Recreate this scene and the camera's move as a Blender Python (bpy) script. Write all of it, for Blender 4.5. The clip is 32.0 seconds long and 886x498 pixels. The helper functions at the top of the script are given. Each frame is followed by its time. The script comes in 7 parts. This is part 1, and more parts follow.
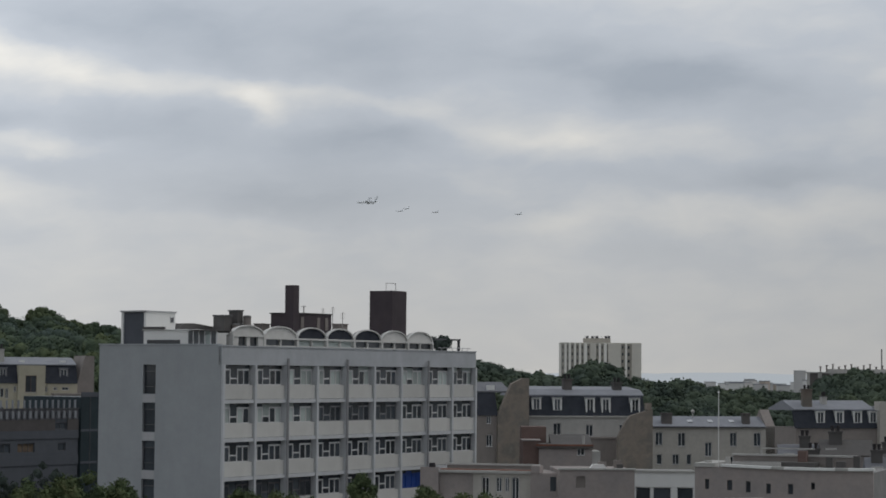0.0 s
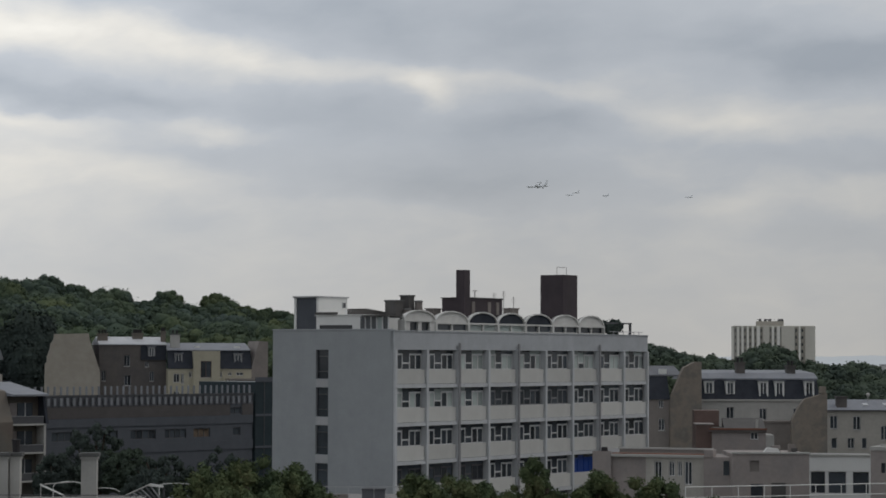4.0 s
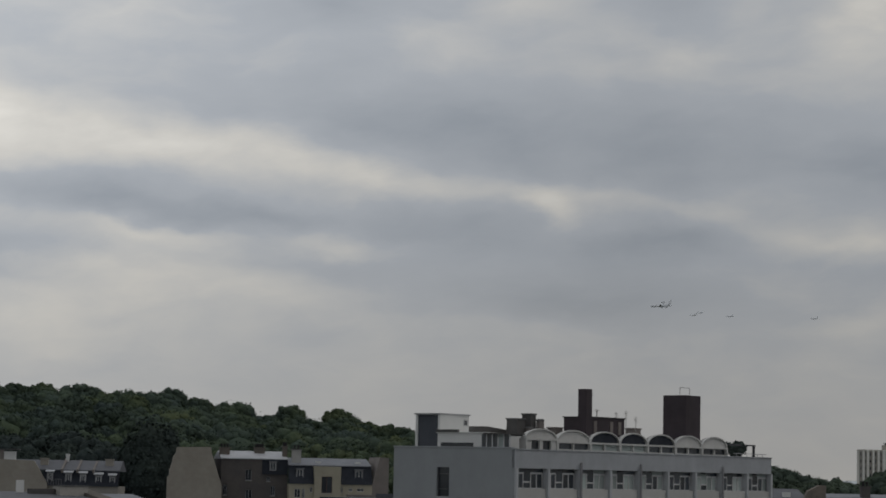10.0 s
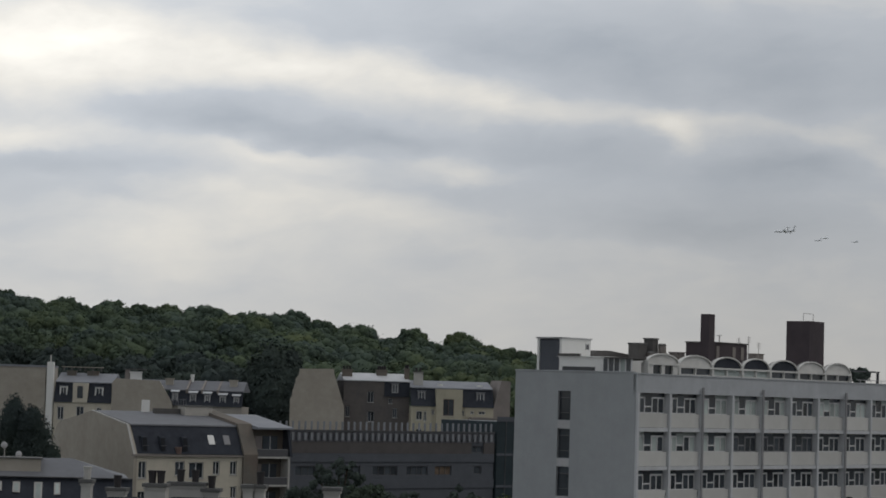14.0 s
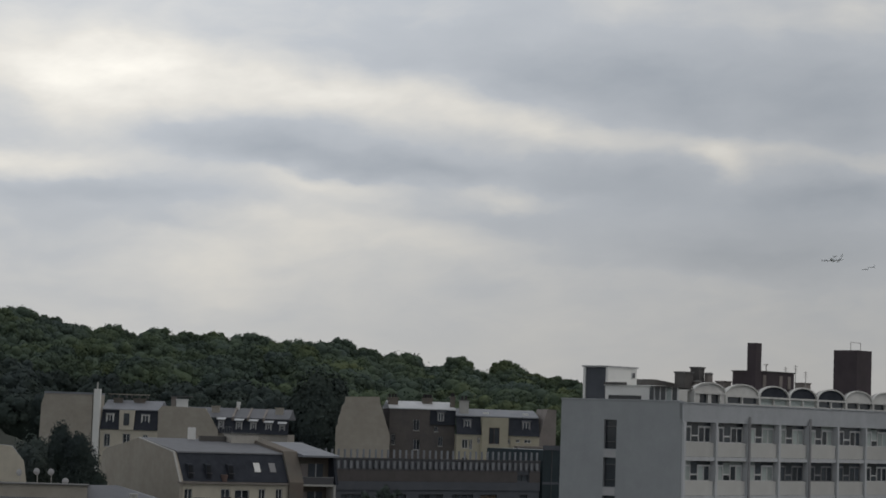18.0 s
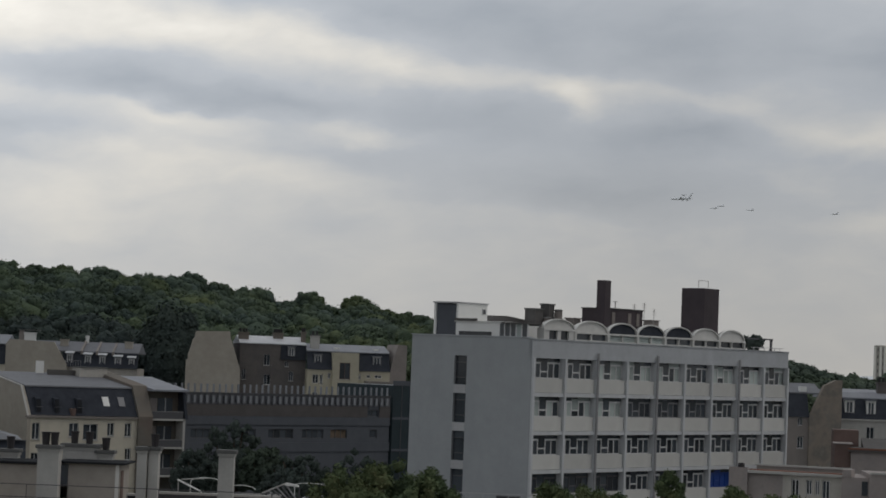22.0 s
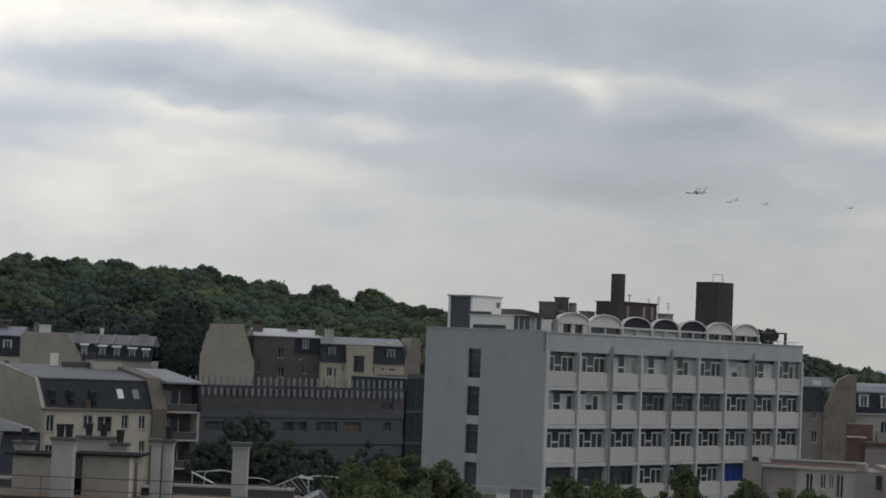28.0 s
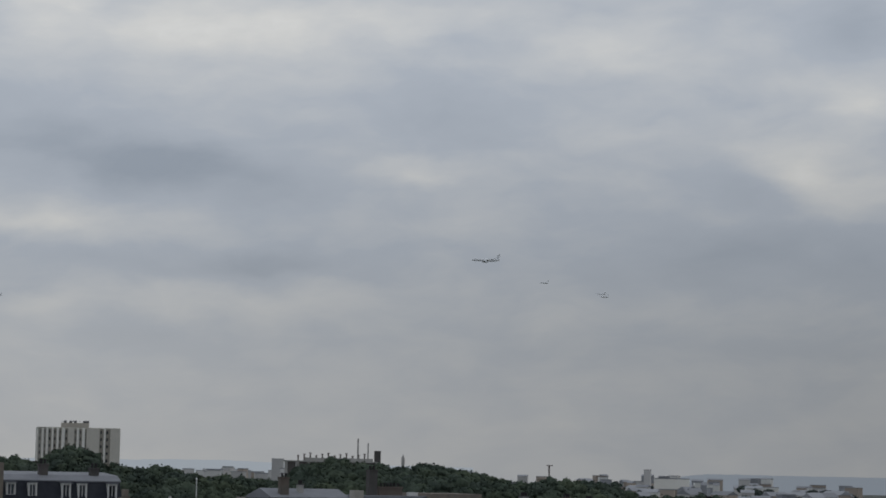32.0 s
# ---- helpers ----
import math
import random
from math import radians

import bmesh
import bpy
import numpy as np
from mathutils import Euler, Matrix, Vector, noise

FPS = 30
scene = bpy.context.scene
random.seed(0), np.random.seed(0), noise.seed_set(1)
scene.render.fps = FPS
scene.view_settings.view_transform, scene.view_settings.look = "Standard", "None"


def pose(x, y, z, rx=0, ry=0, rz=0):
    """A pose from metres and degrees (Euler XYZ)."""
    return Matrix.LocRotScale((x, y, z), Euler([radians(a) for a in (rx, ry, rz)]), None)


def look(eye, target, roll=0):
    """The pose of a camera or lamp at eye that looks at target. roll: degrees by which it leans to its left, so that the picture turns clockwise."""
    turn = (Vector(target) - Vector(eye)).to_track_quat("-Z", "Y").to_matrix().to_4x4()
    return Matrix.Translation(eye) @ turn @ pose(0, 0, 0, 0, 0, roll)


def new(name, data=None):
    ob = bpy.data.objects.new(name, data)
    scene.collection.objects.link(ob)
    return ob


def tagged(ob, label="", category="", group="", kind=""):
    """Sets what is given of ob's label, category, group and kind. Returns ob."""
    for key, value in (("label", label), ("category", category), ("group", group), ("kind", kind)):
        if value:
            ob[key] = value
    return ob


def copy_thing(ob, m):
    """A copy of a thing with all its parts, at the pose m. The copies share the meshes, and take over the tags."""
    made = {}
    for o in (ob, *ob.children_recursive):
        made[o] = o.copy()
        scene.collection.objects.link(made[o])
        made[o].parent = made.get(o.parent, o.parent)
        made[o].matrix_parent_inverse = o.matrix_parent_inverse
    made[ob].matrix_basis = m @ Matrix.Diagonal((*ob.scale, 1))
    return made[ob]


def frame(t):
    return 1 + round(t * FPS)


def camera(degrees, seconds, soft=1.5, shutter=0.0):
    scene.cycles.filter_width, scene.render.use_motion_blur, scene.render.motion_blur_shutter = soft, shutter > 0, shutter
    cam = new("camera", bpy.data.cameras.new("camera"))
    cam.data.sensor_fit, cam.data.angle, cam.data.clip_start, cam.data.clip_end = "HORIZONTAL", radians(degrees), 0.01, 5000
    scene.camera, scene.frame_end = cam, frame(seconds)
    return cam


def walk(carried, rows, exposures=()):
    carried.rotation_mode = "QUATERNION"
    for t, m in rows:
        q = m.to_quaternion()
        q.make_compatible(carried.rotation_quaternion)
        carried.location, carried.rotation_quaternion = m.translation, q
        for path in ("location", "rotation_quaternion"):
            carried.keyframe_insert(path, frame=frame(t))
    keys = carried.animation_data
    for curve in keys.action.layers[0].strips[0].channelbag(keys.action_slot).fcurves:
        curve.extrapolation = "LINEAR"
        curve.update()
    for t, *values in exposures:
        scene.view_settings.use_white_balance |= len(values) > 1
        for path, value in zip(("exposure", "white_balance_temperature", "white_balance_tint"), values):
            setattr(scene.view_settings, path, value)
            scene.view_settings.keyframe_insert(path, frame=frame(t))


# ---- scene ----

EYE = 17.0                                   # height of the balcony's camera above the street

# seconds, yaw to the left, pitch up, lean (degrees): a hand-held turn on the spot
TURN = [
    (0.0, -0.551, 3.157, 0.458), (0.5, 0.512, 3.353, 1.157), (1.0, 0.66, 3.746, 1.638), (1.5, 1.252, 3.123, 1.945),
    (2.0, 2.314, 2.36, 1.703), (2.5, 2.58, 2.405, 1.566), (3.0, 2.528, 2.428, 1.355), (3.5, 3.213, 2.565, 0.692),
    (5.5, 4.742, 2.977, 0.378), (6.0, 5.217, 2.428, 0.598), (6.5, 5.633, 2.199, 0.797), (7.0, 5.763, 2.338, 0.675),
    (7.5, 3.799, 3.436, 1.256), (8.0, 2.307, 4.462, 1.759), (8.5, 4.194, 4.375, 1.718), (9.0, 5.785, 5.517, 1.499),
    (9.5, 6.28, 6.228, 1.286), (10.0, 6.951, 5.686, 1.164), (10.5, 7.863, 4.524, 1.257), (11.0, 8.355, 3.638, 1.432),
    (11.5, 8.763, 3.383, 1.789), (12.0, 8.986, 3.489, 1.917), (12.5, 9.067, 3.651, 1.688), (13.0, 9.282, 3.642, 1.704),
    (13.5, 9.842, 3.777, 1.904), (15.5, 10.263, 3.045, 1.315), (16.0, 10.275, 3.469, 1.482), (16.5, 11.039, 3.641, 1.598),
    (17.0, 10.996, 4.072, 1.677), (17.5, 10.774, 4.283, 1.72), (18.0, 11.215, 4.35, 1.875), (18.5, 11.202, 4.579, 1.976),
    (19.0, 10.946, 4.58, 1.797), (19.5, 11.111, 4.593, 1.882), (20.0, 11.272, 4.639, 1.834), (20.5, 10.741, 4.828, 1.821),
    (21.0, 9.886, 4.624, 2.158), (21.5, 8.39, 3.655, 2.273), (22.0, 7.392, 2.846, 2.179), (22.5, 7.885, 2.02, 2.255),
    (23.0, 8.11, 1.302, 1.96), (23.5, 7.841, 1.405, 1.776), (24.0, 7.927, 1.701, 1.67), (24.5, 8.464, 2.041, 1.687),
    (25.0, 8.667, 2.21, 1.689), (25.5, 8.744, 2.384, 1.761), (27.5, 8.374, 2.543, 2.155), (28.0, 7.748, 2.658, 2.314),
    (28.5, 7.81, 3.048, 2.127), (29.0, 7.387, 3.934, 1.677), (29.5, 4.425, 4.326, 1.752), (29.8, 2.817, 4.713, 1.85),
    (30.0, 1.5, 5.115, 1.718), (30.2, -0.337, 5.40, 1.45), (30.4, -3.503, 5.48, 1.25), (30.6, -6.35, 5.47, 1.15),
    (30.8, -9.024, 5.42, 1.1), (31.0, -10.953, 5.405, 1.122), (31.3, -12.497, 5.069, 1.141), (31.6, -13.31, 5.096, 1.089),
    (32.0, -13.617, 5.542, 1.23)]

cam = camera(22.24, 32.0, soft=1.7)
walk(cam, [(t, pose(0, 0, EYE, 0, 0, yaw) @ pose(0, 0, 0, 90 + pitch) @ pose(0, 0, 0, 0, 0, lean)) for t, yaw, pitch, lean in TURN],
     exposures=[(0.0, 0.1, 6440, 10), (1.0, -0.05, 6520, 10), (3.0, 0, 6530, 10), (6.0, -0.03, 6560, 10), (7.0, 0.02, 6560, 10), (8.0, -0.1, 6560, 10),
                (9.0, -0.4, 6560, 10), (9.5, -0.55, 6560, 10), (10.0, -0.54, 6560, 10), (11.0, -0.14, 6560, 10), (12.0, -0.1, 6560, 10), (16.0, 0, 6610, 10),
                (19.0, -0.24, 6610, 10), (20.0, -0.24, 6610, 10), (21.0, -0.28, 6610, 10), (22.0, -0.12, 6610, 10), (23.0, 0.06, 6610, 10), (25.0, 0.04, 6610, 10),
                (28.0, 0.06, 6560, 10), (29.0, -0.08, 6560, 10), (30.0, -0.38, 6440, 10), (31.0, -0.38, 6330, 10), (32.0, -0.26, 6250, 10)])

# ---- world: an overcast sky with long cloud bands ----
world = bpy.data.worlds.new("overcast_sky")
scene.world = world
world.use_nodes = True
WT = world.node_tree
WT.nodes.clear()


def wnode(kind, **inputs):
    n = WT.nodes.new(kind)
    for k, val in inputs.items():
        key = int(k[1:]) if k[1:].isdigit() else k
        if isinstance(val, bpy.types.NodeSocket):
            WT.links.new(val, n.inputs[key])
        else:
            n.inputs[key].default_value = val
    return n


def wmath(op, a, b=0.0, c=0.0):
    n = wnode("ShaderNodeMath", i0=a, i1=b, i2=c)
    n.operation = op
    return n.outputs[0]


def wvec(op, a, b=(0, 0, 0), out=0):
    n = wnode("ShaderNodeVectorMath", i0=a, i1=b)
    n.operation = op
    return n.outputs[out]


def wnoise(vec, scale, detail, rough=0.5):
    n = wnode("ShaderNodeTexNoise", Vector=vec, Scale=scale, Detail=detail, Roughness=rough)
    return n.outputs[0]


def wmap(vec, loc, rot, sc):
    n = wnode("ShaderNodeMapping", Vector=vec, Location=loc, Rotation=(0, 0, radians(rot)), Scale=sc)
    n.vector_type = "TEXTURE"
    return n.outputs[0]


way = wnode("ShaderNodeTexCoord").outputs["Generated"]
sep = wnode("ShaderNodeSeparateXYZ", Vector=way)
DEG = 180 / math.pi
az = wmath("MULTIPLY", wmath("ARCTAN2", sep.outputs[0], sep.outputs[1]), DEG)      # to the right
el = wmath("MULTIPLY", wmath("ARCSINE", sep.outputs[2]), DEG)
sky_at = wnode("ShaderNodeCombineXYZ", X=az, Y=el).outputs[0]
# soft turbulence bends the bands
w1 = wmath("MULTIPLY_ADD", wnoise(wmap(sky_at, (0, 0, 0), 4, (5, 2.2, 1)), 1.0, 5.0), 3.0, -1.5)
w2 = wmath("MULTIPLY_ADD", wnoise(wmap(sky_at, (31, 7, 0), -3, (3, 1.4, 1)), 1.0, 5.0), 1.3, -0.65)
bent = wvec("ADD", sky_at, wnode("ShaderNodeCombineXYZ", X=w1, Y=w2).outputs[0])

# cloud banks: azimuth to the right, elevation, half length, half height, slope, lightness
LIGHT_LEFT = [
    (-21.2, 6.2, 2.0, 0.4, 0, 0.25), (-20.3, 7.5, 1.3, 0.57, -7, 0.12), (-20.3, 8.7, 3.5, 0.99, 1, 0.34), (-17.3, 3.6, 2.6, 0.7, -4, 0.16), (-15.9, 11.3, 1.9, 0.71, 3, 0.08),
    (-14.9, 6.0, 2.0, 0.28, -6, 0.18), (-14.2, 4.7, 3.6, 0.8, -8, 0.19), (-13.1, 8.1, 4.0, 0.54, -2, 0.28), (-9.7, 5.7, 1.0, 0.28, -3, 0.08), (-9.7, 5.7, 1.9, 0.26, -5, 0.08),
    (-8.1, 7.4, 2.1, 0.43, -8, 0.22), (-6.5, 10.8, 1.2, 0.43, -6, 0.08), (-4.7, 12.1, 1.2, 0.57, 8, 0.14)]
LIGHT_AHEAD = [
    (-4.3, 6.7, 0.6, 0.31, -34, 0.22), (-4.0, 3.6, 2.6, 0.28, -1, 0.08), (-3.8, 7.0, 1.4, 0.25, -2, 0.07), (-1.7, 6.9, 2.2, 0.3, -4, 0.04), (-1.5, 6.9, 1.9, 0.3, -8, 0.03),
    (-0.8, 10.6, 1.2, 0.43, -9, 0.06), (1.3, 6.4, 1.6, 0.4, -6, 0.04), (2.8, 6.0, 1.4, 0.2, 0, 0.06), (3.1, 10.9, 0.9, 0.85, -15, 0.1), (3.3, 3.8, 0.9, 0.35, 4, 0.1),
    (3.6, 6.2, 1.5, 0.5, -7, 0.09), (4.0, 5.9, 2.2, 0.4, -3, 0.08), (4.0, 11.9, 0.8, 0.71, 9, 0.16)]
LIGHT_RIGHT = [
    (7.3, 11.1, 3.6, 0.85, 2, 0.16), (7.2, 6.0, 1.4, 0.35, -14, 0.08), (7.8, 10.5, 2.4, 0.71, -5, 0.08), (6.2, 4.1, 2.4, 0.4, 0, 0.05), (10.1, 4.0, 3.0, 0.55, -3, 0.09),
    (12.1, 11.3, 2.6, 0.65, 4, 0.12), (12.5, 7.3, 1.3, 0.26, -7, 0.1), (13.0, 7.6, 1.3, 0.31, -2, 0.06), (17.9, 10.7, 2.2, 0.7, -6, 0.13), (18.6, 8.6, 1.3, 0.28, 0, 0.06),
    (23.2, 7.6, 1.9, 0.7, -12, 0.24), (24.1, 9.4, 0.8, 0.71, -27, 0.2)]
SHADE_LEFT = [
    (-20.7, 3.9, 1.2, 0.26, 2, -0.07), (-19.5, 5.5, 2.8, 0.35, 1, -0.22), (-18.4, 4.8, 2.3, 0.23, 0, -0.08), (-16.5, 6.9, 1.9, 0.5, -3, -0.26), (-12.6, 6.4, 3.0, 0.34, -2, -0.28),
    (-10.0, 3.5, 0.7, 0.35, 1, -0.08), (-9.8, 11.9, 2.3, 0.71, 9, -0.2), (-9.4, 5.1, 2.3, 0.35, -2, -0.1), (-7.6, 8.6, 3.0, 0.71, -1, -0.1), (-6.7, 6.1, 2.1, 0.5, -3, -0.18),
    (-6.6, 8.9, 6.8, 0.85, -3, -0.18)]
SHADE_AHEAD = [
    (-3.7, 7.8, 3.7, 0.5, -1, -0.1), (-3.6, 4.6, 2.2, 0.85, -5, -0.14), (-3.0, 4.2, 3.6, 0.57, 0, -0.12), (-1.7, 5.7, 1.7, 0.5, -2, -0.12), (-1.4, 6.0, 1.4, 0.4, -2, -0.12),
    (-1.4, 11.9, 1.1, 0.57, 0, -0.12), (-1.1, 5.9, 1.9, 0.35, -4, -0.1), (-1.0, 8.4, 2.3, 0.85, -1, -0.12), (3.4, 7.9, 1.6, 0.64, 0, -0.2), (4.4, 5.0, 1.2, 0.43, 4, -0.07),
    (5.5, 7.5, 1.7, 0.57, -5, -0.08)]
SHADE_RIGHT = [
    (6.4, 3.1, 1.6, 0.31, 0, -0.08), (6.8, 7.3, 2.5, 0.57, -3, -0.12), (7.6, 7.4, 2.3, 0.57, -9, -0.22), (9.0, 5.0, 2.7, 0.35, 0, -0.1), (9.2, 5.2, 1.8, 0.35, 4, -0.08),
    (9.5, 5.0, 1.5, 0.28, -2, -0.08), (13.4, 8.9, 1.9, 0.64, -6, -0.14), (21.4, 7.2, 1.1, 0.43, -4, -0.1), (21.5, 5.5, 3.5, 0.71, 0, -0.14), (23.9, 11.2, 0.9, 0.71, -10, -0.2)]
cloud = wmath("MULTIPLY_ADD", wnoise(wmap(sky_at, (3, 0, 0), 6, (8, 1.6, 1)), 1.0, 4.0, 0.5), 0.16, -0.08)
banks = 0.0
for b_az, b_el, b_len, b_high, b_tilt, b_light in LIGHT_LEFT + LIGHT_AHEAD + LIGHT_RIGHT + SHADE_LEFT + SHADE_AHEAD + SHADE_RIGHT:
    p = wmap(bent, (b_az, b_el, 0), b_tilt, (b_len, b_high, 1))
    banks = wmath("MULTIPLY_ADD", wmath("POWER", 0.42, wvec("DOT_PRODUCT", p, p, 1)), b_light, banks)
# the banks break up into soft tufts
tufts = wmath("MULTIPLY_ADD", wnoise(wmap(sky_at, (17, 5, 0), 8, (2.6, 1.1, 1)), 1.0, 5.0, 0.55), 1.4, 0.45)
cloud = wmath("MULTIPLY_ADD", banks, tufts, cloud)
fine = wnoise(wmap(bent, (0, 0, 0), 3, (2.0, 0.85, 1)), 1.0, 5.0, 0.5)
cloud = wmath("MULTIPLY_ADD", fine, 0.26, wmath("ADD", cloud, -0.13))
tone = wnode("ShaderNodeValToRGB", i0=wmath("MULTIPLY_ADD", cloud, 1.0, 0.42))
ramp = tone.color_ramp
ramp.elements[0].position, ramp.elements[0].color = 0.0, (0.340, 0.376, 0.424, 1)
ramp.elements[1].position, ramp.elements[1].color = 1.0, (0.95, 0.925, 0.86, 1)
e = ramp.elements.new(0.38); e.color = (0.455, 0.486, 0.528, 1)
e = ramp.elements.new(0.66); e.color = (0.675, 0.664, 0.632, 1)
# the cloud is thinner overhead and ahead than behind, and thicker far to the right
toward = wvec("DOT_PRODUCT", way, (0.0, 0.62, 0.78), 1)
lift = wnode("ShaderNodeMapRange", i0=toward, i1=-0.6, i2=0.6, i3=0.70, i4=1.04).outputs[0]
right = wnode("ShaderNodeMapRange", i0=az, i1=4.0, i2=24.0, i3=0.0, i4=0.28).outputs[0]
depth = wnode("ShaderNodeMapRange", i0=el, i1=3.0, i2=9.0, i3=1.0, i4=0.15).outputs[0]
side = wnode("ShaderNodeMapRange", i0=az, i1=-18.0, i2=-2.0, i3=1.16, i4=0.90).outputs[0]
side = wmath("MULTIPLY", side, wnode("ShaderNodeMapRange", i0=el, i1=5.0, i2=11.0, i3=1.0, i4=1.20).outputs[0])
side = wmath("MULTIPLY", side, wnode("ShaderNodeMapRange", i0=el, i1=13.0, i2=32.0, i3=1.0, i4=0.82).outputs[0])
lift = wmath("MULTIPLY", lift, wmath("MULTIPLY", side, wmath("SUBTRACT", 1.0, wmath("MULTIPLY", right, depth))))
low = wnode("ShaderNodeMapRange", i0=el, i1=0.0, i2=5.5, i3=0.62, i4=0.0).outputs[0]
low = wmath("MULTIPLY", low, wnode("ShaderNodeMapRange", i0=az, i1=4.0, i2=22.0, i3=1.0, i4=0.6).outputs[0])
warm = wnode("ShaderNodeMix", Factor=low)
warm.data_type = "RGBA"
WT.links.new(tone.outputs[0], warm.inputs[6])
warm.inputs[7].default_value = (0.522, 0.50, 0.458, 1)
cloud_colour = wvec("SCALE", warm.outputs[2])
cloud_colour.node.inputs["Scale"].default_value = 1.0
WT.links.new(lift, cloud_colour.node.inputs["Scale"])
sky = WT.nodes.new("ShaderNodeTexSky")
sky.sky_type, sky.sun_disc, sky.sun_elevation, sky.sun_rotation = "NISHITA", False, radians(55), radians(70)
blue = wnode("ShaderNodeBackground", Color=sky.outputs[0], Strength=0.06)
grey = wnode("ShaderNodeBackground", Color=cloud_colour, Strength=1.0)
cover = wnode("ShaderNodeMixShader", Fac=0.96)
WT.links.new(blue.outputs[0], cover.inputs[1])
WT.links.new(grey.outputs[0], cover.inputs[2])
WT.links.new(cover.outputs[0], WT.nodes.new("ShaderNodeOutputWorld").inputs[0])

# the veiled sun
sun = new("sun", bpy.data.lights.new("sun", "SUN"))
sun.data.energy, sun.data.angle, sun.data.color = 0.5, radians(30), (1.0, 0.95, 0.88)
sun.matrix_world = look((620, 60, 800), (0, 0, 0))

# ---- materials ----


def material(name, base, rough=0.85, vary=0.12, scale=0.6, bump=0.0, metal=0.0, grain=12.0, tint=None, stain=0.0, piece=0.0, spec=0.35):
    """Procedural surface: broad and fine variation, vertical rain stains, a little relief."""
    m = bpy.data.materials.new(name)
    m.use_nodes = True
    nt = m.node_tree
    bsdf = nt.nodes["Principled BSDF"]

    def add(kind, **inputs):
        n = nt.nodes.new(kind)
        for k, val in inputs.items():
            key = int(k[1:]) if k[1:].isdigit() else k
            if isinstance(val, bpy.types.NodeSocket):
                nt.links.new(val, n.inputs[key])
            else:
                n.inputs[key].default_value = val
        return n

    def calc(op, a, b=0.0, c=0.0):
        n = add("ShaderNodeMath", i0=a, i1=b, i2=c)
        n.operation = op
        return n.outputs[0]

    co = add("ShaderNodeTexCoord").outputs["Object"]
    big = add("ShaderNodeTexNoise", Vector=co, Scale=scale, Detail=5.0).outputs[0]
    small = add("ShaderNodeTexNoise", Vector=co, Scale=grain, Detail=3.0).outputs[0]
    level = calc("MULTIPLY_ADD", big, 2.2 * vary, 1 - 1.1 * vary)
    level = calc("MULTIPLY_ADD", small, vary, calc("ADD", level, -0.5 * vary))
    blotch = add("ShaderNodeTexNoise", Vector=co, Scale=1.7, Detail=6.0, Roughness=0.68).outputs[0]
    level = calc("MULTIPLY_ADD", blotch, 1.7 * vary, calc("ADD", level, -0.85 * vary))
    if stain:
        run = add("ShaderNodeMapping", Vector=co, Scale=(0.55, 0.55, 0.09)).outputs[0]
        drip = add("ShaderNodeTexNoise", Vector=run, Scale=1.3, Detail=6.0, Roughness=0.62).outputs[0]
        patch = add("ShaderNodeTexNoise", Vector=co, Scale=0.55, Detail=4.0, Roughness=0.6).outputs[0]
        worn = calc("MULTIPLY", drip, calc("MULTIPLY_ADD", patch, 2.4, -0.2))
        level = calc("MULTIPLY_ADD", worn, -2.6 * stain, calc("ADD", level, 1.3 * stain))
    if piece:
        rnd = add("ShaderNodeObjectInfo").outputs["Random"]
        level = calc("MULTIPLY_ADD", rnd, 2 * piece, calc("ADD", level, -piece))
    mix = add("ShaderNodeMix", Factor=big)
    mix.data_type = "RGBA"
    mix.inputs[6].default_value = (*base, 1)
    mix.inputs[7].default_value = (*(tint or base), 1)
    hue = add("ShaderNodeVectorMath", i0=mix.outputs[2])
    hue.operation = "SCALE"
    nt.links.new(level, hue.inputs["Scale"])
    nt.links.new(hue.outputs[0], bsdf.inputs["Base Color"])
    bsdf.inputs["Roughness"].default_value = rough
    bsdf.inputs["Metallic"].default_value = metal
    bsdf.inputs["Specular IOR Level"].default_value = spec
    if bump:
        bp = add("ShaderNodeBump", Height=small, Strength=bump, Distance=0.05)
        nt.links.new(bp.outputs[0], bsdf.inputs["Normal"])
    return m



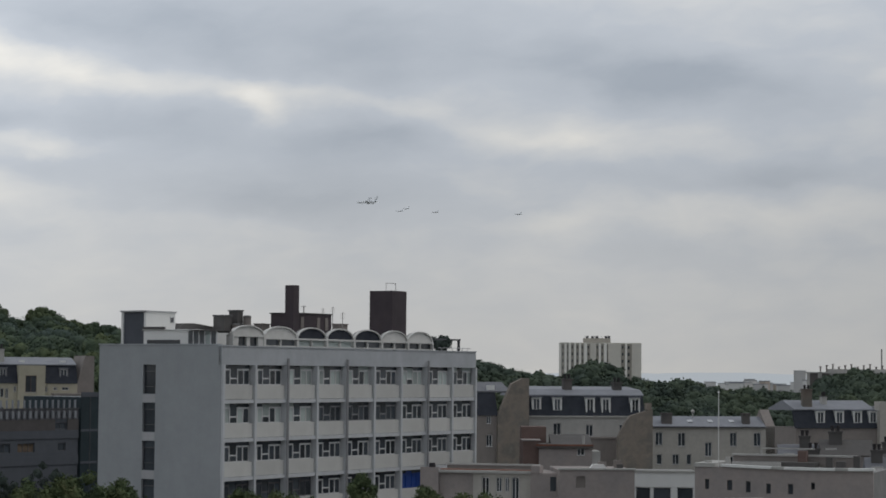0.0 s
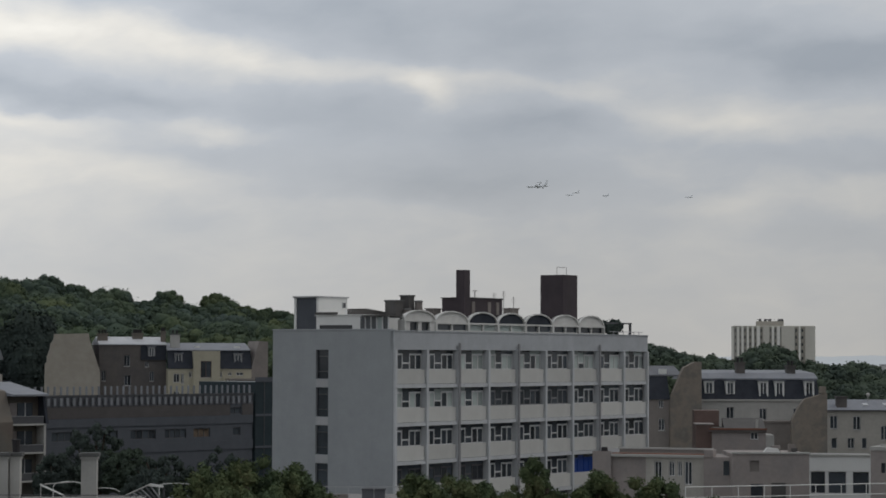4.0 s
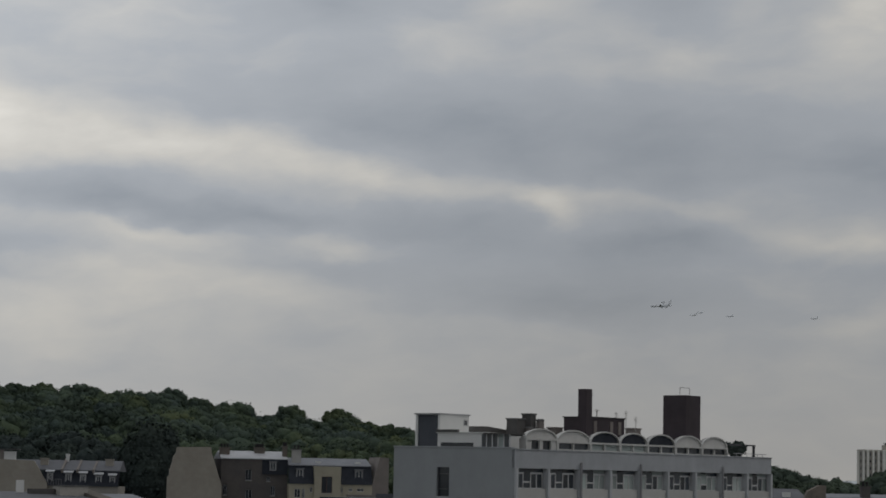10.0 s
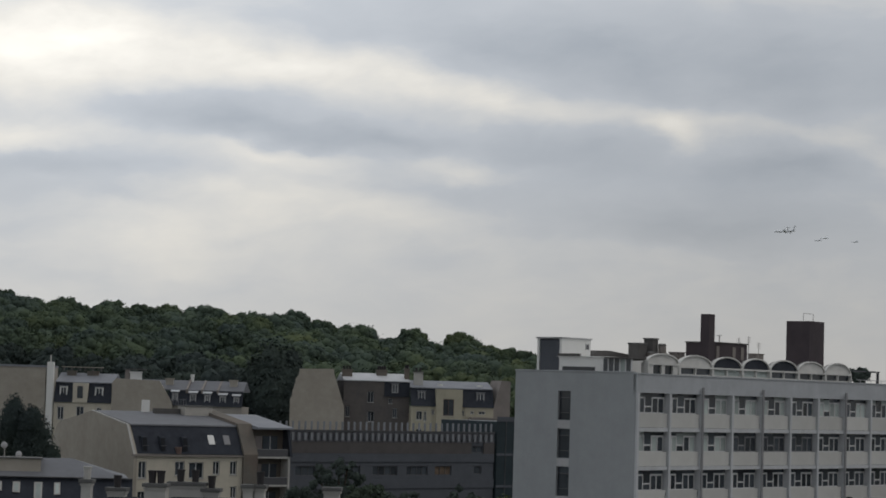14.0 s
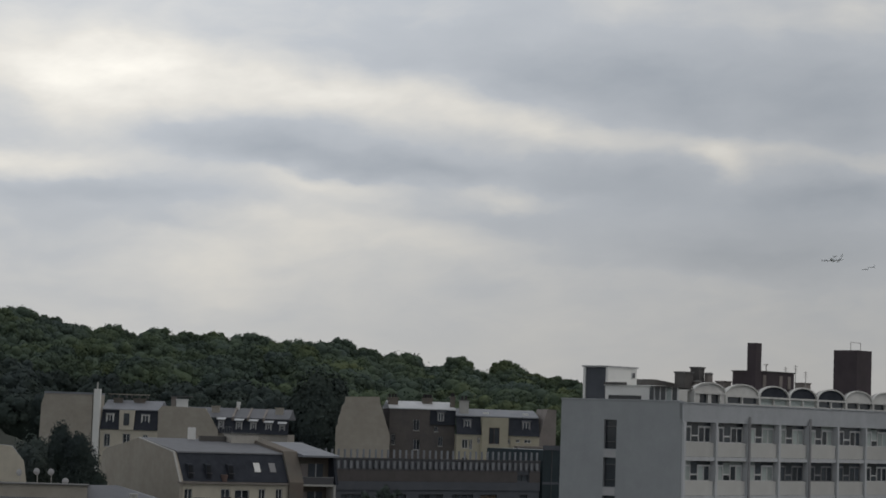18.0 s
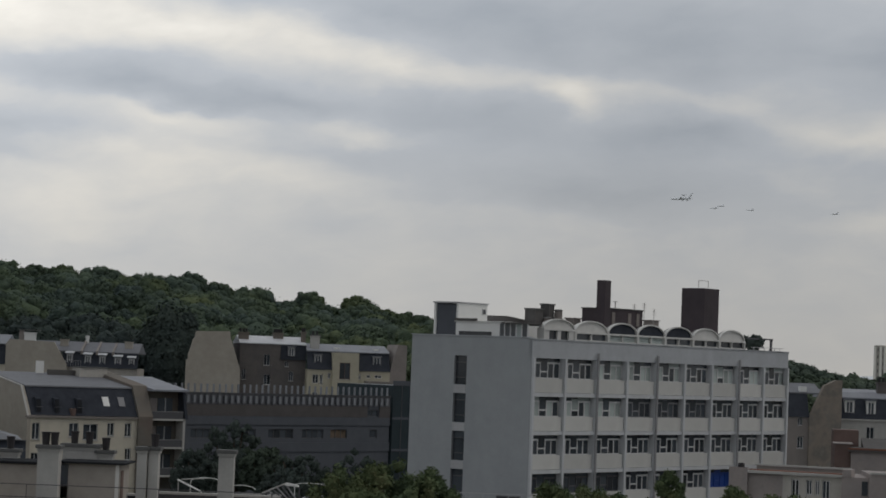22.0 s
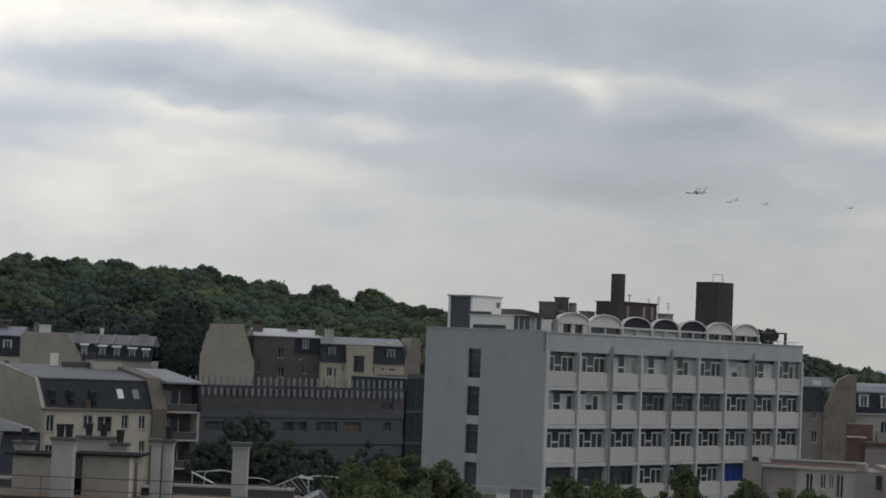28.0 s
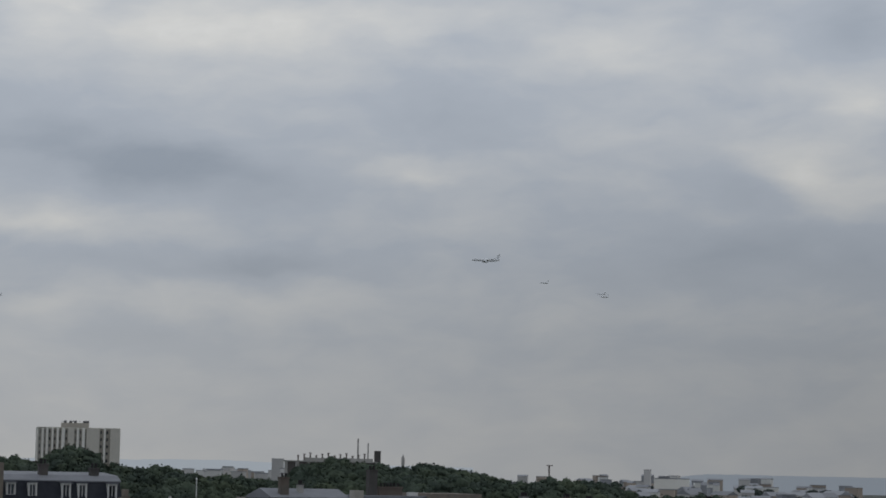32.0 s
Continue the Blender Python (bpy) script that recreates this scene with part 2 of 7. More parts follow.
def weathered(name, tones, scale=0.3, rough=0.95, contrast=2.2):
    """Old render in patches: several tones laid over one another by broad noise, with fine grime."""
    m = bpy.data.materials.new(name)
    m.use_nodes = True
    nt = m.node_tree
    bsdf = nt.nodes["Principled BSDF"]
    co = nt.nodes.new("ShaderNodeTexCoord").outputs["Object"]
    fields = []
    for sc, detail in ((scale, 6.0), (scale * 5.5, 5.0)):
        n = nt.nodes.new("ShaderNodeTexNoise")
        n.inputs["Scale"].default_value, n.inputs["Detail"].default_value, n.inputs["Roughness"].default_value = sc, detail, 0.62
        nt.links.new(co, n.inputs["Vector"])
        fields.append(n.outputs[0])
    spread = nt.nodes.new("ShaderNodeMath")
    spread.operation = "MULTIPLY_ADD"
    nt.links.new(fields[0], spread.inputs[0])
    spread.inputs[1].default_value, spread.inputs[2].default_value = contrast, 0.5 - 0.5 * contrast
    ramp = nt.nodes.new("ShaderNodeValToRGB")
    nt.links.new(spread.outputs[0], ramp.inputs[0])
    els = ramp.color_ramp.elements
    els[0].color, els[1].color = (*tones[0], 1), (*tones[-1], 1)
    for k, tone in enumerate(tones[1:-1]):
        els.new((k + 1) / (len(tones) - 1)).color = (*tone, 1)
    grime = nt.nodes.new("ShaderNodeMath")
    grime.operation = "MULTIPLY_ADD"
    nt.links.new(fields[1], grime.inputs[0])
    grime.inputs[1].default_value, grime.inputs[2].default_value = 0.36, 0.82
    hue = nt.nodes.new("ShaderNodeVectorMath")
    hue.operation = "SCALE"
    nt.links.new(ramp.outputs[0], hue.inputs[0])
    nt.links.new(grime.outputs[0], hue.inputs["Scale"])
    nt.links.new(hue.outputs[0], bsdf.inputs["Base Color"])
    bump = nt.nodes.new("ShaderNodeBump")
    bump.inputs["Strength"].default_value, bump.inputs["Distance"].default_value = 0.3, 0.05
    nt.links.new(fields[1], bump.inputs["Height"])
    nt.links.new(bump.outputs[0], bsdf.inputs["Normal"])
    bsdf.inputs["Roughness"].default_value = rough
    bsdf.inputs["Specular IOR Level"].default_value = 0.2
    return m


M_END = material("grey_mosaic_wall", (0.326, 0.342, 0.354), 0.8, 0.08, 0.35, 0.15, grain=6.0, stain=0.05)
M_CONC = material("painted_concrete", (0.53, 0.542, 0.558), 0.85, 0.10, 0.4, 0.1, stain=0.10)
M_PARAPET = material("grey_parapet", (0.42, 0.437, 0.460), 0.85, 0.10, 0.4, 0.1, stain=0.10)
M_PANEL = material("white_spandrel", (0.575, 0.572, 0.555), 0.6, 0.06, 0.5, 0.05, stain=0.08, piece=0.09, tint=(0.55, 0.545, 0.52))
M_PILASTER = material("grey_pilaster", (0.40, 0.40, 0.41), 0.85, 0.12, 0.5, 0.1, stain=0.12)
M_SCREEN = material("grey_roof_screen", (0.12, 0.124, 0.138), 0.7, 0.2, 0.5, stain=0.08)
M_PIPE = material("grey_downpipe", (0.23, 0.23, 0.24), 0.6, 0.1)
M_FRAME = material("white_window_frame", (0.62, 0.62, 0.62), 0.5, 0.06)
M_GLASS = material("dark_window_glass", (0.052, 0.061, 0.072), 0.08, 0.3, 0.5, spec=0.5, piece=0.5)
M_BLIND = material("pale_blind", (0.40, 0.45, 0.435), 0.6, 0.14, 1.5, piece=0.30)
M_BLUE = material("blue_panel", (0.015, 0.055, 0.26), 0.5, 0.12)
M_ROOF = material("gravel_roof", (0.25, 0.245, 0.24), 0.95, 0.2, 0.8)
M_VAULT = material("white_vault", (0.58, 0.575, 0.555), 0.7, 0.1, 0.8, stain=0.1)
M_RUST = material("brown_cladding", (0.060, 0.048, 0.056), 0.7, 0.2, 0.6, 0.2, stain=0.12, tint=(0.060, 0.046, 0.050))
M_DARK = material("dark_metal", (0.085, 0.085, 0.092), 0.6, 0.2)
M_SLATE = material("blue_black_slate", (0.033, 0.038, 0.050), 0.8, 0.25, 1.2, 0.3, grain=8.0, tint=(0.044, 0.048, 0.058), spec=0.12)
M_ZINC = material("zinc_roof", (0.225, 0.235, 0.260), 0.65, 0.2, 0.5, 0.05, metal=0.1, stain=0.06)
# brighter copy of the zinc: the roofs' glint is put into its base colour
M_ZINCPALE = material("pale_zinc_roof", (0.50, 0.51, 0.53), 0.5, 0.2, 0.6, 0.05, metal=0.1)
M_ZINCDARK = material("weathered_zinc", (0.15, 0.155, 0.17), 0.65, 0.2, 0.6, 0.05, metal=0.2)
M_CREAM = material("cream_render", (0.53, 0.49, 0.41), 0.9, 0.12, 0.4, 0.1, stain=0.10)
M_YELLOW = material("pale_yellow_render", (0.42, 0.39, 0.305), 0.9, 0.12, 0.4, 0.1, stain=0.08)
M_BEIGE = weathered("beige_render", [(0.31, 0.29, 0.262), (0.385, 0.36, 0.325), (0.43, 0.405, 0.37)], 0.35, contrast=1.6)
M_TAUPE = material("taupe_render", (0.24, 0.215, 0.20), 0.92, 0.16, 0.3, 0.1, stain=0.10)
M_GABLE = weathered("bare_gable_render", [(0.29, 0.268, 0.23), (0.345, 0.315, 0.27), (0.38, 0.35, 0.305), (0.41, 0.385, 0.345)], 0.2, contrast=1.7)
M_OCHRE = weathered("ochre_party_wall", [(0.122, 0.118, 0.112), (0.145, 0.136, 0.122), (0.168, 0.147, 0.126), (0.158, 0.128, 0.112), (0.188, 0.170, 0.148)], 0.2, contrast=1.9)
M_SAND = weathered("sandy_gable_render", [(0.150, 0.142, 0.134), (0.200, 0.184, 0.166), (0.255, 0.220, 0.186), (0.185, 0.168, 0.150), (0.270, 0.250, 0.222)], 0.24, contrast=2.6)
M_CAP = material("sooty_stack_cap", (0.125, 0.125, 0.122), 0.9, 0.25, 0.9, 0.3)
M_BROWN = weathered("brown_brick_front", [(0.100, 0.095, 0.096), (0.128, 0.117, 0.112), (0.152, 0.136, 0.126)], 0.4, contrast=2.0)
M_BRICK = material("red_brick", (0.150, 0.104, 0.092), 0.9, 0.25, 0.8, 0.3)
M_POT = material("dark_clay_pot", (0.036, 0.033, 0.035), 0.8, 0.2)
M_STONE = material("pale_stone", (0.42, 0.41, 0.39), 0.9, 0.15, 0.6, 0.15, stain=0.10)
M_GREYWALL = material("dark_grey_cladding", (0.083, 0.090, 0.106), 0.75, 0.15, 0.4, 0.05, stain=0.06)
M_FIN = material("pale_grey_fin", (0.22, 0.23, 0.25), 0.6, 0.12, piece=0.12)
M_MAUVE = weathered("mauve_grey_render", [(0.235, 0.218, 0.212), (0.30, 0.272, 0.262), (0.335, 0.295, 0.278), (0.37, 0.35, 0.33)], 0.4, contrast=1.7)
M_TILE = material("red_roof_edge", (0.20, 0.09, 0.06), 0.8, 0.2)
M_RIB = material("white_concrete_rib", (0.90, 0.88, 0.82), 0.8, 0.05, 0.2)
M_TOWER = material("tower_concrete", (0.66, 0.63, 0.565), 0.85, 0.08, 0.1, stain=0.05)
# brownish strip tone, with the shading between the ribs painted in
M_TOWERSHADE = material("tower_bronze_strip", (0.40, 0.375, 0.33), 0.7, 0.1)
M_WHITE = material("white_paint", (0.72, 0.72, 0.70), 0.6, 0.06)


def leaf_material(name, tones, scale, rough=0.85, spread=0.5, grain=5.0):
    """Foliage: each blade takes its tone by chance, and broad patches shift the whole crown."""
    m = bpy.data.materials.new(name)
    m.use_nodes = True
    nt = m.node_tree
    bsdf = nt.nodes["Principled BSDF"]
    co = nt.nodes.new("ShaderNodeTexCoord")
    broad = nt.nodes.new("ShaderNodeTexNoise")
    broad.inputs["Scale"].default_value = scale
    broad.inputs["Detail"].default_value = 3.0
    nt.links.new(co.outputs["Object"], broad.inputs["Vector"])
    isle = nt.nodes.new("ShaderNodeNewGeometry").outputs["Random Per Island"]
    mix = nt.nodes.new("ShaderNodeMath")
    mix.operation = "MULTIPLY_ADD"
    nt.links.new(isle, mix.inputs[0])
    mix.inputs[1].default_value = spread
    shift = nt.nodes.new("ShaderNodeMath")
    shift.operation = "MULTIPLY_ADD"
    nt.links.new(broad.outputs[0], shift.inputs[0])
    shift.inputs[1].default_value, shift.inputs[2].default_value = 1.9, -0.45 - 0.5 * spread
    nt.links.new(shift.outputs[0], mix.inputs[2])
    ramp = nt.nodes.new("ShaderNodeValToRGB")
    nt.links.new(mix.outputs[0], ramp.inputs[0])
    els = ramp.color_ramp.elements
    els[0].color, els[1].color = (*tones[0], 1), (*tones[-1], 1)
    for k, tone in enumerate(tones[1:-1]):
        e_ = els.new((k + 1) / (len(tones) - 1))
        e_.color = (*tone, 1)
    fine = nt.nodes.new("ShaderNodeTexNoise")
    fine.inputs["Scale"].default_value, fine.inputs["Detail"].default_value, fine.inputs["Roughness"].default_value = grain, 4.0, 0.65
    nt.links.new(co.outputs["Object"], fine.inputs["Vector"])
    dapple = nt.nodes.new("ShaderNodeMath")
    dapple.operation = "MULTIPLY_ADD"
    nt.links.new(fine.outputs[0], dapple.inputs[0])
    dapple.inputs[1].default_value, dapple.inputs[2].default_value = 0.7, 0.65
    hue = nt.nodes.new("ShaderNodeVectorMath")
    hue.operation = "SCALE"
    nt.links.new(ramp.outputs[0], hue.inputs[0])
    nt.links.new(dapple.outputs[0], hue.inputs["Scale"])
    nt.links.new(hue.outputs[0], bsdf.inputs["Base Color"])
    bump = nt.nodes.new("ShaderNodeBump")
    bump.inputs["Strength"].default_value, bump.inputs["Distance"].default_value = 0.6, 0.6 / grain
    nt.links.new(fine.outputs[0], bump.inputs["Height"])
    nt.links.new(bump.outputs[0], bsdf.inputs["Normal"])
    bsdf.inputs["Roughness"].default_value = rough
    bsdf.inputs["Specular IOR Level"].default_value = 0.08
    return m


M_LEAF = leaf_material("leaves", [(0.070, 0.096, 0.062), (0.084, 0.116, 0.064), (0.106, 0.130, 0.063), (0.134, 0.130, 0.068)], 0.45, spread=0.24)
# far leaves: dark tones lifted and blued, so distance haze is in the colour
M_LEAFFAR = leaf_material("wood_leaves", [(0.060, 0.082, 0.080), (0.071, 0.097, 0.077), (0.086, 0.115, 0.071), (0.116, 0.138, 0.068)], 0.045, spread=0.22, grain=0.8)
M_LEAFDARK = leaf_material("dark_leaves", [(0.056, 0.070, 0.070), (0.066, 0.084, 0.074), (0.078, 0.098, 0.076)], 0.12, spread=0.2, grain=1.4)
M_LEAFDEEP = leaf_material("deep_leaves", [(0.040, 0.052, 0.054), (0.047, 0.062, 0.056), (0.056, 0.072, 0.056)], 0.1, spread=0.2, grain=1.2)
M_LEAFPARK = leaf_material("park_leaves", [(0.056, 0.074, 0.066), (0.070, 0.092, 0.068), (0.088, 0.110, 0.068)], 0.08, spread=0.2, grain=1.2)
M_BARK = material("bark", (0.07, 0.055, 0.042), 0.9, 0.3, 2.0, 0.5)
M_GROUND = material("ground_cover", (0.072, 0.084, 0.066), 0.95, 0.35, 0.02, tint=(0.092, 0.092, 0.084))
# jets painted near white, so the haze over them is in the colour
M_PLANE = material("grey_aircraft_paint", (0.86, 0.88, 0.90), 0.6, 0.05)
M_AWNING = material("dark_awning", (0.030, 0.032, 0.036), 1.0, 0.2, spec=0.04)
M_GREYCREAM = weathered("grey_cream_render", [(0.36, 0.342, 0.315), (0.43, 0.408, 0.372), (0.48, 0.456, 0.418)], 0.4, contrast=1.6)
M_TERRACE = material("terracotta_terrace", (0.195, 0.145, 0.11), 0.9, 0.2, 0.7)
M_SHAFT = material("sooty_render", (0.10, 0.095, 0.092), 0.9, 0.2, 0.8)
M_COPING = material("brown_coping", (0.075, 0.062, 0.048), 0.85, 0.2)

# ---- mesh helpers ----


def box(bm, x0, x1, y0, y1, z0, z1):
    vs = [bm.verts.new((x, y, z)) for z in (z0, z1) for x, y in ((x0, y0), (x1, y0), (x1, y1), (x0, y1))]
    for f in ((3, 2, 1, 0), (4, 5, 6, 7), (0, 1, 5, 4), (1, 2, 6, 5), (2, 3, 7, 6), (3, 0, 4, 7)):
        bm.faces.new([vs[i] for i in f])
    return bm


def boxes(*dims):
    bm = bmesh.new()
    for d in dims:
        box(bm, *d)
    return bm


def prism(bm, profile, a, b, axis="x"):
    """A profile of (u, z) pairs drawn out from a to b along the x or the y axis."""
    put = (lambda s, u, z: (s, u, z)) if axis == "x" else (lambda s, u, z: (u, s, z))
    r0 = [bm.verts.new(put(a, u, z)) for u, z in profile]
    r1 = [bm.verts.new(put(b, u, z)) for u, z in profile]
    n = len(profile)
    bm.faces.new(r0)
    bm.faces.new(r1[::-1])
    for i in range(n):
        bm.faces.new((r0[i], r1[i], r1[(i + 1) % n], r0[(i + 1) % n]))
    bmesh.ops.recalc_face_normals(bm, faces=bm.faces)
    return bm


def drum(bm, x, y, z0, z1, r0, r1, n=12):
    a = [bm.verts.new((x + r0 * math.cos(2 * math.pi * i / n), y + r0 * math.sin(2 * math.pi * i / n), z0)) for i in range(n)]
    b = [bm.verts.new((x + r1 * math.cos(2 * math.pi * i / n), y + r1 * math.sin(2 * math.pi * i / n), z1)) for i in range(n)]
    for i in range(n):
        bm.faces.new((a[i], a[(i + 1) % n], b[(i + 1) % n], b[i]))
    bm.faces.new(a[::-1])
    bm.faces.new(b)
    return bm


def rod(bm, p, q, r, n=6):
    p, q = Vector(p), Vector(q)
    rot = (q - p).to_track_quat("Z", "Y").to_matrix()
    rings = [[bm.verts.new(c + rot @ Vector((r * math.cos(2 * math.pi * i / n), r * math.sin(2 * math.pi * i / n), 0))) for i in range(n)] for c in (p, q)]
    for i in range(n):
        bm.faces.new((rings[0][i], rings[0][(i + 1) % n], rings[1][(i + 1) % n], rings[1][i]))
    bm.faces.new(rings[0][::-1])
    bm.faces.new(rings[1])
    return bm


def part(name, bm, mat, parent, label="", smooth=False):
    me = bpy.data.meshes.new(name)
    bm.to_mesh(me)
    bm.free()
    me.materials.append(mat)
    if smooth:
        me.shade_smooth()
    ob = new(name, me)
    ob.parent = parent
    if label:
        ob["label"] = label
    return ob


def again(ob, parent, x=0.0, y=0.0, z=0.0):
    """Another part on the same mesh, moved."""
    o = new(ob.name.split(".")[0], ob.data)
    o.parent = parent
    o.location = (x, y, z)
    return o


def thing(name, x, y, z=0.0, yaw=0.0, label="", category="", group="", kind=""):
    ob = new(name)
    ob.empty_display_size = 1
    ob.matrix_world = pose(x, y, z, 0, 0, yaw)
    return tagged(ob, label, category, group, kind)


def wall_panel(bm, x0, x1, z0, z1, holes, y=0.0, deep=0.3):
    """One plate along x with rectangular openings (x0, x1, z0, z1) right through it."""
    xs = sorted({x0, x1, *[h[i] for h in holes for i in (0, 1) if x0 < h[i] < x1]})
    zs = sorted({z0, z1, *[h[i] for h in holes for i in (2, 3) if z0 < h[i] < z1]})
    nx, nz = len(xs) - 1, len(zs) - 1

    def solid(i, j):
        if not (0 <= i < nx and 0 <= j < nz):
            return False
        cx_, cz_ = (xs[i] + xs[i + 1]) / 2, (zs[j] + zs[j + 1]) / 2
        return not any(h[0] < cx_ < h[1] and h[2] < cz_ < h[3] for h in holes)

    made = {}

    def at(i, j, k):
        if (i, j, k) not in made:
            made[i, j, k] = bm.verts.new((xs[i], y + deep * k, zs[j]))
        return made[i, j, k]

    for i in range(nx):
        for j in range(nz):
            if not solid(i, j):
                continue
            bm.faces.new((at(i, j, 0), at(i + 1, j, 0), at(i + 1, j + 1, 0), at(i, j + 1, 0)))
            bm.faces.new((at(i, j, 1), at(i, j + 1, 1), at(i + 1, j + 1, 1), at(i + 1, j, 1)))
            for di, dj, p, q in ((-1, 0, (i, j), (i, j + 1)), (1, 0, (i + 1, j + 1), (i + 1, j)), (0, -1, (i + 1, j), (i, j)), (0, 1, (i, j + 1), (i + 1, j + 1))):
                if not solid(i + di, j + dj):
                    bm.faces.new((at(*p, 0), at(*q, 0), at(*q, 1), at(*p, 1)))
    return bm


def window(parent, x0, x1, z0, z1, y=0.0, leaves=2, pane=None, frame_mat=None, sill=True, bar=0.07, inset=0.14):
    """A casement window set back in its opening: frame with its panes, and a sill."""
    yy = y + inset
    step = (x1 - x0) / leaves
    lights = [(x0 + i * step + (bar if i == 0 else 0.5 * bar), x0 + (i + 1) * step - (bar if i == leaves - 1 else 0.5 * bar), z0 + bar, z1 - bar) for i in range(leaves)]
    bm = wall_panel(bmesh.new(), x0, x1, z0, z1, lights, yy, 0.06)
    fr = part("window", bm, frame_mat or M_FRAME, parent)
    for i in range(leaves):
        part("pane", boxes((x0 + i * step, x0 + (i + 1) * step, yy + 0.065, yy + 0.085, z0 + 0.01, z1 - 0.01)), pane or M_GLASS, fr)
    if sill:
        part("window_sill", boxes((x0 - 0.06, x1 + 0.06, y - 0.07, y + inset, z0 - 0.08, z0)), M_STONE, fr)
    return fr


def chimney(parent, x, y, z0, z1, w, d, mat=None, pots=2, name="chimney", pot_mat=None):
    """A stack with a projecting cap and clay pots."""
    mat = mat or M_STONE
    st = part(name, boxes((x - w / 2, x + w / 2, y - d / 2, y + d / 2, z0, z1 + 0.03), (x - w / 2 - 0.05, x + w / 2 + 0.05, y - d / 2 - 0.05, y + d / 2 + 0.05, z1 - 0.09, z1)), mat, parent)
    part("cap", boxes((x - w / 2 - 0.1, x + w / 2 + 0.1, y - d / 2 - 0.1, y + d / 2 + 0.1, z1 + 0.03, z1 + 0.18)), M_CAP if mat is M_STONE else mat, st)
    for i in range(pots):
        px = x + (i - (pots - 1) / 2) * (w / max(pots, 1)) * 0.85
        bm = drum(bmesh.new(), px, y, z1 + 0.18, z1 + 0.68, 0.15, 0.185, 10)
        drum(bm, px, y, z1 + 0.68, z1 + 0.74, 0.205, 0.205, 10)
        part("chimney_pot", bm, pot_mat or M_POT, st)
    return st


def dormer(parent, x0, x1, z0, z1, y, mat=None, back=1.6, pane=None):
    """A dormer standing out of a mansard slope: pale surround, cheeks, lid and window."""
    mat = mat or M_WHITE
    d = part("dormer", wall_panel(bmesh.new(), x0, x1, z0, z1, [(x0 + 0.16, x1 - 0.16, z0, z1 - 0.16)], y, back), mat, parent)
    part("lid", boxes((x0 - 0.12, x1 + 0.12, y - 0.12, y + back, z1, z1 + 0.1)), M_ZINC, d)
    m = (x0 + x1) / 2
    part("window_frame", wall_panel(bmesh.new(), x0 + 0.16, x1 - 0.16, z0, z1 - 0.16, [(x0 + 0.23, m - 0.05, z0 + 0.06, z1 - 0.22), (m + 0.05, x1 - 0.23, z0 + 0.06, z1 - 0.22)], y + 0.1, 0.06), M_FRAME, d)
    part("pane", boxes((x0 + 0.16, x1 - 0.16, y + 0.17, y + 0.19, z0, z1 - 0.16)), pane or M_GLASS, d)
    return d

# ---- ground: one sheet, with the wooded hill ----


def ease(a, b, v):
    t = min(max((v - a) / (b - a), 0.0), 1.0)
    return t * t * (3 - 2 * t)


def land(x, y):
    """Height of the ground: level streets, and a long hill behind the houses that sinks towards the right."""
    d, a = math.hypot(x, y), math.degrees(math.atan2(-x, y))
    if y < 0:
        return 0.0
    rise = np.interp(a, [4, 8, 12, 16, 20, 24], [0.6, 1.1, 1.6, 2.05, 2.15, 2.6])
    crest = max(0.0, (EYE + 800 * math.tan(radians(rise)) - 9) * ease(2, 7, a))
    return crest * ease(390, 800, d) - 14 * ease(700, 2600, d) * ease(-2, 6, -a)


def ground_sheet():
    rings = [0, 40, 80, 120, 160, 200, 240, 280, 320, 360, 400, 440, 480, 520, 560, 600, 650, 700, 760, 830, 900, 1000, 1200, 1500, 2000, 2800, 3800, 4900]
    n = 96
    verts, faces = [], []
    for r in rings:
        for i in range(n):
            a = 2 * math.pi * i / n
            x, y = r * math.sin(a), r * math.cos(a)
            verts.append((x, y, land(x, y)))
    for k in range(len(rings) - 1):
        for i in range(n):
            j = (i + 1) % n
            faces.append((k * n + i, (k + 1) * n + i, (k + 1) * n + j, k * n + j))
    me = bpy.data.meshes.new("ground")
    me.from_pydata(verts, [], faces)
    me.materials.append(M_GROUND)
    bm = bmesh.new()
    bm.from_mesh(me)
    bmesh.ops.remove_doubles(bm, verts=bm.verts, dist=0.001)
    bmesh.ops.recalc_face_normals(bm, faces=bm.faces)
    bm.to_mesh(me)
    bm.free()
    return tagged(new("ground", me), "ground under the town rising to a wooded hill", "ground", kind="structure")


ground_sheet()

# ---- the school: a long concrete slab with window bays ----
BAY, STOREY, TOP = 4.788, 3.3, 17.58
LONG, DEEP = 9 * BAY, 13.3
school = thing("school_building", -16.88, 191.83, 0, 58.58, "grey concrete school block with rows of white-panelled window bays", "building")
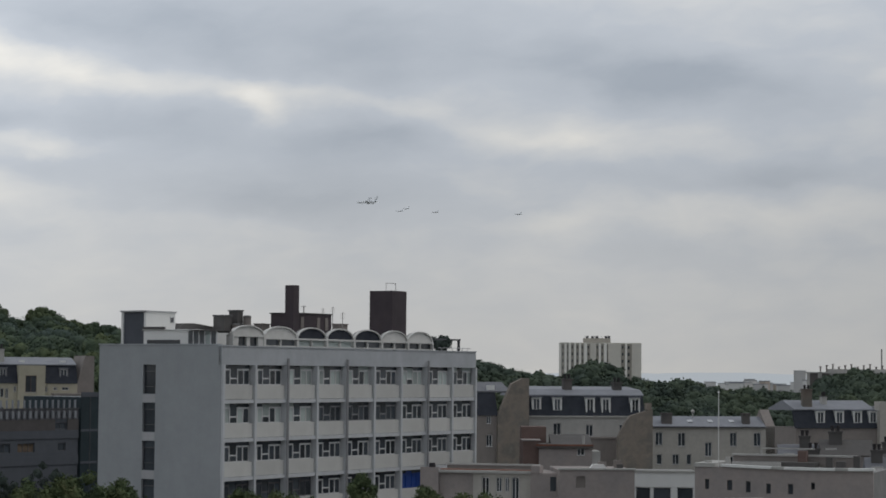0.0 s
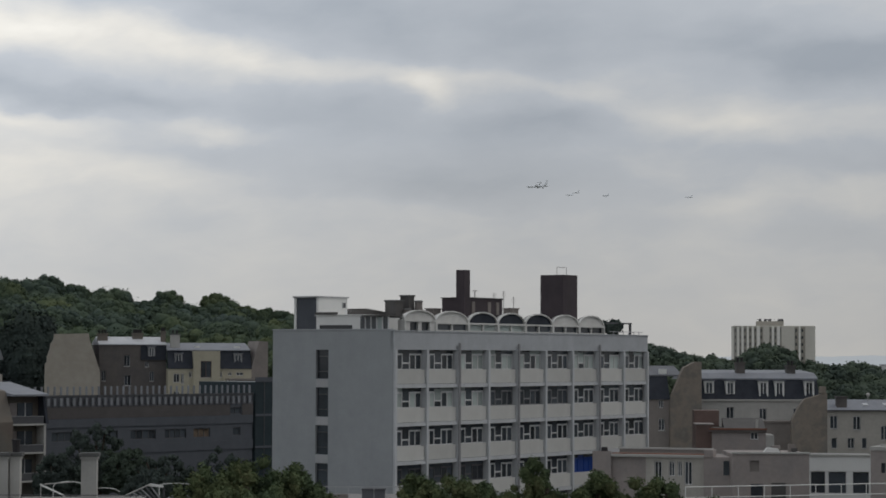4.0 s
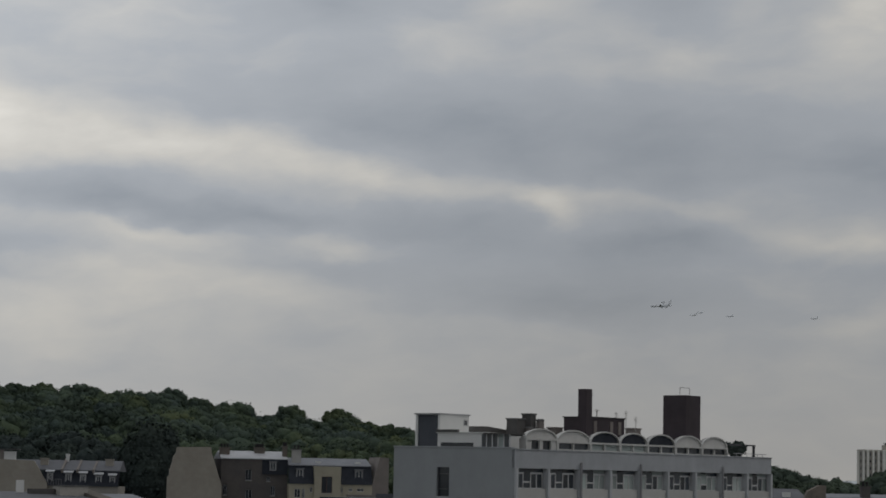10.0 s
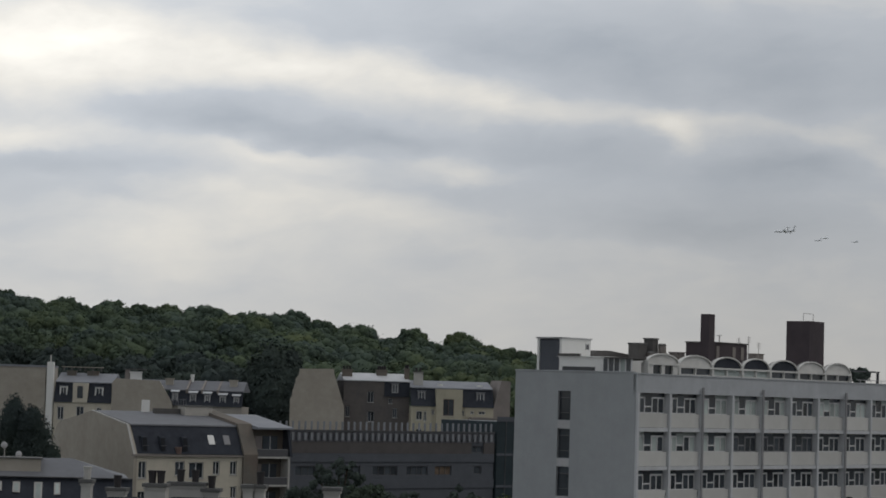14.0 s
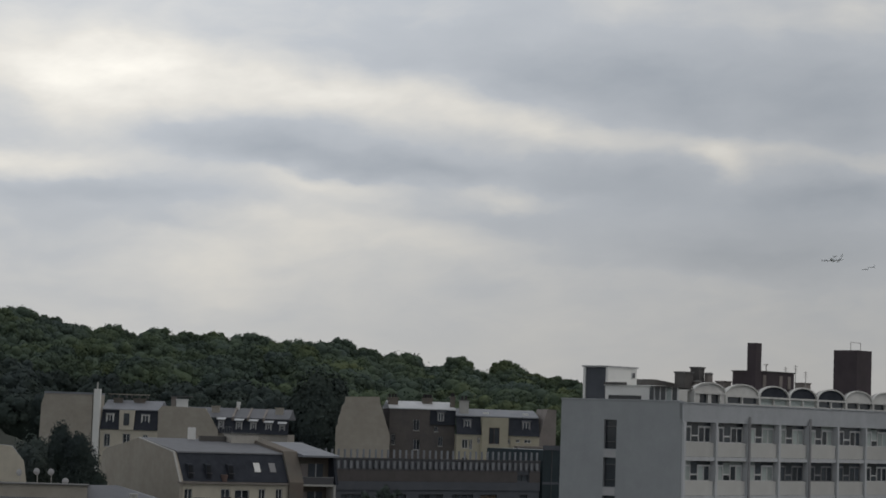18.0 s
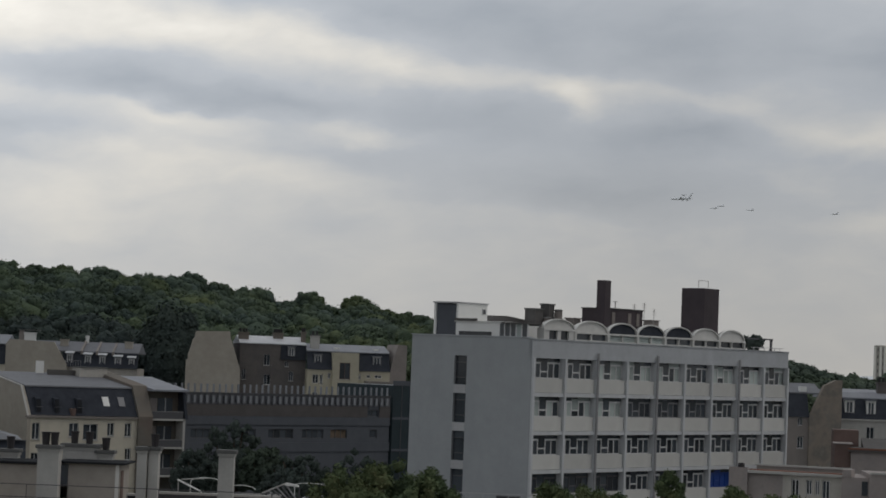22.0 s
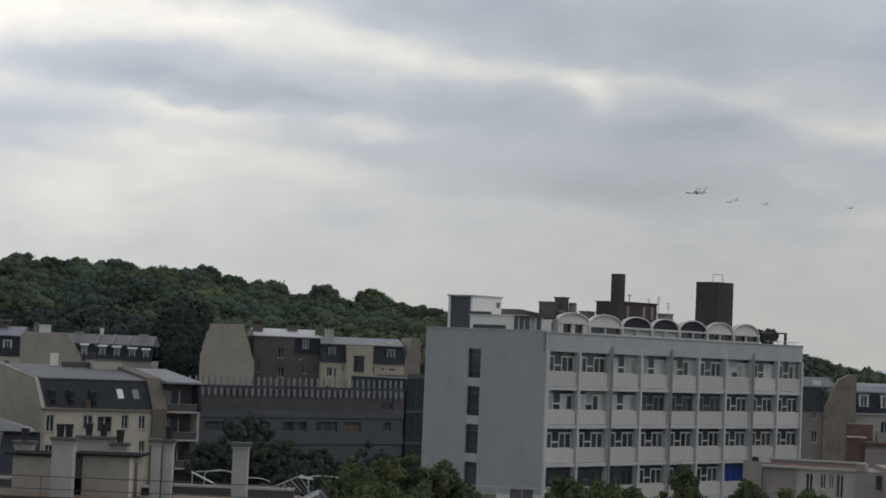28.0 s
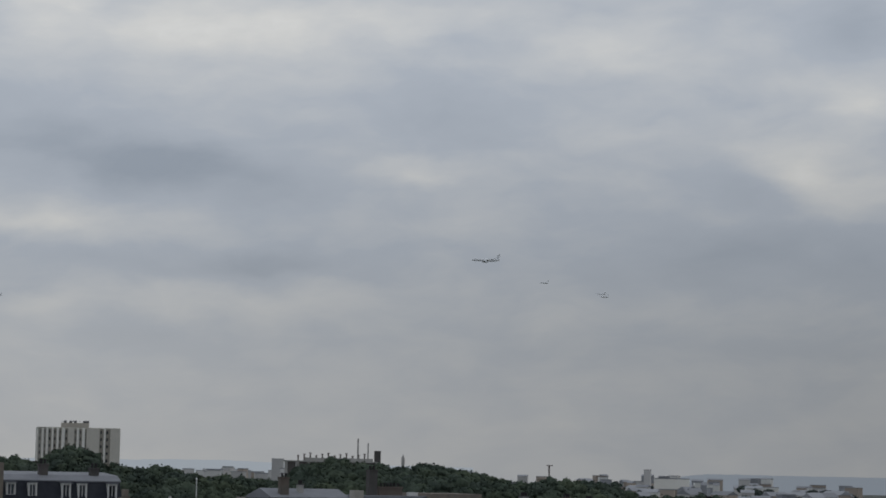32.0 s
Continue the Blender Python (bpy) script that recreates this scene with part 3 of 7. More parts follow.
# end wall with the stair slits, one opening per storey
holes = [(7.04, 8.43, TOP - STOREY * k - 2.55, TOP - STOREY * k - 0.02) for k in range(5)]
bm = wall_panel(bmesh.new(), 0.02, DEEP, 0, 19.28, holes, 0, 0.35)
for v in bm.verts:
    v.co = Vector((v.co.y, v.co.x, v.co.z))
bmesh.ops.recalc_face_normals(bm, faces=bm.faces)
part("end_wall", bm, M_END, school, "plain grey end wall with a column of stair windows")
for k, (a, b, z0, z1) in enumerate(holes):
    fr = part("stair_window", boxes((0.2, 0.27, a, a + 0.07, z0, z1), (0.2, 0.27, b - 0.07, b, z0, z1), (0.2, 0.27, a + 0.07, b - 0.07, z1 - 0.62, z1 - 0.54),
                                    (0.2, 0.27, a + 0.07, b - 0.07, z0 + 0.6, z0 + 0.66)), M_DARK, school)
    part("pane", boxes((0.28, 0.30, a, b, z0, z1 - 0.58)), M_GLASS, fr)
    part("pane", boxes((0.28, 0.30, a, b, z1 - 0.58, z1)), M_GLASS, fr)
    if k < 4:
        part("slit_panel", boxes((-0.02, 0.02, a + 0.02, b - 0.02, z0 - 0.72, z0 - 0.05)), M_PILASTER, school)
part("back_wall", boxes((0.35, LONG, DEEP - 0.3, DEEP, 0, 19.2)), M_END, school)
part("far_end_wall", boxes((LONG - 0.3, LONG, 0.3, DEEP - 0.3, 0, 19.2)), M_CONC, school)
part("roof_slab", boxes((0.35, LONG - 0.3, 0.3, DEEP - 0.3, 18.6, 18.9)), M_ROOF, school)
part("parapet", boxes((0, LONG, -0.05, 0.30, TOP, 19.15)), M_PARAPET, school, "pale grey concrete parapet")
part("coping", boxes((-0.06, LONG + 0.06, -0.12, 0.36, 19.15, 19.24), (-0.06, 0.41, 0.36, DEEP + 0.06, 19.28, 19.36)), M_PARAPET, school)
# added backing sheet; its dark colour stands for the dim rooms behind the windows
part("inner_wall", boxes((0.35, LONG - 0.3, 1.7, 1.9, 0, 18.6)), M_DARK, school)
random.seed(11)
slab = part("floor_edge", boxes((0.05, LONG, -0.08, 0.5, 0, 0.33)), M_CONC, school)
slab.location = (0, 0, TOP - STOREY)
for k in range(2, 5):
    again(slab, school, 0, 0, TOP - STOREY * k)
proto = part("pilaster", boxes((-0.13, 0.13, -0.22, 0.4, 0, TOP)), M_CONC, school)
for i in range(1, 10):
    again(proto, school, i * BAY - (0.17 if i == 9 else 0), 0, 0)
proto.location = (0.17, 0, 0)
pipe = part("downpipe", boxes((-0.14, 0.14, -0.3, -0.22, 0, 18.2)), M_PIPE, school)
pipe.location = (2 * BAY, 0, 0)
for i in (4, 7):
    again(pipe, school, i * BAY, 0, 0)
panel0 = None
BLINDS = {0: (2, 3, 4, 6, 7, 8), 1: (0, 1, 2)}
for k in range(5):
    zt = TOP - STOREY * k
    zs = zt - 1.72                       # top of the spandrel
    for i in range(9):
        x = i * BAY + 0.17
        w = BAY - 0.34
        if panel0 is None:
            panel0 = part("spandrel_panel", boxes((0.02, w - 0.02, 0.0, 0.12, 0, 1.22)), M_PANEL, school)
            panel0.location = (x, 0, zs - 1.22)
        else:
            again(panel0, school, x, 0, zs - 1.22)
        # casements in two pairs with a low middle light between
        head = zt - 0.42
        a0, a1, b0, b1 = x + 0.05, x + 1.62, x + 2.62, x + w - 0.02
        lights = []
        for c0, c1 in ((a0, a1), (b0, b1)):
            mid = (c0 + c1) / 2
            lights += [(c0 + 0.1, mid - 0.05, zs + 0.07, head - 0.06), (mid + 0.05, c1 - 0.1, zs + 0.07, head - 0.06)]
        lights += [(a1, b0, zs + 0.06, zs + 0.5), (a1, b0, zs + 0.62, zt)]
        bm = wall_panel(bmesh.new(), a0, b1, zs - 0.02, head + 0.09, lights, 0.355, 0.09)
        win = part("window", bm, M_BLUE if (k, i) == (3, 6) else M_DARK if k == 3 and i < 3 else M_PIPE if k == 1 and 3 <= i <= 5 else M_FRAME, school)
        blind = i in BLINDS.get(k, ())
        panes = [(a0, (a0 + a1) / 2, zs, head), ((a0 + a1) / 2, a1, zs, head), (a1, b0, zs, zs + 0.55), (a1, b0, zs + 0.55, head + 0.3),
                 (b0, (b0 + b1) / 2, zs, head), ((b0 + b1) / 2, b1, zs, head), (a0, a1, head, zt), (b0, b1, head, zt)]
        for n, (p0, p1, q0, q1) in enumerate(panes):
            lit = blind and n in (0, 1, 4, 5) and random.random() < 0.78 or blind and n in (3, 6, 7) and random.random() < (0.75 if k == 1 else 0.4)
            blue = k == 3 and i == 6 and n in (1, 2, 3, 4, 5)
            part("pane", boxes((p0, p1, 0.41, 0.43, q0, q1)), M_BLUE if blue else M_BLIND if lit else M_GLASS, win)
# barrel vaults along the roof's edge
vault_x = [(3.0, 7.74), (7.76, 12.86), (12.88, 17.64), (17.66, 22.24), (22.26, 27.04), (27.06, 31.79), (31.81, 36.5)]


def arch(x0, x1, z0, z1, n=12):
    c, r = (x0 + x1) / 2, (x1 - x0) / 2
    return [(c - r * math.cos(math.pi * i / n), z0 + (z1 - z0) * math.sin(math.pi * i / n)) for i in range(n + 1)]


for n, (a, b) in enumerate(vault_x):
    glazed = n in (2, 3, 4)
    spring = 20.05 if n else 20.2
    shell = bmesh.new()
    outer, inner = arch(a, b, spring, 21.08), arch(a + 0.12, b - 0.12, spring, 20.96)
    prism(shell, outer + inner[::-1], 1.06, 1.3, "y")
    v = part("roof_vault", shell, M_VAULT, school, "white barrel-vaulted rooflight")
    part("vault_back", prism(bmesh.new(), arch(a + 0.05, b - 0.05, spring - 0.3, 20.98), 1.35, 1.75, "y"), M_VAULT if n < 2 else M_ROOF, v)
    part("vault_side", boxes((a, a + 0.14, 1.0, 1.75, 18.9, spring)), M_VAULT, v)
    part("vault_side", boxes((b - 0.14, b, 1.0, 1.75, 18.9, spring)), M_VAULT, v)
    part("vault_front", prism(bmesh.new(), arch(a + 0.16, b - 0.16, spring, 20.94), 1.2, 1.3, "y"), M_SLATE if glazed else M_VAULT, v)
    part("beam", boxes((a + 0.14, b - 0.14, 1.0, 1.3, spring - 0.16, spring)), M_VAULT, v)
    m = (a + b) / 2
    if n == 0:
        for u0, u1 in ((a + 0.14, a + 0.9), (m - 0.25, m + 0.25), (b - 0.9, b - 0.14)):
            part("mullion", boxes((u0, u1, 1.1, 1.3, 18.9, spring - 0.16)), M_VAULT, v)
    else:
        part("mullion", boxes((m - 0.09, m + 0.09, 1.1, 1.3, 19.35, spring - 0.16)), M_VAULT, v)
        part("vault_sill", boxes((a + 0.14, b - 0.14, 1.1, 1.3, 18.9, 19.35)), M_VAULT, v)
    part("pane", boxes((a + 0.14, b - 0.14, 1.32, 1.34, 18.9, spring - 0.16)), M_BLIND if n in (2, 3) else M_GLASS, v)
# stair head, plant rooms, chimney and tank
st = part("stair_head", boxes((2.25, 6.2, 9.77, 12.54, 18.9, 22.2), (2.0, 2.25, 9.77, 10.0, 18.9, 22.2), (2.0, 2.25, 12.3, 12.54, 18.9, 22.2)), M_WHITE, school, "white stair head with a dark glazed end")
part("roof_edge", boxes((1.9, 6.3, 9.67, 12.64, 22.2, 22.32)), M_PILASTER, st)
part("glazing", boxes((2.12, 2.16, 10.0, 12.3, 19.0, 22.15)), M_GREYWALL, st, "dark blue-grey glazed end")
for z in (19.95, 21.35):
    vent = part("vent", boxes((5.5, 5.85, 9.72, 9.77, z, z + 0.42)), M_DARK, st)
    part("vent_frame", boxes((5.44, 5.5, 9.7, 9.77, z - 0.06, z + 0.48), (5.85, 5.91, 9.7, 9.77, z - 0.06, z + 0.48)), M_PILASTER, vent)
an = part("roof_annex", boxes((1.5, 9.6, 4.2, 9.6, 18.9, 20.55)), M_WHITE, school, "low white rooftop annex")
part("roof_edge", boxes((1.4, 9.7, 4.1, 9.7, 20.55, 20.64)), M_WHITE, an)
part("strip_window", boxes((1.46, 1.52, 5.6, 9.2, 19.2, 19.72)), M_GLASS, an)
# dark strip along the left part of the annex roof edge
part("awning_box", boxes((1.3, 1.5, 7.2, 9.6, 20.64, 20.86)), M_SHAFT, an, "dark strip along the annex roof edge")
part("pitched_roof", prism(bmesh.new(), [(6.2, 20.65), (13.0, 20.65), (13.0, 21.0), (9.0, 21.35), (7.2, 21.3)], 9.75, 11.5, "y"), M_SHAFT, school, "dark felted roof behind the annex")
gh = part("glazed_lodge", boxes((1.5, 3.3, 1.6, 4.15, 20.36, 20.46), (0.9, 3.2, 1.3, 4.15, 20.46, 20.58)), M_SHAFT, school, "glazed lean-to under a thin dark roof")
for i in range(5):
    y = 1.5 + 0.62 * i
    part("post", boxes((1.3, 1.42, y, y + 0.1, 18.9, 20.46)), M_FRAME, gh)
    part("pane", boxes((1.36, 1.38, y + 0.1, y + 0.62, 18.95, 20.46)), M_BLIND if i == 1 else M_GLASS, gh)
for n, (x0, x1, y0, y1, zt) in enumerate(((10.3, 11.5, 7.4, 8.6, 22.0), (12.4, 13.2, 7.4, 8.4, 22.5), (13.6, 14.8, 7.6, 8.6, 21.2))):
    sh = part("vent_shaft", boxes((x0, x1, y0, y1, 18.9, zt)), M_SHAFT, school, "sooty rendered vent shaft")
    part("rim", boxes((x0 - 0.07, x1 + 0.07, y0 - 0.07, y1 + 0.07, zt, zt + 0.14)), M_CAP, sh)
    part("flue_drum", drum(bmesh.new(), x1 + 0.25, y0 - 0.3, 18.9, zt - (0.75, 0.5, 0.3)[n], 0.42, 0.36, 14), M_TAUPE, sh, smooth=False)
    part("flue_cap", drum(bmesh.new(), x1 + 0.25, y0 - 0.3, zt - (0.75, 0.5, 0.3)[n], zt - (0.6, 0.35, 0.15)[n], 0.44, 0.3, 14), M_CAP, sh)
for x0, x1, y0, y1, zt in ((16.4, 17.6, 7.5, 8.4, 21.4), (30.2, 31.6, 8.0, 8.9, 21.7)):
    part("vent_box", boxes((x0, x1, y0, y1, 18.9, zt), (x0 - 0.08, x1 + 0.08, y0 - 0.08, y1 + 0.08, zt, zt + 0.1)), M_TAUPE, school)
plant = part("plant_room", boxes((19.9, 25.7, 6.0, 9.0, 18.9, 22.5)), M_RUST, school, "dark brown clad plant room")
for x in (20.5, 23.2, 24.6):
    part("louvre", boxes((x, x + 0.5, 5.95, 6.0, 21.0, 22.2)), M_TAUPE, plant)
part("roof_kerb", boxes((19.8, 25.8, 5.9, 9.1, 22.5, 22.6)), M_SHAFT, plant)
bm = rod(bmesh.new(), (21.6, 6.4, 22.6), (21.6, 6.4, 23.2), 0.05)
drum(bm, 21.6, 6.4, 23.2, 23.3, 0.32, 0.1)
part("ventilator", bm, M_STONE, plant)
part("boiler_chimney", boxes((17.7, 18.62, 4.9, 5.85, 18.9, 25.08)), M_RUST, school, "tall dark brown boiler chimney")
tank = part("water_tank", boxes((36.7, 39.4, 6.0, 8.7, 18.9, 25.25)), M_RUST, school, "dark brown clad water tank housing")
bm = bmesh.new()
for x in (37.1, 38.9):
    rod(bm, (x, 7.0, 25.25), (x, 7.0, 26.05), 0.03)
rod(bm, (37.1, 7.0, 26.05), (38.9, 7.0, 26.05), 0.03)
part("guard_rail", bm, M_STONE, tank)
bm = bmesh.new()
for x, y, h in ((26.5, 7.5, 23.2), (28.2, 7.5, 23.4), (30.4, 7.8, 22.9)):
    rod(bm, (x, y, 18.9), (x, y, h), 0.03)
    for k in range(4):
        rod(bm, (x - 0.35, y, h - 0.1 - 0.16 * k), (x + 0.35, y, h - 0.1 - 0.16 * k), 0.015)
part("aerials", bm, M_STONE, school)
# pergola with a bush at the far end of the roof
part("pergola", boxes((36.6, 41.6, 0.9, 1.05, 20.3, 20.45), (36.6, 41.6, 2.4, 2.55, 20.3, 20.45), (41.3, 41.5, 0.9, 1.1, 18.9, 20.3), (41.3, 41.5, 2.4, 2.55, 18.9, 20.3)), M_DARK, school, "dark roof terrace pergola")
part("terrace_rail", boxes((36.6, 43.0, 0.45, 0.5, 19.5, 19.55), *[(37.2 + i, 37.25 + i, 0.45, 0.5, 19.24, 19.5) for i in range(6)]), M_PILASTER, school)
# low white terrace at the foot of the end wall
terrace = thing("terrace_block", -20.0, 176.0, 0, 6, "low grey terrace block with a railing beside the school", "building")
part("terrace_wall", boxes((-6, 8, 0, 9, 0, 5.6)), M_PILASTER, terrace)
part("terrace_edge", boxes((-6.1, 8.1, -0.1, 0.15, 5.6, 5.8)), M_PILASTER, terrace)
part("terrace_floor", boxes((-6.1, 8.1, 0.15, 9.1, 5.6, 5.7)), M_ROOF, terrace)
bm = boxes((-6, 8, 0.05, 0.1, 6.75, 6.82))
for i in range(15):
    box(bm, -6 + i, -5.95 + i, 0.05, 0.1, 5.8, 6.75)
part("railing", bm, M_PILASTER, terrace)
part("dark_opening", boxes((1.2, 3.4, -0.03, 0.0, 4.0, 5.3)), M_GLASS, terrace)

# added dark box in place of the dark window opening behind the rail
part("store_box", boxes((2.1, 3.9, 1.2, 2.4, 5.7, 6.5)), M_SCREEN, terrace, "low dark box standing in for a window opening")
part("store_lid", boxes((2.0, 4.0, 1.1, 2.5, 6.5, 6.56)), M_DARK, terrace)
part("planter", boxes((-0.6, 1.0, 0.9, 1.4, 5.7, 6.15)), M_TAUPE, terrace)

# ---- near block with chimney stacks on its flat roof ----
near = thing("near_block", -32.62, 94.53, 0, 6, "beige rendered block with chimney stacks on its flat roof", "building")
holes = [(0.8, 1.98, 6.6, 8.7), (4.13, 5.29, 6.6, 8.7), (6.47, 12.0, 5.6, 8.9), (-4.0, -2.8, 6.6, 8.7)]
part("front_wall", wall_panel(bmesh.new(), -12, 13.4, 0, 10.0, holes, 0, 0.35), M_BEIGE, near)
part("side_wall", boxes((13.1, 13.4, 0.35, 9, 0, 10.0), (-12, -11.7, 0.35, 9, 0, 10.0), (-11.7, 13.1, 8.7, 9, 0, 10.0)), M_BEIGE, near)
part("roof", boxes((-11.7, 13.1, 0.35, 8.7, 9.75, 10.08)), M_TERRACE, near)
part("coping", boxes((-12.1, 13.5, -0.12, 0.4, 10.0, 10.12)), M_COPING, near, "thin dark brown roof coping")
window(near, 0.8, 1.98, 6.6, 8.7, 0, frame_mat=M_DARK, sill=False)
window(near, 4.13, 5.29, 6.6, 8.7, 0, pane=M_BLIND, frame_mat=M_PIPE, sill=False)
window(near, -4.0, -2.8, 6.6, 8.7, 0)
window(near, 6.47, 12.0, 5.6, 8.9, 0.4, leaves=5, frame_mat=M_DARK, sill=False)
part("awning", prism(bmesh.new(), [(-0.75, 8.75), (-0.9, 8.9), (-0.82, 9.18), (-0.6, 9.28), (0.0, 9.36), (0.0, 8.75)], 6.0, 12.4), M_AWNING, near, "dark awning over the terrace window")
part("gable_wing", prism(bmesh.new(), [(13.42, 0), (15.7, 0), (15.7, 9.5), (14.65, 10.7), (13.42, 10.05)], 0.2, 7.0, "y"), M_BEIGE, near)
part("verge", prism(bmesh.new(), [(13.42, 10.07), (14.65, 10.72), (14.65, 10.84), (13.42, 10.19)], 0.05, 0.3, "y"), M_WHITE, near)
part("wing_roof", prism(bmesh.new(), [(13.42, 10.06), (14.65, 10.71), (15.8, 9.5), (15.8, 9.63), (14.65, 10.83), (13.42, 10.18)], 0.31, 7.1, "y"), M_ZINCDARK, near)
chimney(near, 3.33, 1.0, 9.95, 12.52, 0.92, 0.7, pots=2)
chimney(near, 0.24, 1.0, 9.95, 12.6, 0.42, 0.5, pots=1, pot_mat=M_STONE)
chimney(near, 7.42, 1.0, 9.95, 12.6, 0.42, 0.6, pots=0)
chimney(near, 7.9, 1.2, 9.95, 12.6, 0.42, 0.6, pots=1)
chimney(near, 11.1, 1.0, 9.95, 12.6, 0.66, 0.6, pots=0)
chimney(near, 0.75, 5.0, 9.95, 12.1, 0.8, 0.6, pots=1)
chimney(near, 4.0, 5.0, 9.95, 12.45, 1.6, 0.7, pots=2)
chimney(near, 5.1, 5.0, 9.95, 12.2, 0.7, 0.6, pots=1)
hut = part("lift_hut", boxes((3.9, 6.2, 2.5, 5.0, 9.95, 11.85)), M_BEIGE, near, "rendered lift hut on the roof")
hut2 = part("roof_hut", boxes((0.75, 2.7, 2.6, 5.0, 9.95, 11.72)), M_BEIGE, near, "rendered hut under a dark flat roof")
part("hut_roof", boxes((0.45, 3.4, 2.4, 5.2, 11.76, 11.86)), M_AWNING, hut2, "dark felted flat roof")
part("hut_roof", boxes((3.42, 6.45, 2.3, 5.2, 11.86, 11.95)), M_AWNING, hut, "dark felted flat roof")
# dark block whose colour paints the shadow in the gap beside the hut
part("hut_return", boxes((2.7, 3.3, 3.3, 5.0, 9.95, 11.72)), M_SHAFT, hut2)
part("corner_bead", boxes((6.0, 6.16, 2.46, 2.5, 9.95, 11.84)), M_WHITE, hut)
part("hut_step", boxes((6.5, 7.0, 2.6, 3.2, 10.08, 10.6)), M_STONE, hut)
part("hut_hatch", boxes((6.55, 6.95, 2.56, 2.6, 10.2, 10.52)), M_AWNING, hut)
part("hut_opening", boxes((3.4, 3.95, 2.55, 2.6, 10.9, 11.8)), M_GLASS, hut)
part("hut_door", boxes((6.2, 6.24, 2.7, 3.3, 10.1, 11.6)), M_BRICK, hut)
bm = bmesh.new()
for z in (10.45, 11.0):
    rod(bm, (-12, 0.15, z), (13.3, 0.15, z), 0.02)
for x in (-11.9, -5.2, 2.55, 8.3, 13.2):
    rod(bm, (x, 0.15, 10.1), (x, 0.15, 11.0), 0.016)
part("guard_rail", bm, M_DARK, near, "thin dark roof guard rail")
for x0, x1, y0, zt in ((-11.7, 0.9, 6.2, 10.42), (6.6, 13.0, 6.2, 10.42)):
    bp = part("back_parapet", boxes((x0, x1, y0, y0 + 0.25, 9.95, zt)), M_DARK, near)
    part("back_coping", boxes((x0, x1, y0 - 0.05, y0 + 0.3, zt, zt + 0.11)), M_STONE, bp)

# ---- mansard house behind it ----
mans = thing("mansard_house", -72.77, 228.70, 0, 42, "cream rendered house with a slate mansard and zinc roof", "house")
GW = 23.0
openings = [(0.6, 1.5, 7.2, 8.95), (4.83, 5.94, 7.49, 8.98), (6.48, 8.19, 7.2, 8.9), (9.3, 10.1, 7.65, 9.04), (11.35, 12.15, 7.6, 9.06), (11.5, 12.2, 5.1, 6.35), (0.6, 1.5, 4.0, 5.8), (4.9, 5.9, 4.0, 5.8), (8.0, 9.0, 4.0, 5.8)]
part("front_wall", wall_panel(bmesh.new(), 0, 12.8, 0, 9.5, openings, 0, 0.4), M_CREAM, mans)
for o in openings:
    window(mans, *o, 0)
part("eaves_band", boxes((-0.1, 12.9, -0.25, 0.3, 9.5, 9.7)), M_TAUPE, mans)
part("mansard_slope", prism(bmesh.new(), [(-0.1, 9.75), (0.4, 9.75), (2.1, 12.6), (1.7, 12.75)], 0.35, 12.8), M_SLATE, mans, "blue-black slate mansard slope")
part("zinc_roof", prism(bmesh.new(), [(1.55, 12.7), (1.6, 12.85), (11.4, 14.1), (21.0, 12.6), (21, 12.4), (11.4, 13.85)], 0.3, 12.8), M_ZINCDARK, mans)
part("gable_wall", prism(bmesh.new(), [(-0.15, 0), (-0.15, 9.75), (1.85, 12.75), (11.4, 14.05), (21.0, 12.4), (GW, 8.8), (GW, 0)], -0.05, 0.34), M_GABLE, mans, "bare rendered gable wall with a pale verge")
part("verge", prism(bmesh.new(), [(-0.22, 9.7), (1.8, 12.84), (11.4, 14.13), (11.4, 14.04), (1.86, 12.72), (-0.15, 9.7)], -0.12, 0.1), M_STONE, mans)
part("back_wall", boxes((0.34, 12.8, GW - 0.4, GW, 0, 8.8)), M_GABLE, mans)
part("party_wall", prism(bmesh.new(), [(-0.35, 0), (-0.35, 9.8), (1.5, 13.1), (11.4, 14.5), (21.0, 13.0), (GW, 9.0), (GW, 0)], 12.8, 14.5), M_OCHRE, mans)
for x in (9.0, 10.85):
    rl = part("roof_window", prism(bmesh.new(), [(0.62, 10.75), (1.2, 11.72), (1.06, 11.8), (0.48, 10.83)], x, x + 0.72), M_WHITE if x < 10 else M_PIPE, mans, "tilted pale roof window" if x < 10 else "grey roof window")
for x0, x1 in ((1.0, 1.6), (3.1, 3.7), (5.7, 6.3)):
    rec = part("roof_recess", prism(bmesh.new(), [(0.02, 10.0), (0.3, 9.95), (1.25, 11.6), (0.85, 11.6), (0.3, 11.5)], x0, x1), M_SLATE, mans)
    part("pane", prism(bmesh.new(), [(0.0, 10.1), (0.26, 11.4), (0.23, 11.42), (-0.03, 10.12)], x0 + 0.08, x1 - 0.08), M_AWNING, rec)
    part("window_rail", boxes((x0 - 0.05, x1 + 0.05, -0.12, -0.07, 10.6, 10.66)), M_DARK, rec)
part("flower_pot", drum(bmesh.new(), 5.2, 0.1, 9.76, 10.5, 0.3, 0.38), M_BRICK, mans)
part("flue_panel", boxes((5.6, 6.5, 10.6, 10.8, 13.4, 15.35)), M_WHITE, mans, "white rendered flue standing on the ridge")
part("ridge_parapet", boxes((6.6, 9.8, 9.6, 10.0, 13.4, 14.45)), M_SHAFT, mans)
part("skylight_box", boxes((9.9, 13.2, 8.6, 10.5, 13.4, 14.75)), M_GREYCREAM, mans)
part("skylight_lid", boxes((9.8, 13.3, 8.5, 10.6, 14.75, 14.87)), M_CAP, mans)
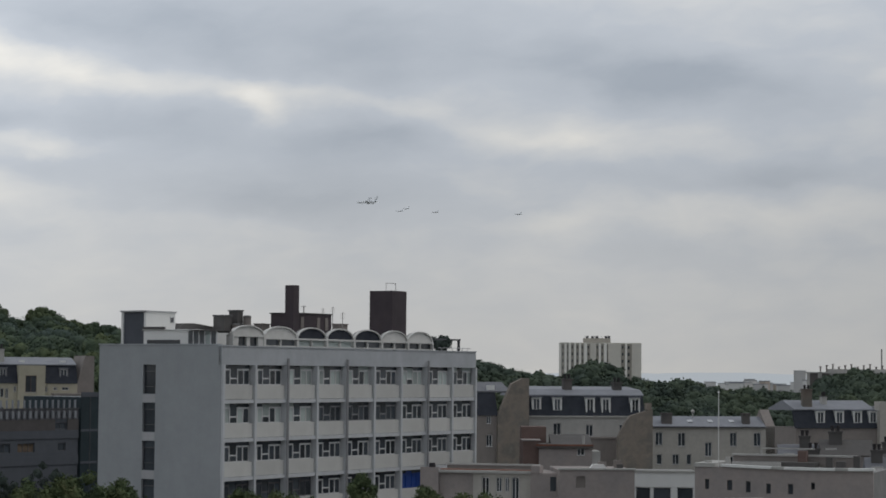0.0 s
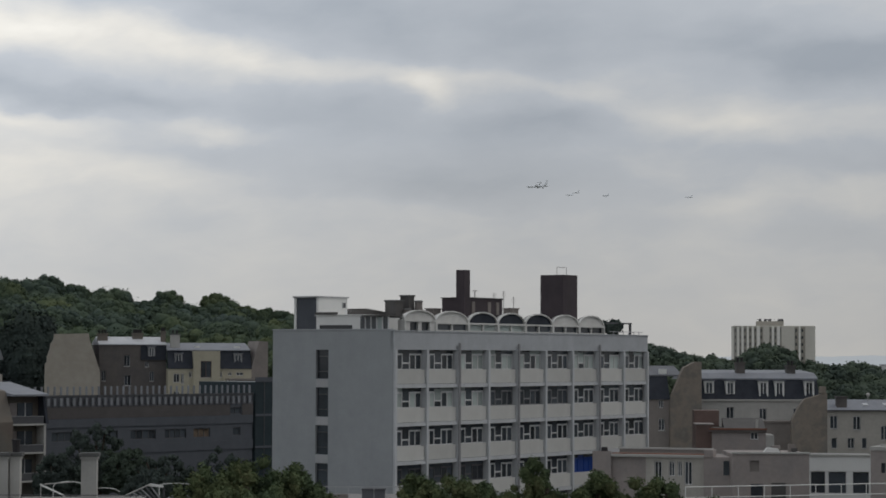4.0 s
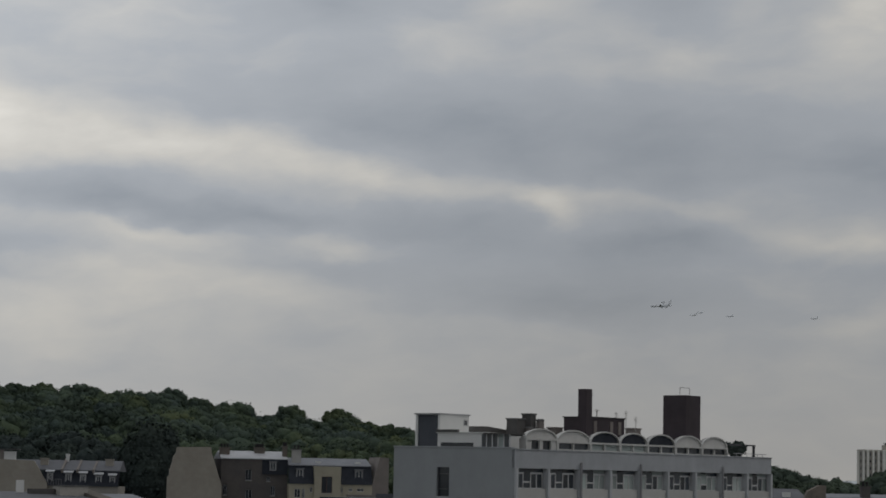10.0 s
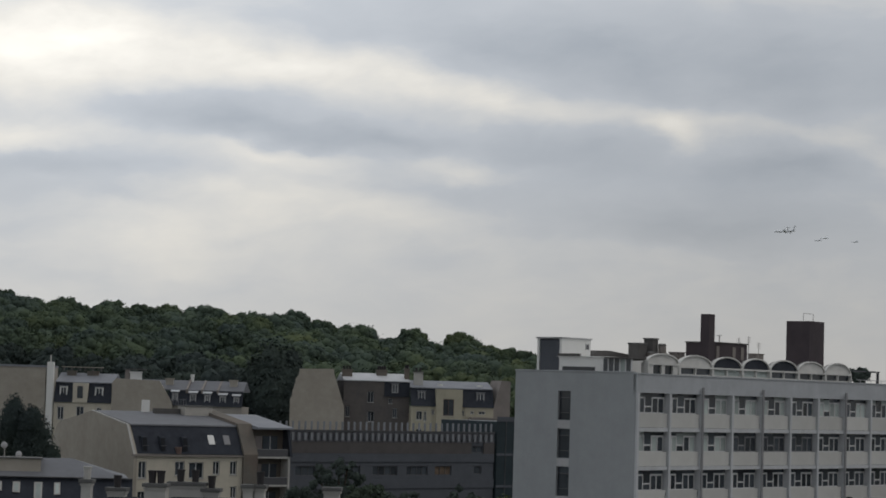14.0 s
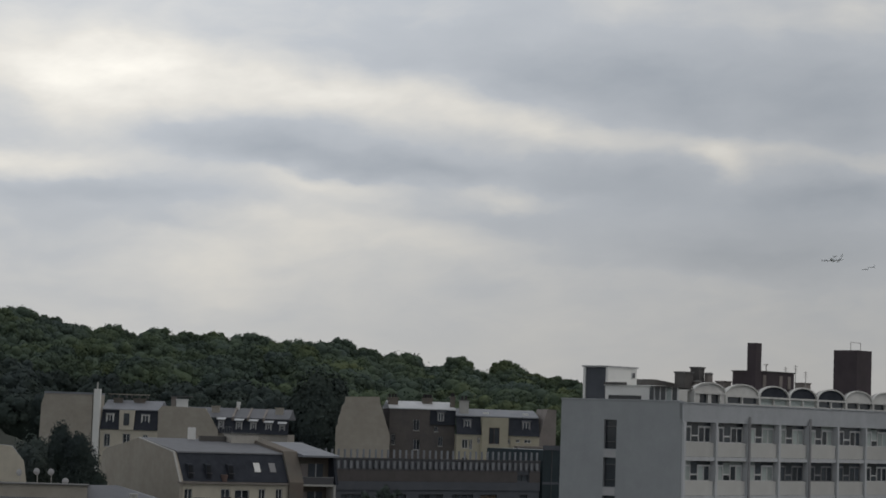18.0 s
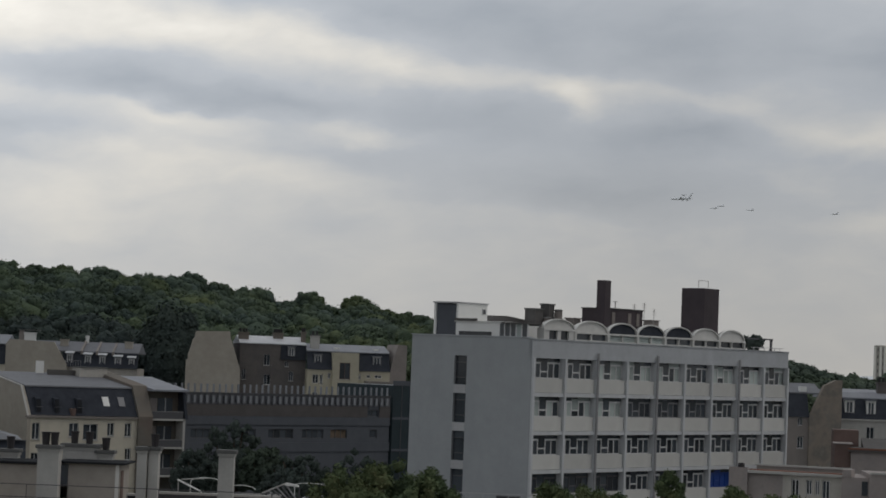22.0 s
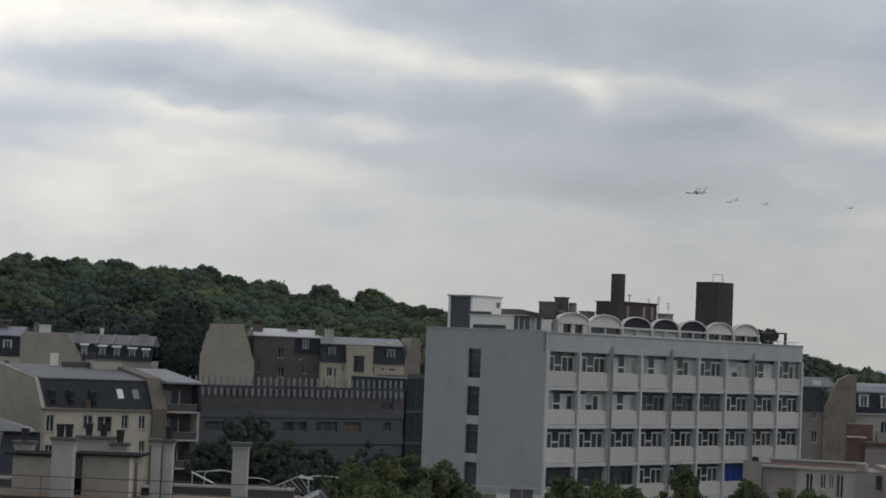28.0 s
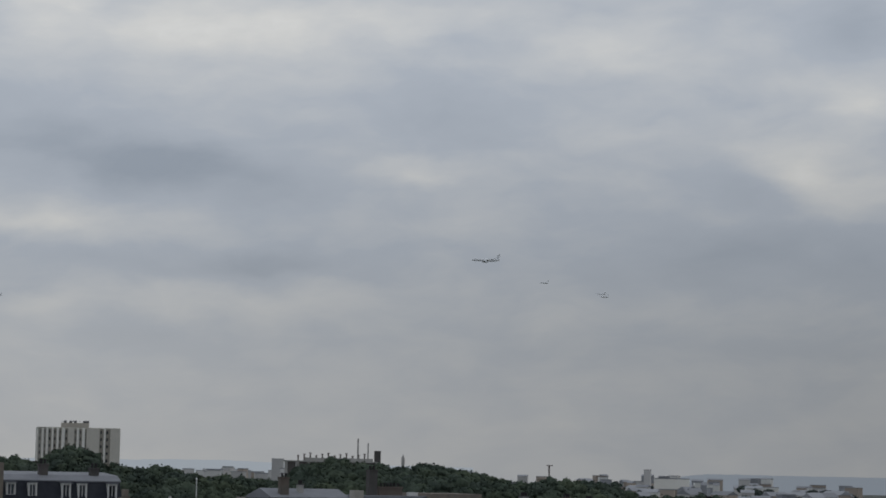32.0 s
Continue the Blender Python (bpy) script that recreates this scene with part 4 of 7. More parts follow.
# set-back wing with balconies
wing = thing("balcony_wing", -72.77 + 14.5 * math.cos(radians(42)), 228.70 + 14.5 * math.sin(radians(42)), 0, 42, "ochre wing with stacked balconies under a zinc roof", "house")
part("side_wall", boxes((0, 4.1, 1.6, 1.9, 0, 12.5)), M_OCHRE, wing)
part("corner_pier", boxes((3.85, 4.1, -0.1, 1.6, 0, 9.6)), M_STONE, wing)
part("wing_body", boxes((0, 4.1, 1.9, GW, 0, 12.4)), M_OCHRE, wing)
part("zinc_roof", prism(bmesh.new(), [(-0.2, 12.55), (-0.2, 12.75), (9.0, 14.0), (GW, 12.8), (GW, 12.5)], 0.0, 4.4), M_ZINC, wing)
part("roof_cheek", prism(bmesh.new(), [(-0.3, 9.6), (1.7, 9.6), (1.7, 12.6), (0.6, 12.6)], 4.0, 4.3), M_SLATE, wing)
for z in (3.3, 6.35, 9.4):
    bal = part("balcony", boxes((0, 3.85, -0.1, 1.6, z, z + 0.2)), M_STONE, wing)
    part("balustrade", boxes((0.02, 3.8, -0.08, -0.02, z + 0.2, z + 0.95)), M_DARK, bal)
    part("hand_rail", boxes((0.02, 3.8, -0.1, 0.0, z + 0.95, z + 1.02)), M_PIPE, bal)
    part("balcony_door", boxes((1.5, 3.3, 1.54, 1.6, z + 0.2, z + 2.4)), M_GLASS, wing)
    part("wind_screen", boxes((0.5, 1.4, 1.5, 1.6, z + 0.2, z + 2.4)), M_MAUVE, wing)
    part("door_post", boxes((2.35, 2.45, 1.5, 1.54, z + 0.2, z + 2.4)), M_FRAME, wing)
part("planter", boxes((1.9, 3.6, -0.05, 0.25, 9.6, 10.15)), M_STONE, wing)
part("planter", boxes((0.6, 1.0, -0.05, 0.25, 9.6, 10.1)), M_BRICK, wing)

# ---- long dark building with a screen of fins on its roof ----
M_TEAL = material("dark_teal_glazing", (0.032, 0.045, 0.052), 0.35, 0.3, 0.3, spec=0.15)
M_BAND = material("brown_grey_cladding", (0.088, 0.080, 0.080), 0.8, 0.2, 0.5, stain=0.06)
M_CURTAIN = material("ochre_curtain", (0.115, 0.085, 0.062), 0.8, 0.7, 1.4)
longb = thing("long_dark_building", -63.04, 254.30, 0, 53.3, "long dark grey clad building with pale fins along its roof", "building")
holes = [(30.4, 32.3, 9.75, 10.55), (24.2, 27.0, 7.0, 8.1), (30.9, 32.2, 7.1, 8.1), (14.0, 18.0, 7.0, 8.1), (8.0, 12.0, 7.0, 8.1), (2.0, 5.0, 7.0, 8.1), (19.5, 23.0, 7.0, 8.1)]
part("front_wall", wall_panel(bmesh.new(), -2, 34.3, 0, 11.0, holes, 0, 0.3), M_GREYWALL, longb)
part("wall_band", boxes((-2, 34.3, -0.12, 0, 5.4, 6.5)), M_GREYWALL, longb)
part("wall_band", boxes((-2, 34.3, -0.12, 0, 8.6, 9.6)), M_GREYWALL, longb)
part("upper_band", boxes((-2, 30.3, -0.1, 0, 9.62, 10.98), (32.4, 34.3, -0.1, 0, 9.62, 10.98)), M_BAND, longb, "brown-grey cladding band")
for h in holes:
    window(longb, *h, 0, leaves=max(1, round((h[1] - h[0]) / 1.0)), frame_mat=M_DARK, sill=False, pane=M_CURTAIN if 24 < h[0] < 25 else M_GLASS)
part("body", boxes((-2, 34.3, 0.3, 16, 0, 10.95)), M_ROOF, longb)
part("screen_rail", boxes((-2, 34.4, -0.05, 0.05, 12.1, 12.35)), M_DARK, longb)
part("screen_panel", boxes((-2, 34.4, 0.06, 0.1, 11.0, 12.1)), M_SCREEN, longb)
fin = part("fin", boxes((-0.18, 0.18, -0.3, -0.06, 11.15, 12.0)), M_FIN, longb)
fin_high = part("fin", boxes((-0.065, 0.065, -0.3, -0.06, 12.35, 13.35)), M_FIN, longb)
for i in range(38):
    x = -1.6 + i * 0.95
    if i == 0:
        fin.location = fin_high.location = (x, 0, 0)
    else:
        again(fin, longb, x)
        again(fin_high, longb, x)
glz = part("glazed_corner", boxes((34.5, 40.5, -0.3, 10, 0, 13.7)), M_TEAL, longb, "dark teal glazed stair corner")
for x in (36.0, 37.5, 39.0):
    part("mullion", boxes((x, x + 0.08, -0.36, -0.3, 0, 13.7)), M_DARK, glz)
for z0, z1 in ((13.7, 14.3), (9.4, 9.7), (5.4, 5.7)):
    part("glazing_band", boxes((34.45, 40.6, -0.38, -0.3, z0, z1)), M_GREYWALL, glz)

# hoop shelters and a striped awning in the courtyard
def hoop_row(x, y, yaw, n, span, rise, z):
    t = thing("hoop_shelter", x, y, 0, yaw, "white tubular hoops of an open courtyard shelter", "shelter", "courtyard hoops")
    for i in range(n):
        bm = bmesh.new()
        pts = [(span * (0.5 - 0.5 * math.cos(math.pi * k / 8)) + i * span, 0, z + rise * math.sin(math.pi * k / 8)) for k in range(9)]
        for p, r in zip(pts, pts[1:]):
            rod(bm, p, r, 0.024)
        part("hoop", bm, M_WHITE, t)
        part("post", rod(bmesh.new(), (i * span, 0, 0), (i * span, 0, z), 0.025), M_WHITE, t)
    return t


hoop_row(-32.75, 136.1, 5, 1, 1.9, 0.3, 9.0)
hoop_row(-30.7, 136.6, 5, 1, 1.9, 0.25, 8.65)
hoop_row(-26.5, 137.5, 5, 1, 2.0, 0.14, 9.02)
frame_house = thing("glasshouse_frame", -33.4, 135.4, 0, 5, "white tubular frame of a low courtyard glasshouse", "shelter")
bm = rod(bmesh.new(), (0, 0, 9.15), (1.5, 0, 8.45), 0.06)
part("rafter", bm, M_WHITE, frame_house)
part("ridge_tube", rod(bmesh.new(), (0.2, 0.3, 9.15), (1.9, 0.3, 9.3), 0.04), M_STONE, frame_house)
for x, z in ((0.05, 9.15), (1.5, 8.45)):
    part("post", rod(bmesh.new(), (x, 0, 0), (x, 0, z), 0.035), M_STONE, frame_house)
part("side_rail", rod(bmesh.new(), (1.5, 0, 8.5), (6.4, 0.4, 8.42), 0.04), M_STONE, frame_house)
stripe = thing("slatted_awning", -23.95, 115.3, 0, 8, "dark slatted awning frame with a white ridge", "awning")
part("top_bar", rod(bmesh.new(), (-0.1, 0.8, 9.72), (1.15, 0.8, 10.3), 0.045), M_STONE, stripe)
part("ridge", prism(bmesh.new(), [(1.1, 10.22), (1.9, 10.14), (1.85, 10.24), (1.2, 10.36)], 0.7, 0.95, "y"), M_WHITE, stripe)
for i in range(6):
    x, z = 0.06 + 0.22 * i, 9.78 + 0.1 * i
    part("slat", rod(bmesh.new(), (x, 0.8, z), (x + 0.62, 0.6, 9.5), 0.05, 4), M_PIPE if i % 2 else M_DARK, stripe)
part("front_bar", boxes((0.5, 2.1, 0.5, 0.6, 9.4, 9.48)), M_DARK, stripe)
for x, z in ((0.0, 9.7), (1.9, 10.14)):
    part("post", boxes((x - 0.04, x + 0.04, 0.8, 0.9, 0, z)), M_DARK, stripe)

# ---- houses on the far side of the courtyard ----
FM = (-83.33, 339.93, 19.4)
gable = thing("gable_house", FM[0], FM[1], 0, FM[2], "tall bare gable end of an old house", "house")
part("gable_wall", prism(bmesh.new(), [(0, 0), (0.0, 15.6), (0.28, 15.9), (0.3, 16.7), (0.75, 18.0), (0.8, 18.7), (1.25, 19.3), (1.35, 20.2), (6.6, 20.35), (6.75, 19.4), (7.4, 17.5), (8.4, 14.5), (8.5, 0)], 0, 0.5, "y"), M_GABLE, gable)
part("house_body", prism(bmesh.new(), [(1.2, 0), (1.2, 15.0), (1.6, 18.0), (2.4, 19.8), (6.5, 20.0), (8.2, 14.3), (8.3, 0)], 0.5, 10, "y"), M_SLATE, gable)
brown = thing("brown_house", FM[0], FM[1], 0, FM[2], "brown fronted house under a zinc roof", "house")
holes = [(12.3, 13.25, 15.3, 17.0), (12.4, 13.4, 12.3, 13.9), (8.9, 9.5, 13.0, 14.6), (16.3, 17.0, 13.0, 14.5), (15.6, 16.2, 15.2, 16.0)]
part("front_wall", wall_panel(bmesh.new(), 8.5, 18.9, 0, 18.6, holes, 2, 0.4), M_BROWN, brown)
for h in holes:
    window(brown, *h, 2, frame_mat=M_PILASTER, bar=0.06)
part("slate_face", prism(bmesh.new(), [(1.75, 16.3), (1.99, 16.3), (2.4, 18.75), (1.99, 18.75)], 14.9, 18.9), M_SLATE, brown)
part("zinc_roof", prism(bmesh.new(), [(1.8, 18.6), (1.8, 18.75), (6.0, 19.9), (11, 18.8), (11, 18.6)], 8.4, 18.9), M_ZINCPALE, brown)
part("house_body", boxes((8.5, 18.9, 2.4, 11, 0, 18.6)), M_BROWN, brown)
dormer(brown, 16.0, 17.1, 16.9, 18.3, 1.6, mat=M_PIPE)
chimney(brown, 9.2, 4.0, 19.0, 20.2, 1.6, 0.7, M_OCHRE, 3)
chimney(brown, 14.8, 5.0, 19.2, 20.3, 1.6, 0.7, M_OCHRE, 4)
chimney(brown, 18.6, 3.5, 18.8, 20.6, 0.7, 0.8, M_OCHRE, 2)
yel = thing("yellow_house", FM[0], FM[1], 0, FM[2], "pale yellow house with slate mansard and central bay", "house")
holes = [(19.75, 20.7, 12.8, 14.2), (20.9, 21.4, 12.6, 14.2), (22.15, 22.6, 13.6, 14.5), (27.0, 27.4, 13.6, 14.5), (28.3, 28.9, 13.9, 14.4), (29.6, 30.7, 13.9, 14.4), (19.8, 20.7, 9.6, 11.4), (28.4, 29.4, 9.6, 11.4)]
part("front_wall", wall_panel(bmesh.new(), 18.9, 32.0, 0, 14.95, holes, 0, 0.4), M_YELLOW, yel)
for h in holes:
    window(yel, *h, 0, sill=False)
part("bay", wall_panel(bmesh.new(), 22.8, 26.95, 0, 17.7, [(23.9, 25.6, 13.6, 16.15), (24.0, 25.65, 10.6, 12.65)], -0.5, 0.5), M_YELLOW, yel, "projecting yellow bay")
window(yel, 23.9, 25.6, 13.6, 16.15, -0.5, frame_mat=M_BRICK)
window(yel, 24.0, 25.65, 10.6, 12.65, -0.5)
part("bay_side", boxes((22.8, 26.95, 0.0, 2.4, 14.95, 17.7)), M_YELLOW, yel)
part("mansard_slope", prism(bmesh.new(), [(-0.15, 14.95), (0.3, 14.95), (1.9, 17.75), (1.2, 17.75)], 18.9, 22.8), M_SLATE, yel)
part("mansard_slope", prism(bmesh.new(), [(-0.15, 14.95), (0.3, 14.95), (1.9, 17.75), (1.2, 17.75)], 26.95, 32.0), M_SLATE, yel)
part("zinc_roof", prism(bmesh.new(), [(0.9, 17.75), (0.9, 17.9), (5.5, 19.0), (10, 17.9), (10, 17.7)], 18.9, 32.0), M_ZINC, yel)
part("house_body", boxes((18.9, 32.0, 0.4, 10, 0, 14.9)), M_YELLOW, yel)
dormer(yel, 20.0, 21.2, 15.4, 17.3, 0.35, mat=M_PIPE)
dormer(yel, 29.3, 30.6, 15.4, 17.3, 0.35, mat=M_PIPE)
chimney(yel, 20.3, 2.5, 17.9, 20.2, 1.4, 0.7, M_STONE, 2)
for x in (23.4, 29.7):
    part("roof_light", boxes((x, x + 0.8, 2.2, 3.0, 18.2, 18.5)), M_WHITE, yel)
part("end_gable", prism(bmesh.new(), [(32.0, 0), (34.6, 0), (34.6, 19.2), (33.2, 19.3), (32.0, 14.9)], 0.0, 9, "y"), M_TAUPE, yel)
for x0, x1, z in ((28.0, 36.5, 13.2),):
    part("low_roof", boxes((x0, x1, -3.0, -0.3, 0, z), (x0 - 0.1, x1, -3.1, -0.3, z, z + 0.25)), M_TAUPE, yel)

FL = (-112.71, 341.90, 8.0)
row = thing("old_terrace", FL[0], FL[1], 0, FL[2], "old terrace with slate mansard and dormers", "house")
part("gable_wall", prism(bmesh.new(), [(0, 0), (0, 17.2), (0.6, 17.9), (7.5, 17.7), (9.6, 14.2), (9.6, 0)], -0.4, 0.1, "y"), M_GABLE, row)
part("house_body", boxes((0.1, 20.6, 0.1, 9, 0, 13.9)), M_BEIGE, row)
part("mansard_slope", prism(bmesh.new(), [(-0.2, 13.9), (0.4, 13.9), (1.6, 16.3), (0.9, 16.3)], 8.8, 20.6), M_SLATE, row)
part("zinc_roof", prism(bmesh.new(), [(0.7, 16.25), (0.7, 16.4), (5.0, 17.9), (9.4, 16.4), (9.4, 16.2)], 0.2, 20.7), M_ZINCDARK, row)
for x, w, zt in ((9.5, 0.9, 15.9), (12.3, 1.0, 15.8), (14.6, 0.95, 15.75), (17.0, 1.0, 15.6), (19.2, 0.9, 15.5)):
    shed = dormer(row, x, x + w, 14.2, zt, 0.1, mat=M_PILASTER)
    part("shed_roof", prism(bmesh.new(), [(-0.2, zt + 0.12), (-0.2, zt + 0.2), (1.7, zt + 0.75), (1.7, zt + 0.6)], x - 0.25, x + w + 0.25), M_ZINCPALE, shed)
# party walls step up through the zinc
for x, top in ((11.6, 17.2), (14.0, 17.0), (16.5, 16.9)):
    part("party_kerb", prism(bmesh.new(), [(0.3, 15.9), (0.3, 16.5), (4.8, top + 1.0), (4.8, top + 0.5)], x, x + 0.3), M_TAUPE, row)
terrace_rail = bmesh.new()
for k in range(7):
    rod(terrace_rail, (9.4 + 0.4 * k, -0.3, 13.9), (9.4 + 0.4 * k, -0.3, 14.9), 0.03)
rod(terrace_rail, (9.4, -0.3, 14.9), (11.8, -0.3, 14.9), 0.04)
part("terrace_rail", terrace_rail, M_PIPE, row)
for x in (8.6, 18.8):
    chimney(row, x, 3.0, 16.6, 18.0, 1.2, 0.7, M_GABLE, 0)
part("cowl", drum(bmesh.new(), 12.0, 4.5, 17.5, 18.9, 0.2, 0.35), M_WHITE, row)
row2 = thing("cream_terrace", FL[0], FL[1], 0, FL[2], "cream terrace house with slate mansard and bay", "house")
holes = [(-8.6, -7.6, 11.2, 13.2), (-5.6, -4.4, 11.4, 13.3), (-2.4, -1.6, 11.4, 13.2)]
part("front_wall", wall_panel(bmesh.new(), -9.2, 0, 0, 13.9, holes, 0, 0.4), M_CREAM, row2)
for h in holes:
    window(row2, *h, 0)
part("mansard_slope", prism(bmesh.new(), [(-0.2, 13.9), (0.3, 13.9), (1.8, 17.0), (1.1, 17.0)], -9.2, 0), M_SLATE, row2)
part("bay", boxes((-6.2, -3.9, -0.25, 1.4, 13.9, 17.0)), M_CREAM, row2)
part("bay_window", boxes((-5.5, -4.6, -0.29, -0.25, 14.6, 16.5)), M_GLASS, row2)
part("zinc_roof", prism(bmesh.new(), [(0.8, 17.0), (0.8, 17.15), (5.0, 18.6), (9.4, 17.1), (9.4, 16.9)], -9.2, 0), M_ZINC, row2)
part("house_body", boxes((-9.2, 0, 0.4, 9, 0, 13.9)), M_CREAM, row2)
dormer(row2, -8.4, -7.2, 14.4, 16.4, 0.3)
dormer(row2, -2.8, -1.5, 14.4, 16.4, 0.3)
chimney(row2, -7.3, 4.0, 17.6, 18.75, 1.4, 0.7, M_OCHRE, 0)
chimney(row2, -3.9, 4.2, 17.9, 18.75, 1.8, 0.7, M_OCHRE, 0)
stack = chimney(row2, 3.0, 4.0, 17.4, 18.9, 1.8, 0.7, M_WHITE, 0)
part("slab_cap", boxes((1.2, 4.6, 3.4, 4.6, 19.35, 19.5)), M_CAP, stack)
part("slab_foot", boxes((1.3, 2.0, 3.6, 4.4, 17.4, 19.35)), M_TAUPE, stack)
for x in (-7.3, -3.9):
    slab_stack = part("stack_slab", boxes((x - 1.6, x + 1.6, 3.5, 4.5, 19.45, 19.57)), M_GABLE, row2)
    for dx in (-1.3, 0.0, 1.3):
        part("slab_leg", boxes((x + dx - 0.12, x + dx + 0.12, 3.8, 4.2, 18.9, 19.45)), M_CAP, slab_stack)
row3 = thing("blank_house", FL[0], FL[1], 0, FL[2], "house with a blank rendered side and a tall white stack", "house")
part("gable_wall", prism(bmesh.new(), [(-19.2, 0), (-18.7, 17.7), (-18.2, 19.3), (-10.6, 19.5), (-10.4, 0)], -0.5, 9, "y"), M_GABLE, row3)
part("white_flue", boxes((-10.35, -9.35, -0.6, 0.4, 0, 20.2)), M_WHITE, row3)
part("stack_pot", drum(bmesh.new(), -9.9, -0.1, 20.2, 21.3, 0.14, 0.1), M_STONE, row3)
part("roof_edge", boxes((-18.3, -10.5, -0.6, 9, 19.3, 19.6)), M_ZINC, row3)
# half-hidden house at the left edge, with dishes on a flat roof before it
lefth = thing("corner_house", -222 * math.sin(radians(21.42)), 222 * math.cos(radians(21.42)), 0, 21.5, "pale cream rounded gable house among trees", "house")
part("gable_wall", prism(bmesh.new(), [(-9, 0), (-9, 12.2), (-4.0, 13.4), (-1.6, 13.2), (-0.4, 11.8), (0, 9.2), (0, 0)], 0, 0.4, "y"), M_CREAM, lefth)
part("roof", prism(bmesh.new(), [(-9, 0), (-9, 12.1), (-4.0, 13.3), (-1.6, 13.1), (-0.5, 11.7), (-0.1, 9.2), (-0.1, 0)], 0.4, 9, "y"), M_ZINCDARK, lefth)
flat = thing("flat_roof_annex", -206 * math.sin(radians(20.4)), 206 * math.cos(radians(20.4)), 0, 16, "low flat-roofed annex with satellite dishes", "building")
part("wall", boxes((-9, 1.4, 0, 7, 0, 9.8)), M_TAUPE, flat)
part("coping", boxes((-9.1, 1.5, -0.1, 7.1, 9.8, 9.95)), M_TAUPE, flat)
dish = thing("satellite_dish", -206 * math.sin(radians(20.4)) - 3.4, 206 * math.cos(radians(20.4)) + 1.0, 9.95, 0, "white satellite dish on a short mast", "dish", "roof dishes")
bm = bmesh.new()
rings_ = [[bm.verts.new((r * math.cos(k * math.pi / 6), 0.9 * (r * r) - 0.25, 1.1 + r * math.sin(k * math.pi / 6))) for k in range(12)] for r in (0.06, 0.18, 0.31)]
for p_, q_ in zip(rings_, rings_[1:]):
    for k in range(12):
        bm.faces.new((p_[k], p_[(k + 1) % 12], q_[(k + 1) % 12], q_[k]))
bm.faces.new(rings_[0])
part("reflector", bm, M_PILASTER, dish)
part("mast", rod(bmesh.new(), (0, 0.05, 0), (0, 0.05, 1.1), 0.04), M_STONE, dish)
part("feed_arm", rod(bmesh.new(), (0, -0.2, 0.75), (0, -0.62, 1.05), 0.025), M_STONE, dish)
for dx, dy, dz in ((-0.2, 0.5, 1.35), (1.1, 0.6, 1.35), (2.4, 0.8, 0.55)):
    copy_thing(dish, pose(dish.location.x + dx, dish.location.y + dy, 9.95 + dz - 1.2, 0, 0, 8 * dx))
dish.matrix_world = pose(dish.location.x - 1.8, dish.location.y + 0.4, 9.95, 0, 0, -12)
sl = thing("slate_roof_house", -52.5, 148.0, 0, 20, "low house with a slate mansard and roof windows", "house")
part("house_body", boxes((-14, 5.2, 0, 8, 0, 7.6)), M_CREAM, sl)
part("mansard_slope", prism(bmesh.new(), [(-0.2, 7.6), (0.4, 7.6), (2.0, 10.45), (1.4, 10.45)], -14, 5.2), M_SLATE, sl)
bm = bmesh.new()
vs = [bm.verts.new(c) for c in ((-14, 1.2, 10.5), (4.9, 1.2, 10.5), (1.0, 4.4, 11.7), (-14, 4.4, 11.5), (4.9, 8, 10.5), (-14, 8, 10.5))]
for f in ((0, 1, 2, 3), (1, 4, 2), (4, 5, 3, 2), (0, 3, 5), (0, 5, 4, 1)):
    bm.faces.new([vs[k] for k in f])
bmesh.ops.recalc_face_normals(bm, faces=bm.faces)
part("zinc_roof", bm, M_ZINCDARK, sl, "grey zinc hipped roof")
part("roof_lip", boxes((-14, 5.2, 1.1, 1.3, 10.42, 10.49)), M_DARK, sl)
for x, w, long in ((-4.1, 0.42, 0.6), (-2.95, 0.5, 0.7), (-1.5, 0.55, 1.1), (-0.15, 0.42, 0.8)):
    light = part("roof_window", prism(bmesh.new(), [(1.25 - 0.57 * long, 10.05 - long), (1.25, 10.05), (1.12, 10.12), (1.12 - 0.57 * long, 10.12 - long)], x, x + w), M_STONE, sl, "pale tilted roof window")
    part("pane", prism(bmesh.new(), [(1.1 - 0.57 * (long - 0.15), 10.0 - long + 0.15), (1.1, 10.0), (1.06, 10.03), (1.06 - 0.57 * (long - 0.15), 10.03 - long + 0.15)], x + 0.1, x + w - 0.1), M_BLIND, light)
part("lift_housing", boxes((-13.5, -1.1, 2.0, 4.2, 10.6, 11.66)), M_GABLE, sl, "low tan rendered housing on the roof")
part("housing_edge", boxes((-13.6, -1.0, 1.9, 4.3, 11.66, 11.74)), M_CAP, sl)

# ---- low roofs to the right of the school ----
low1 = thing("curved_front_block", 0.13, 195.0, 0, -13.1, "mauve-grey rendered low block with a curved roof edge", "building")
holes = [(5.35, 6.0, 6.4, 8.15), (6.6, 7.1, 6.9, 8.15), (7.35, 7.75, 6.9, 8.15), (7.95, 8.6, 6.2, 8.18)]
part("front_wall", wall_panel(bmesh.new(), 4.6, 9.7, 0, 8.5, holes, 0, 0.3), M_GREYCREAM, low1)
for h in holes:
    window(low1, *h, 0, sill=False)
part("return_wall", boxes((0, 4.6, 0.15, 0.5, 0, 8.6)), M_MAUVE, low1)
part("end_pier", boxes((0, 1.6, -0.25, 0.15, 0, 8.95)), M_MAUVE, low1)
part("roof", boxes((0, 9.7, 0.5, 9, 0, 8.5)), M_ROOF, low1)
part("coping", boxes((1.6, 9.9, -0.2, 0.35, 8.5, 8.72)), M_STONE, low1)
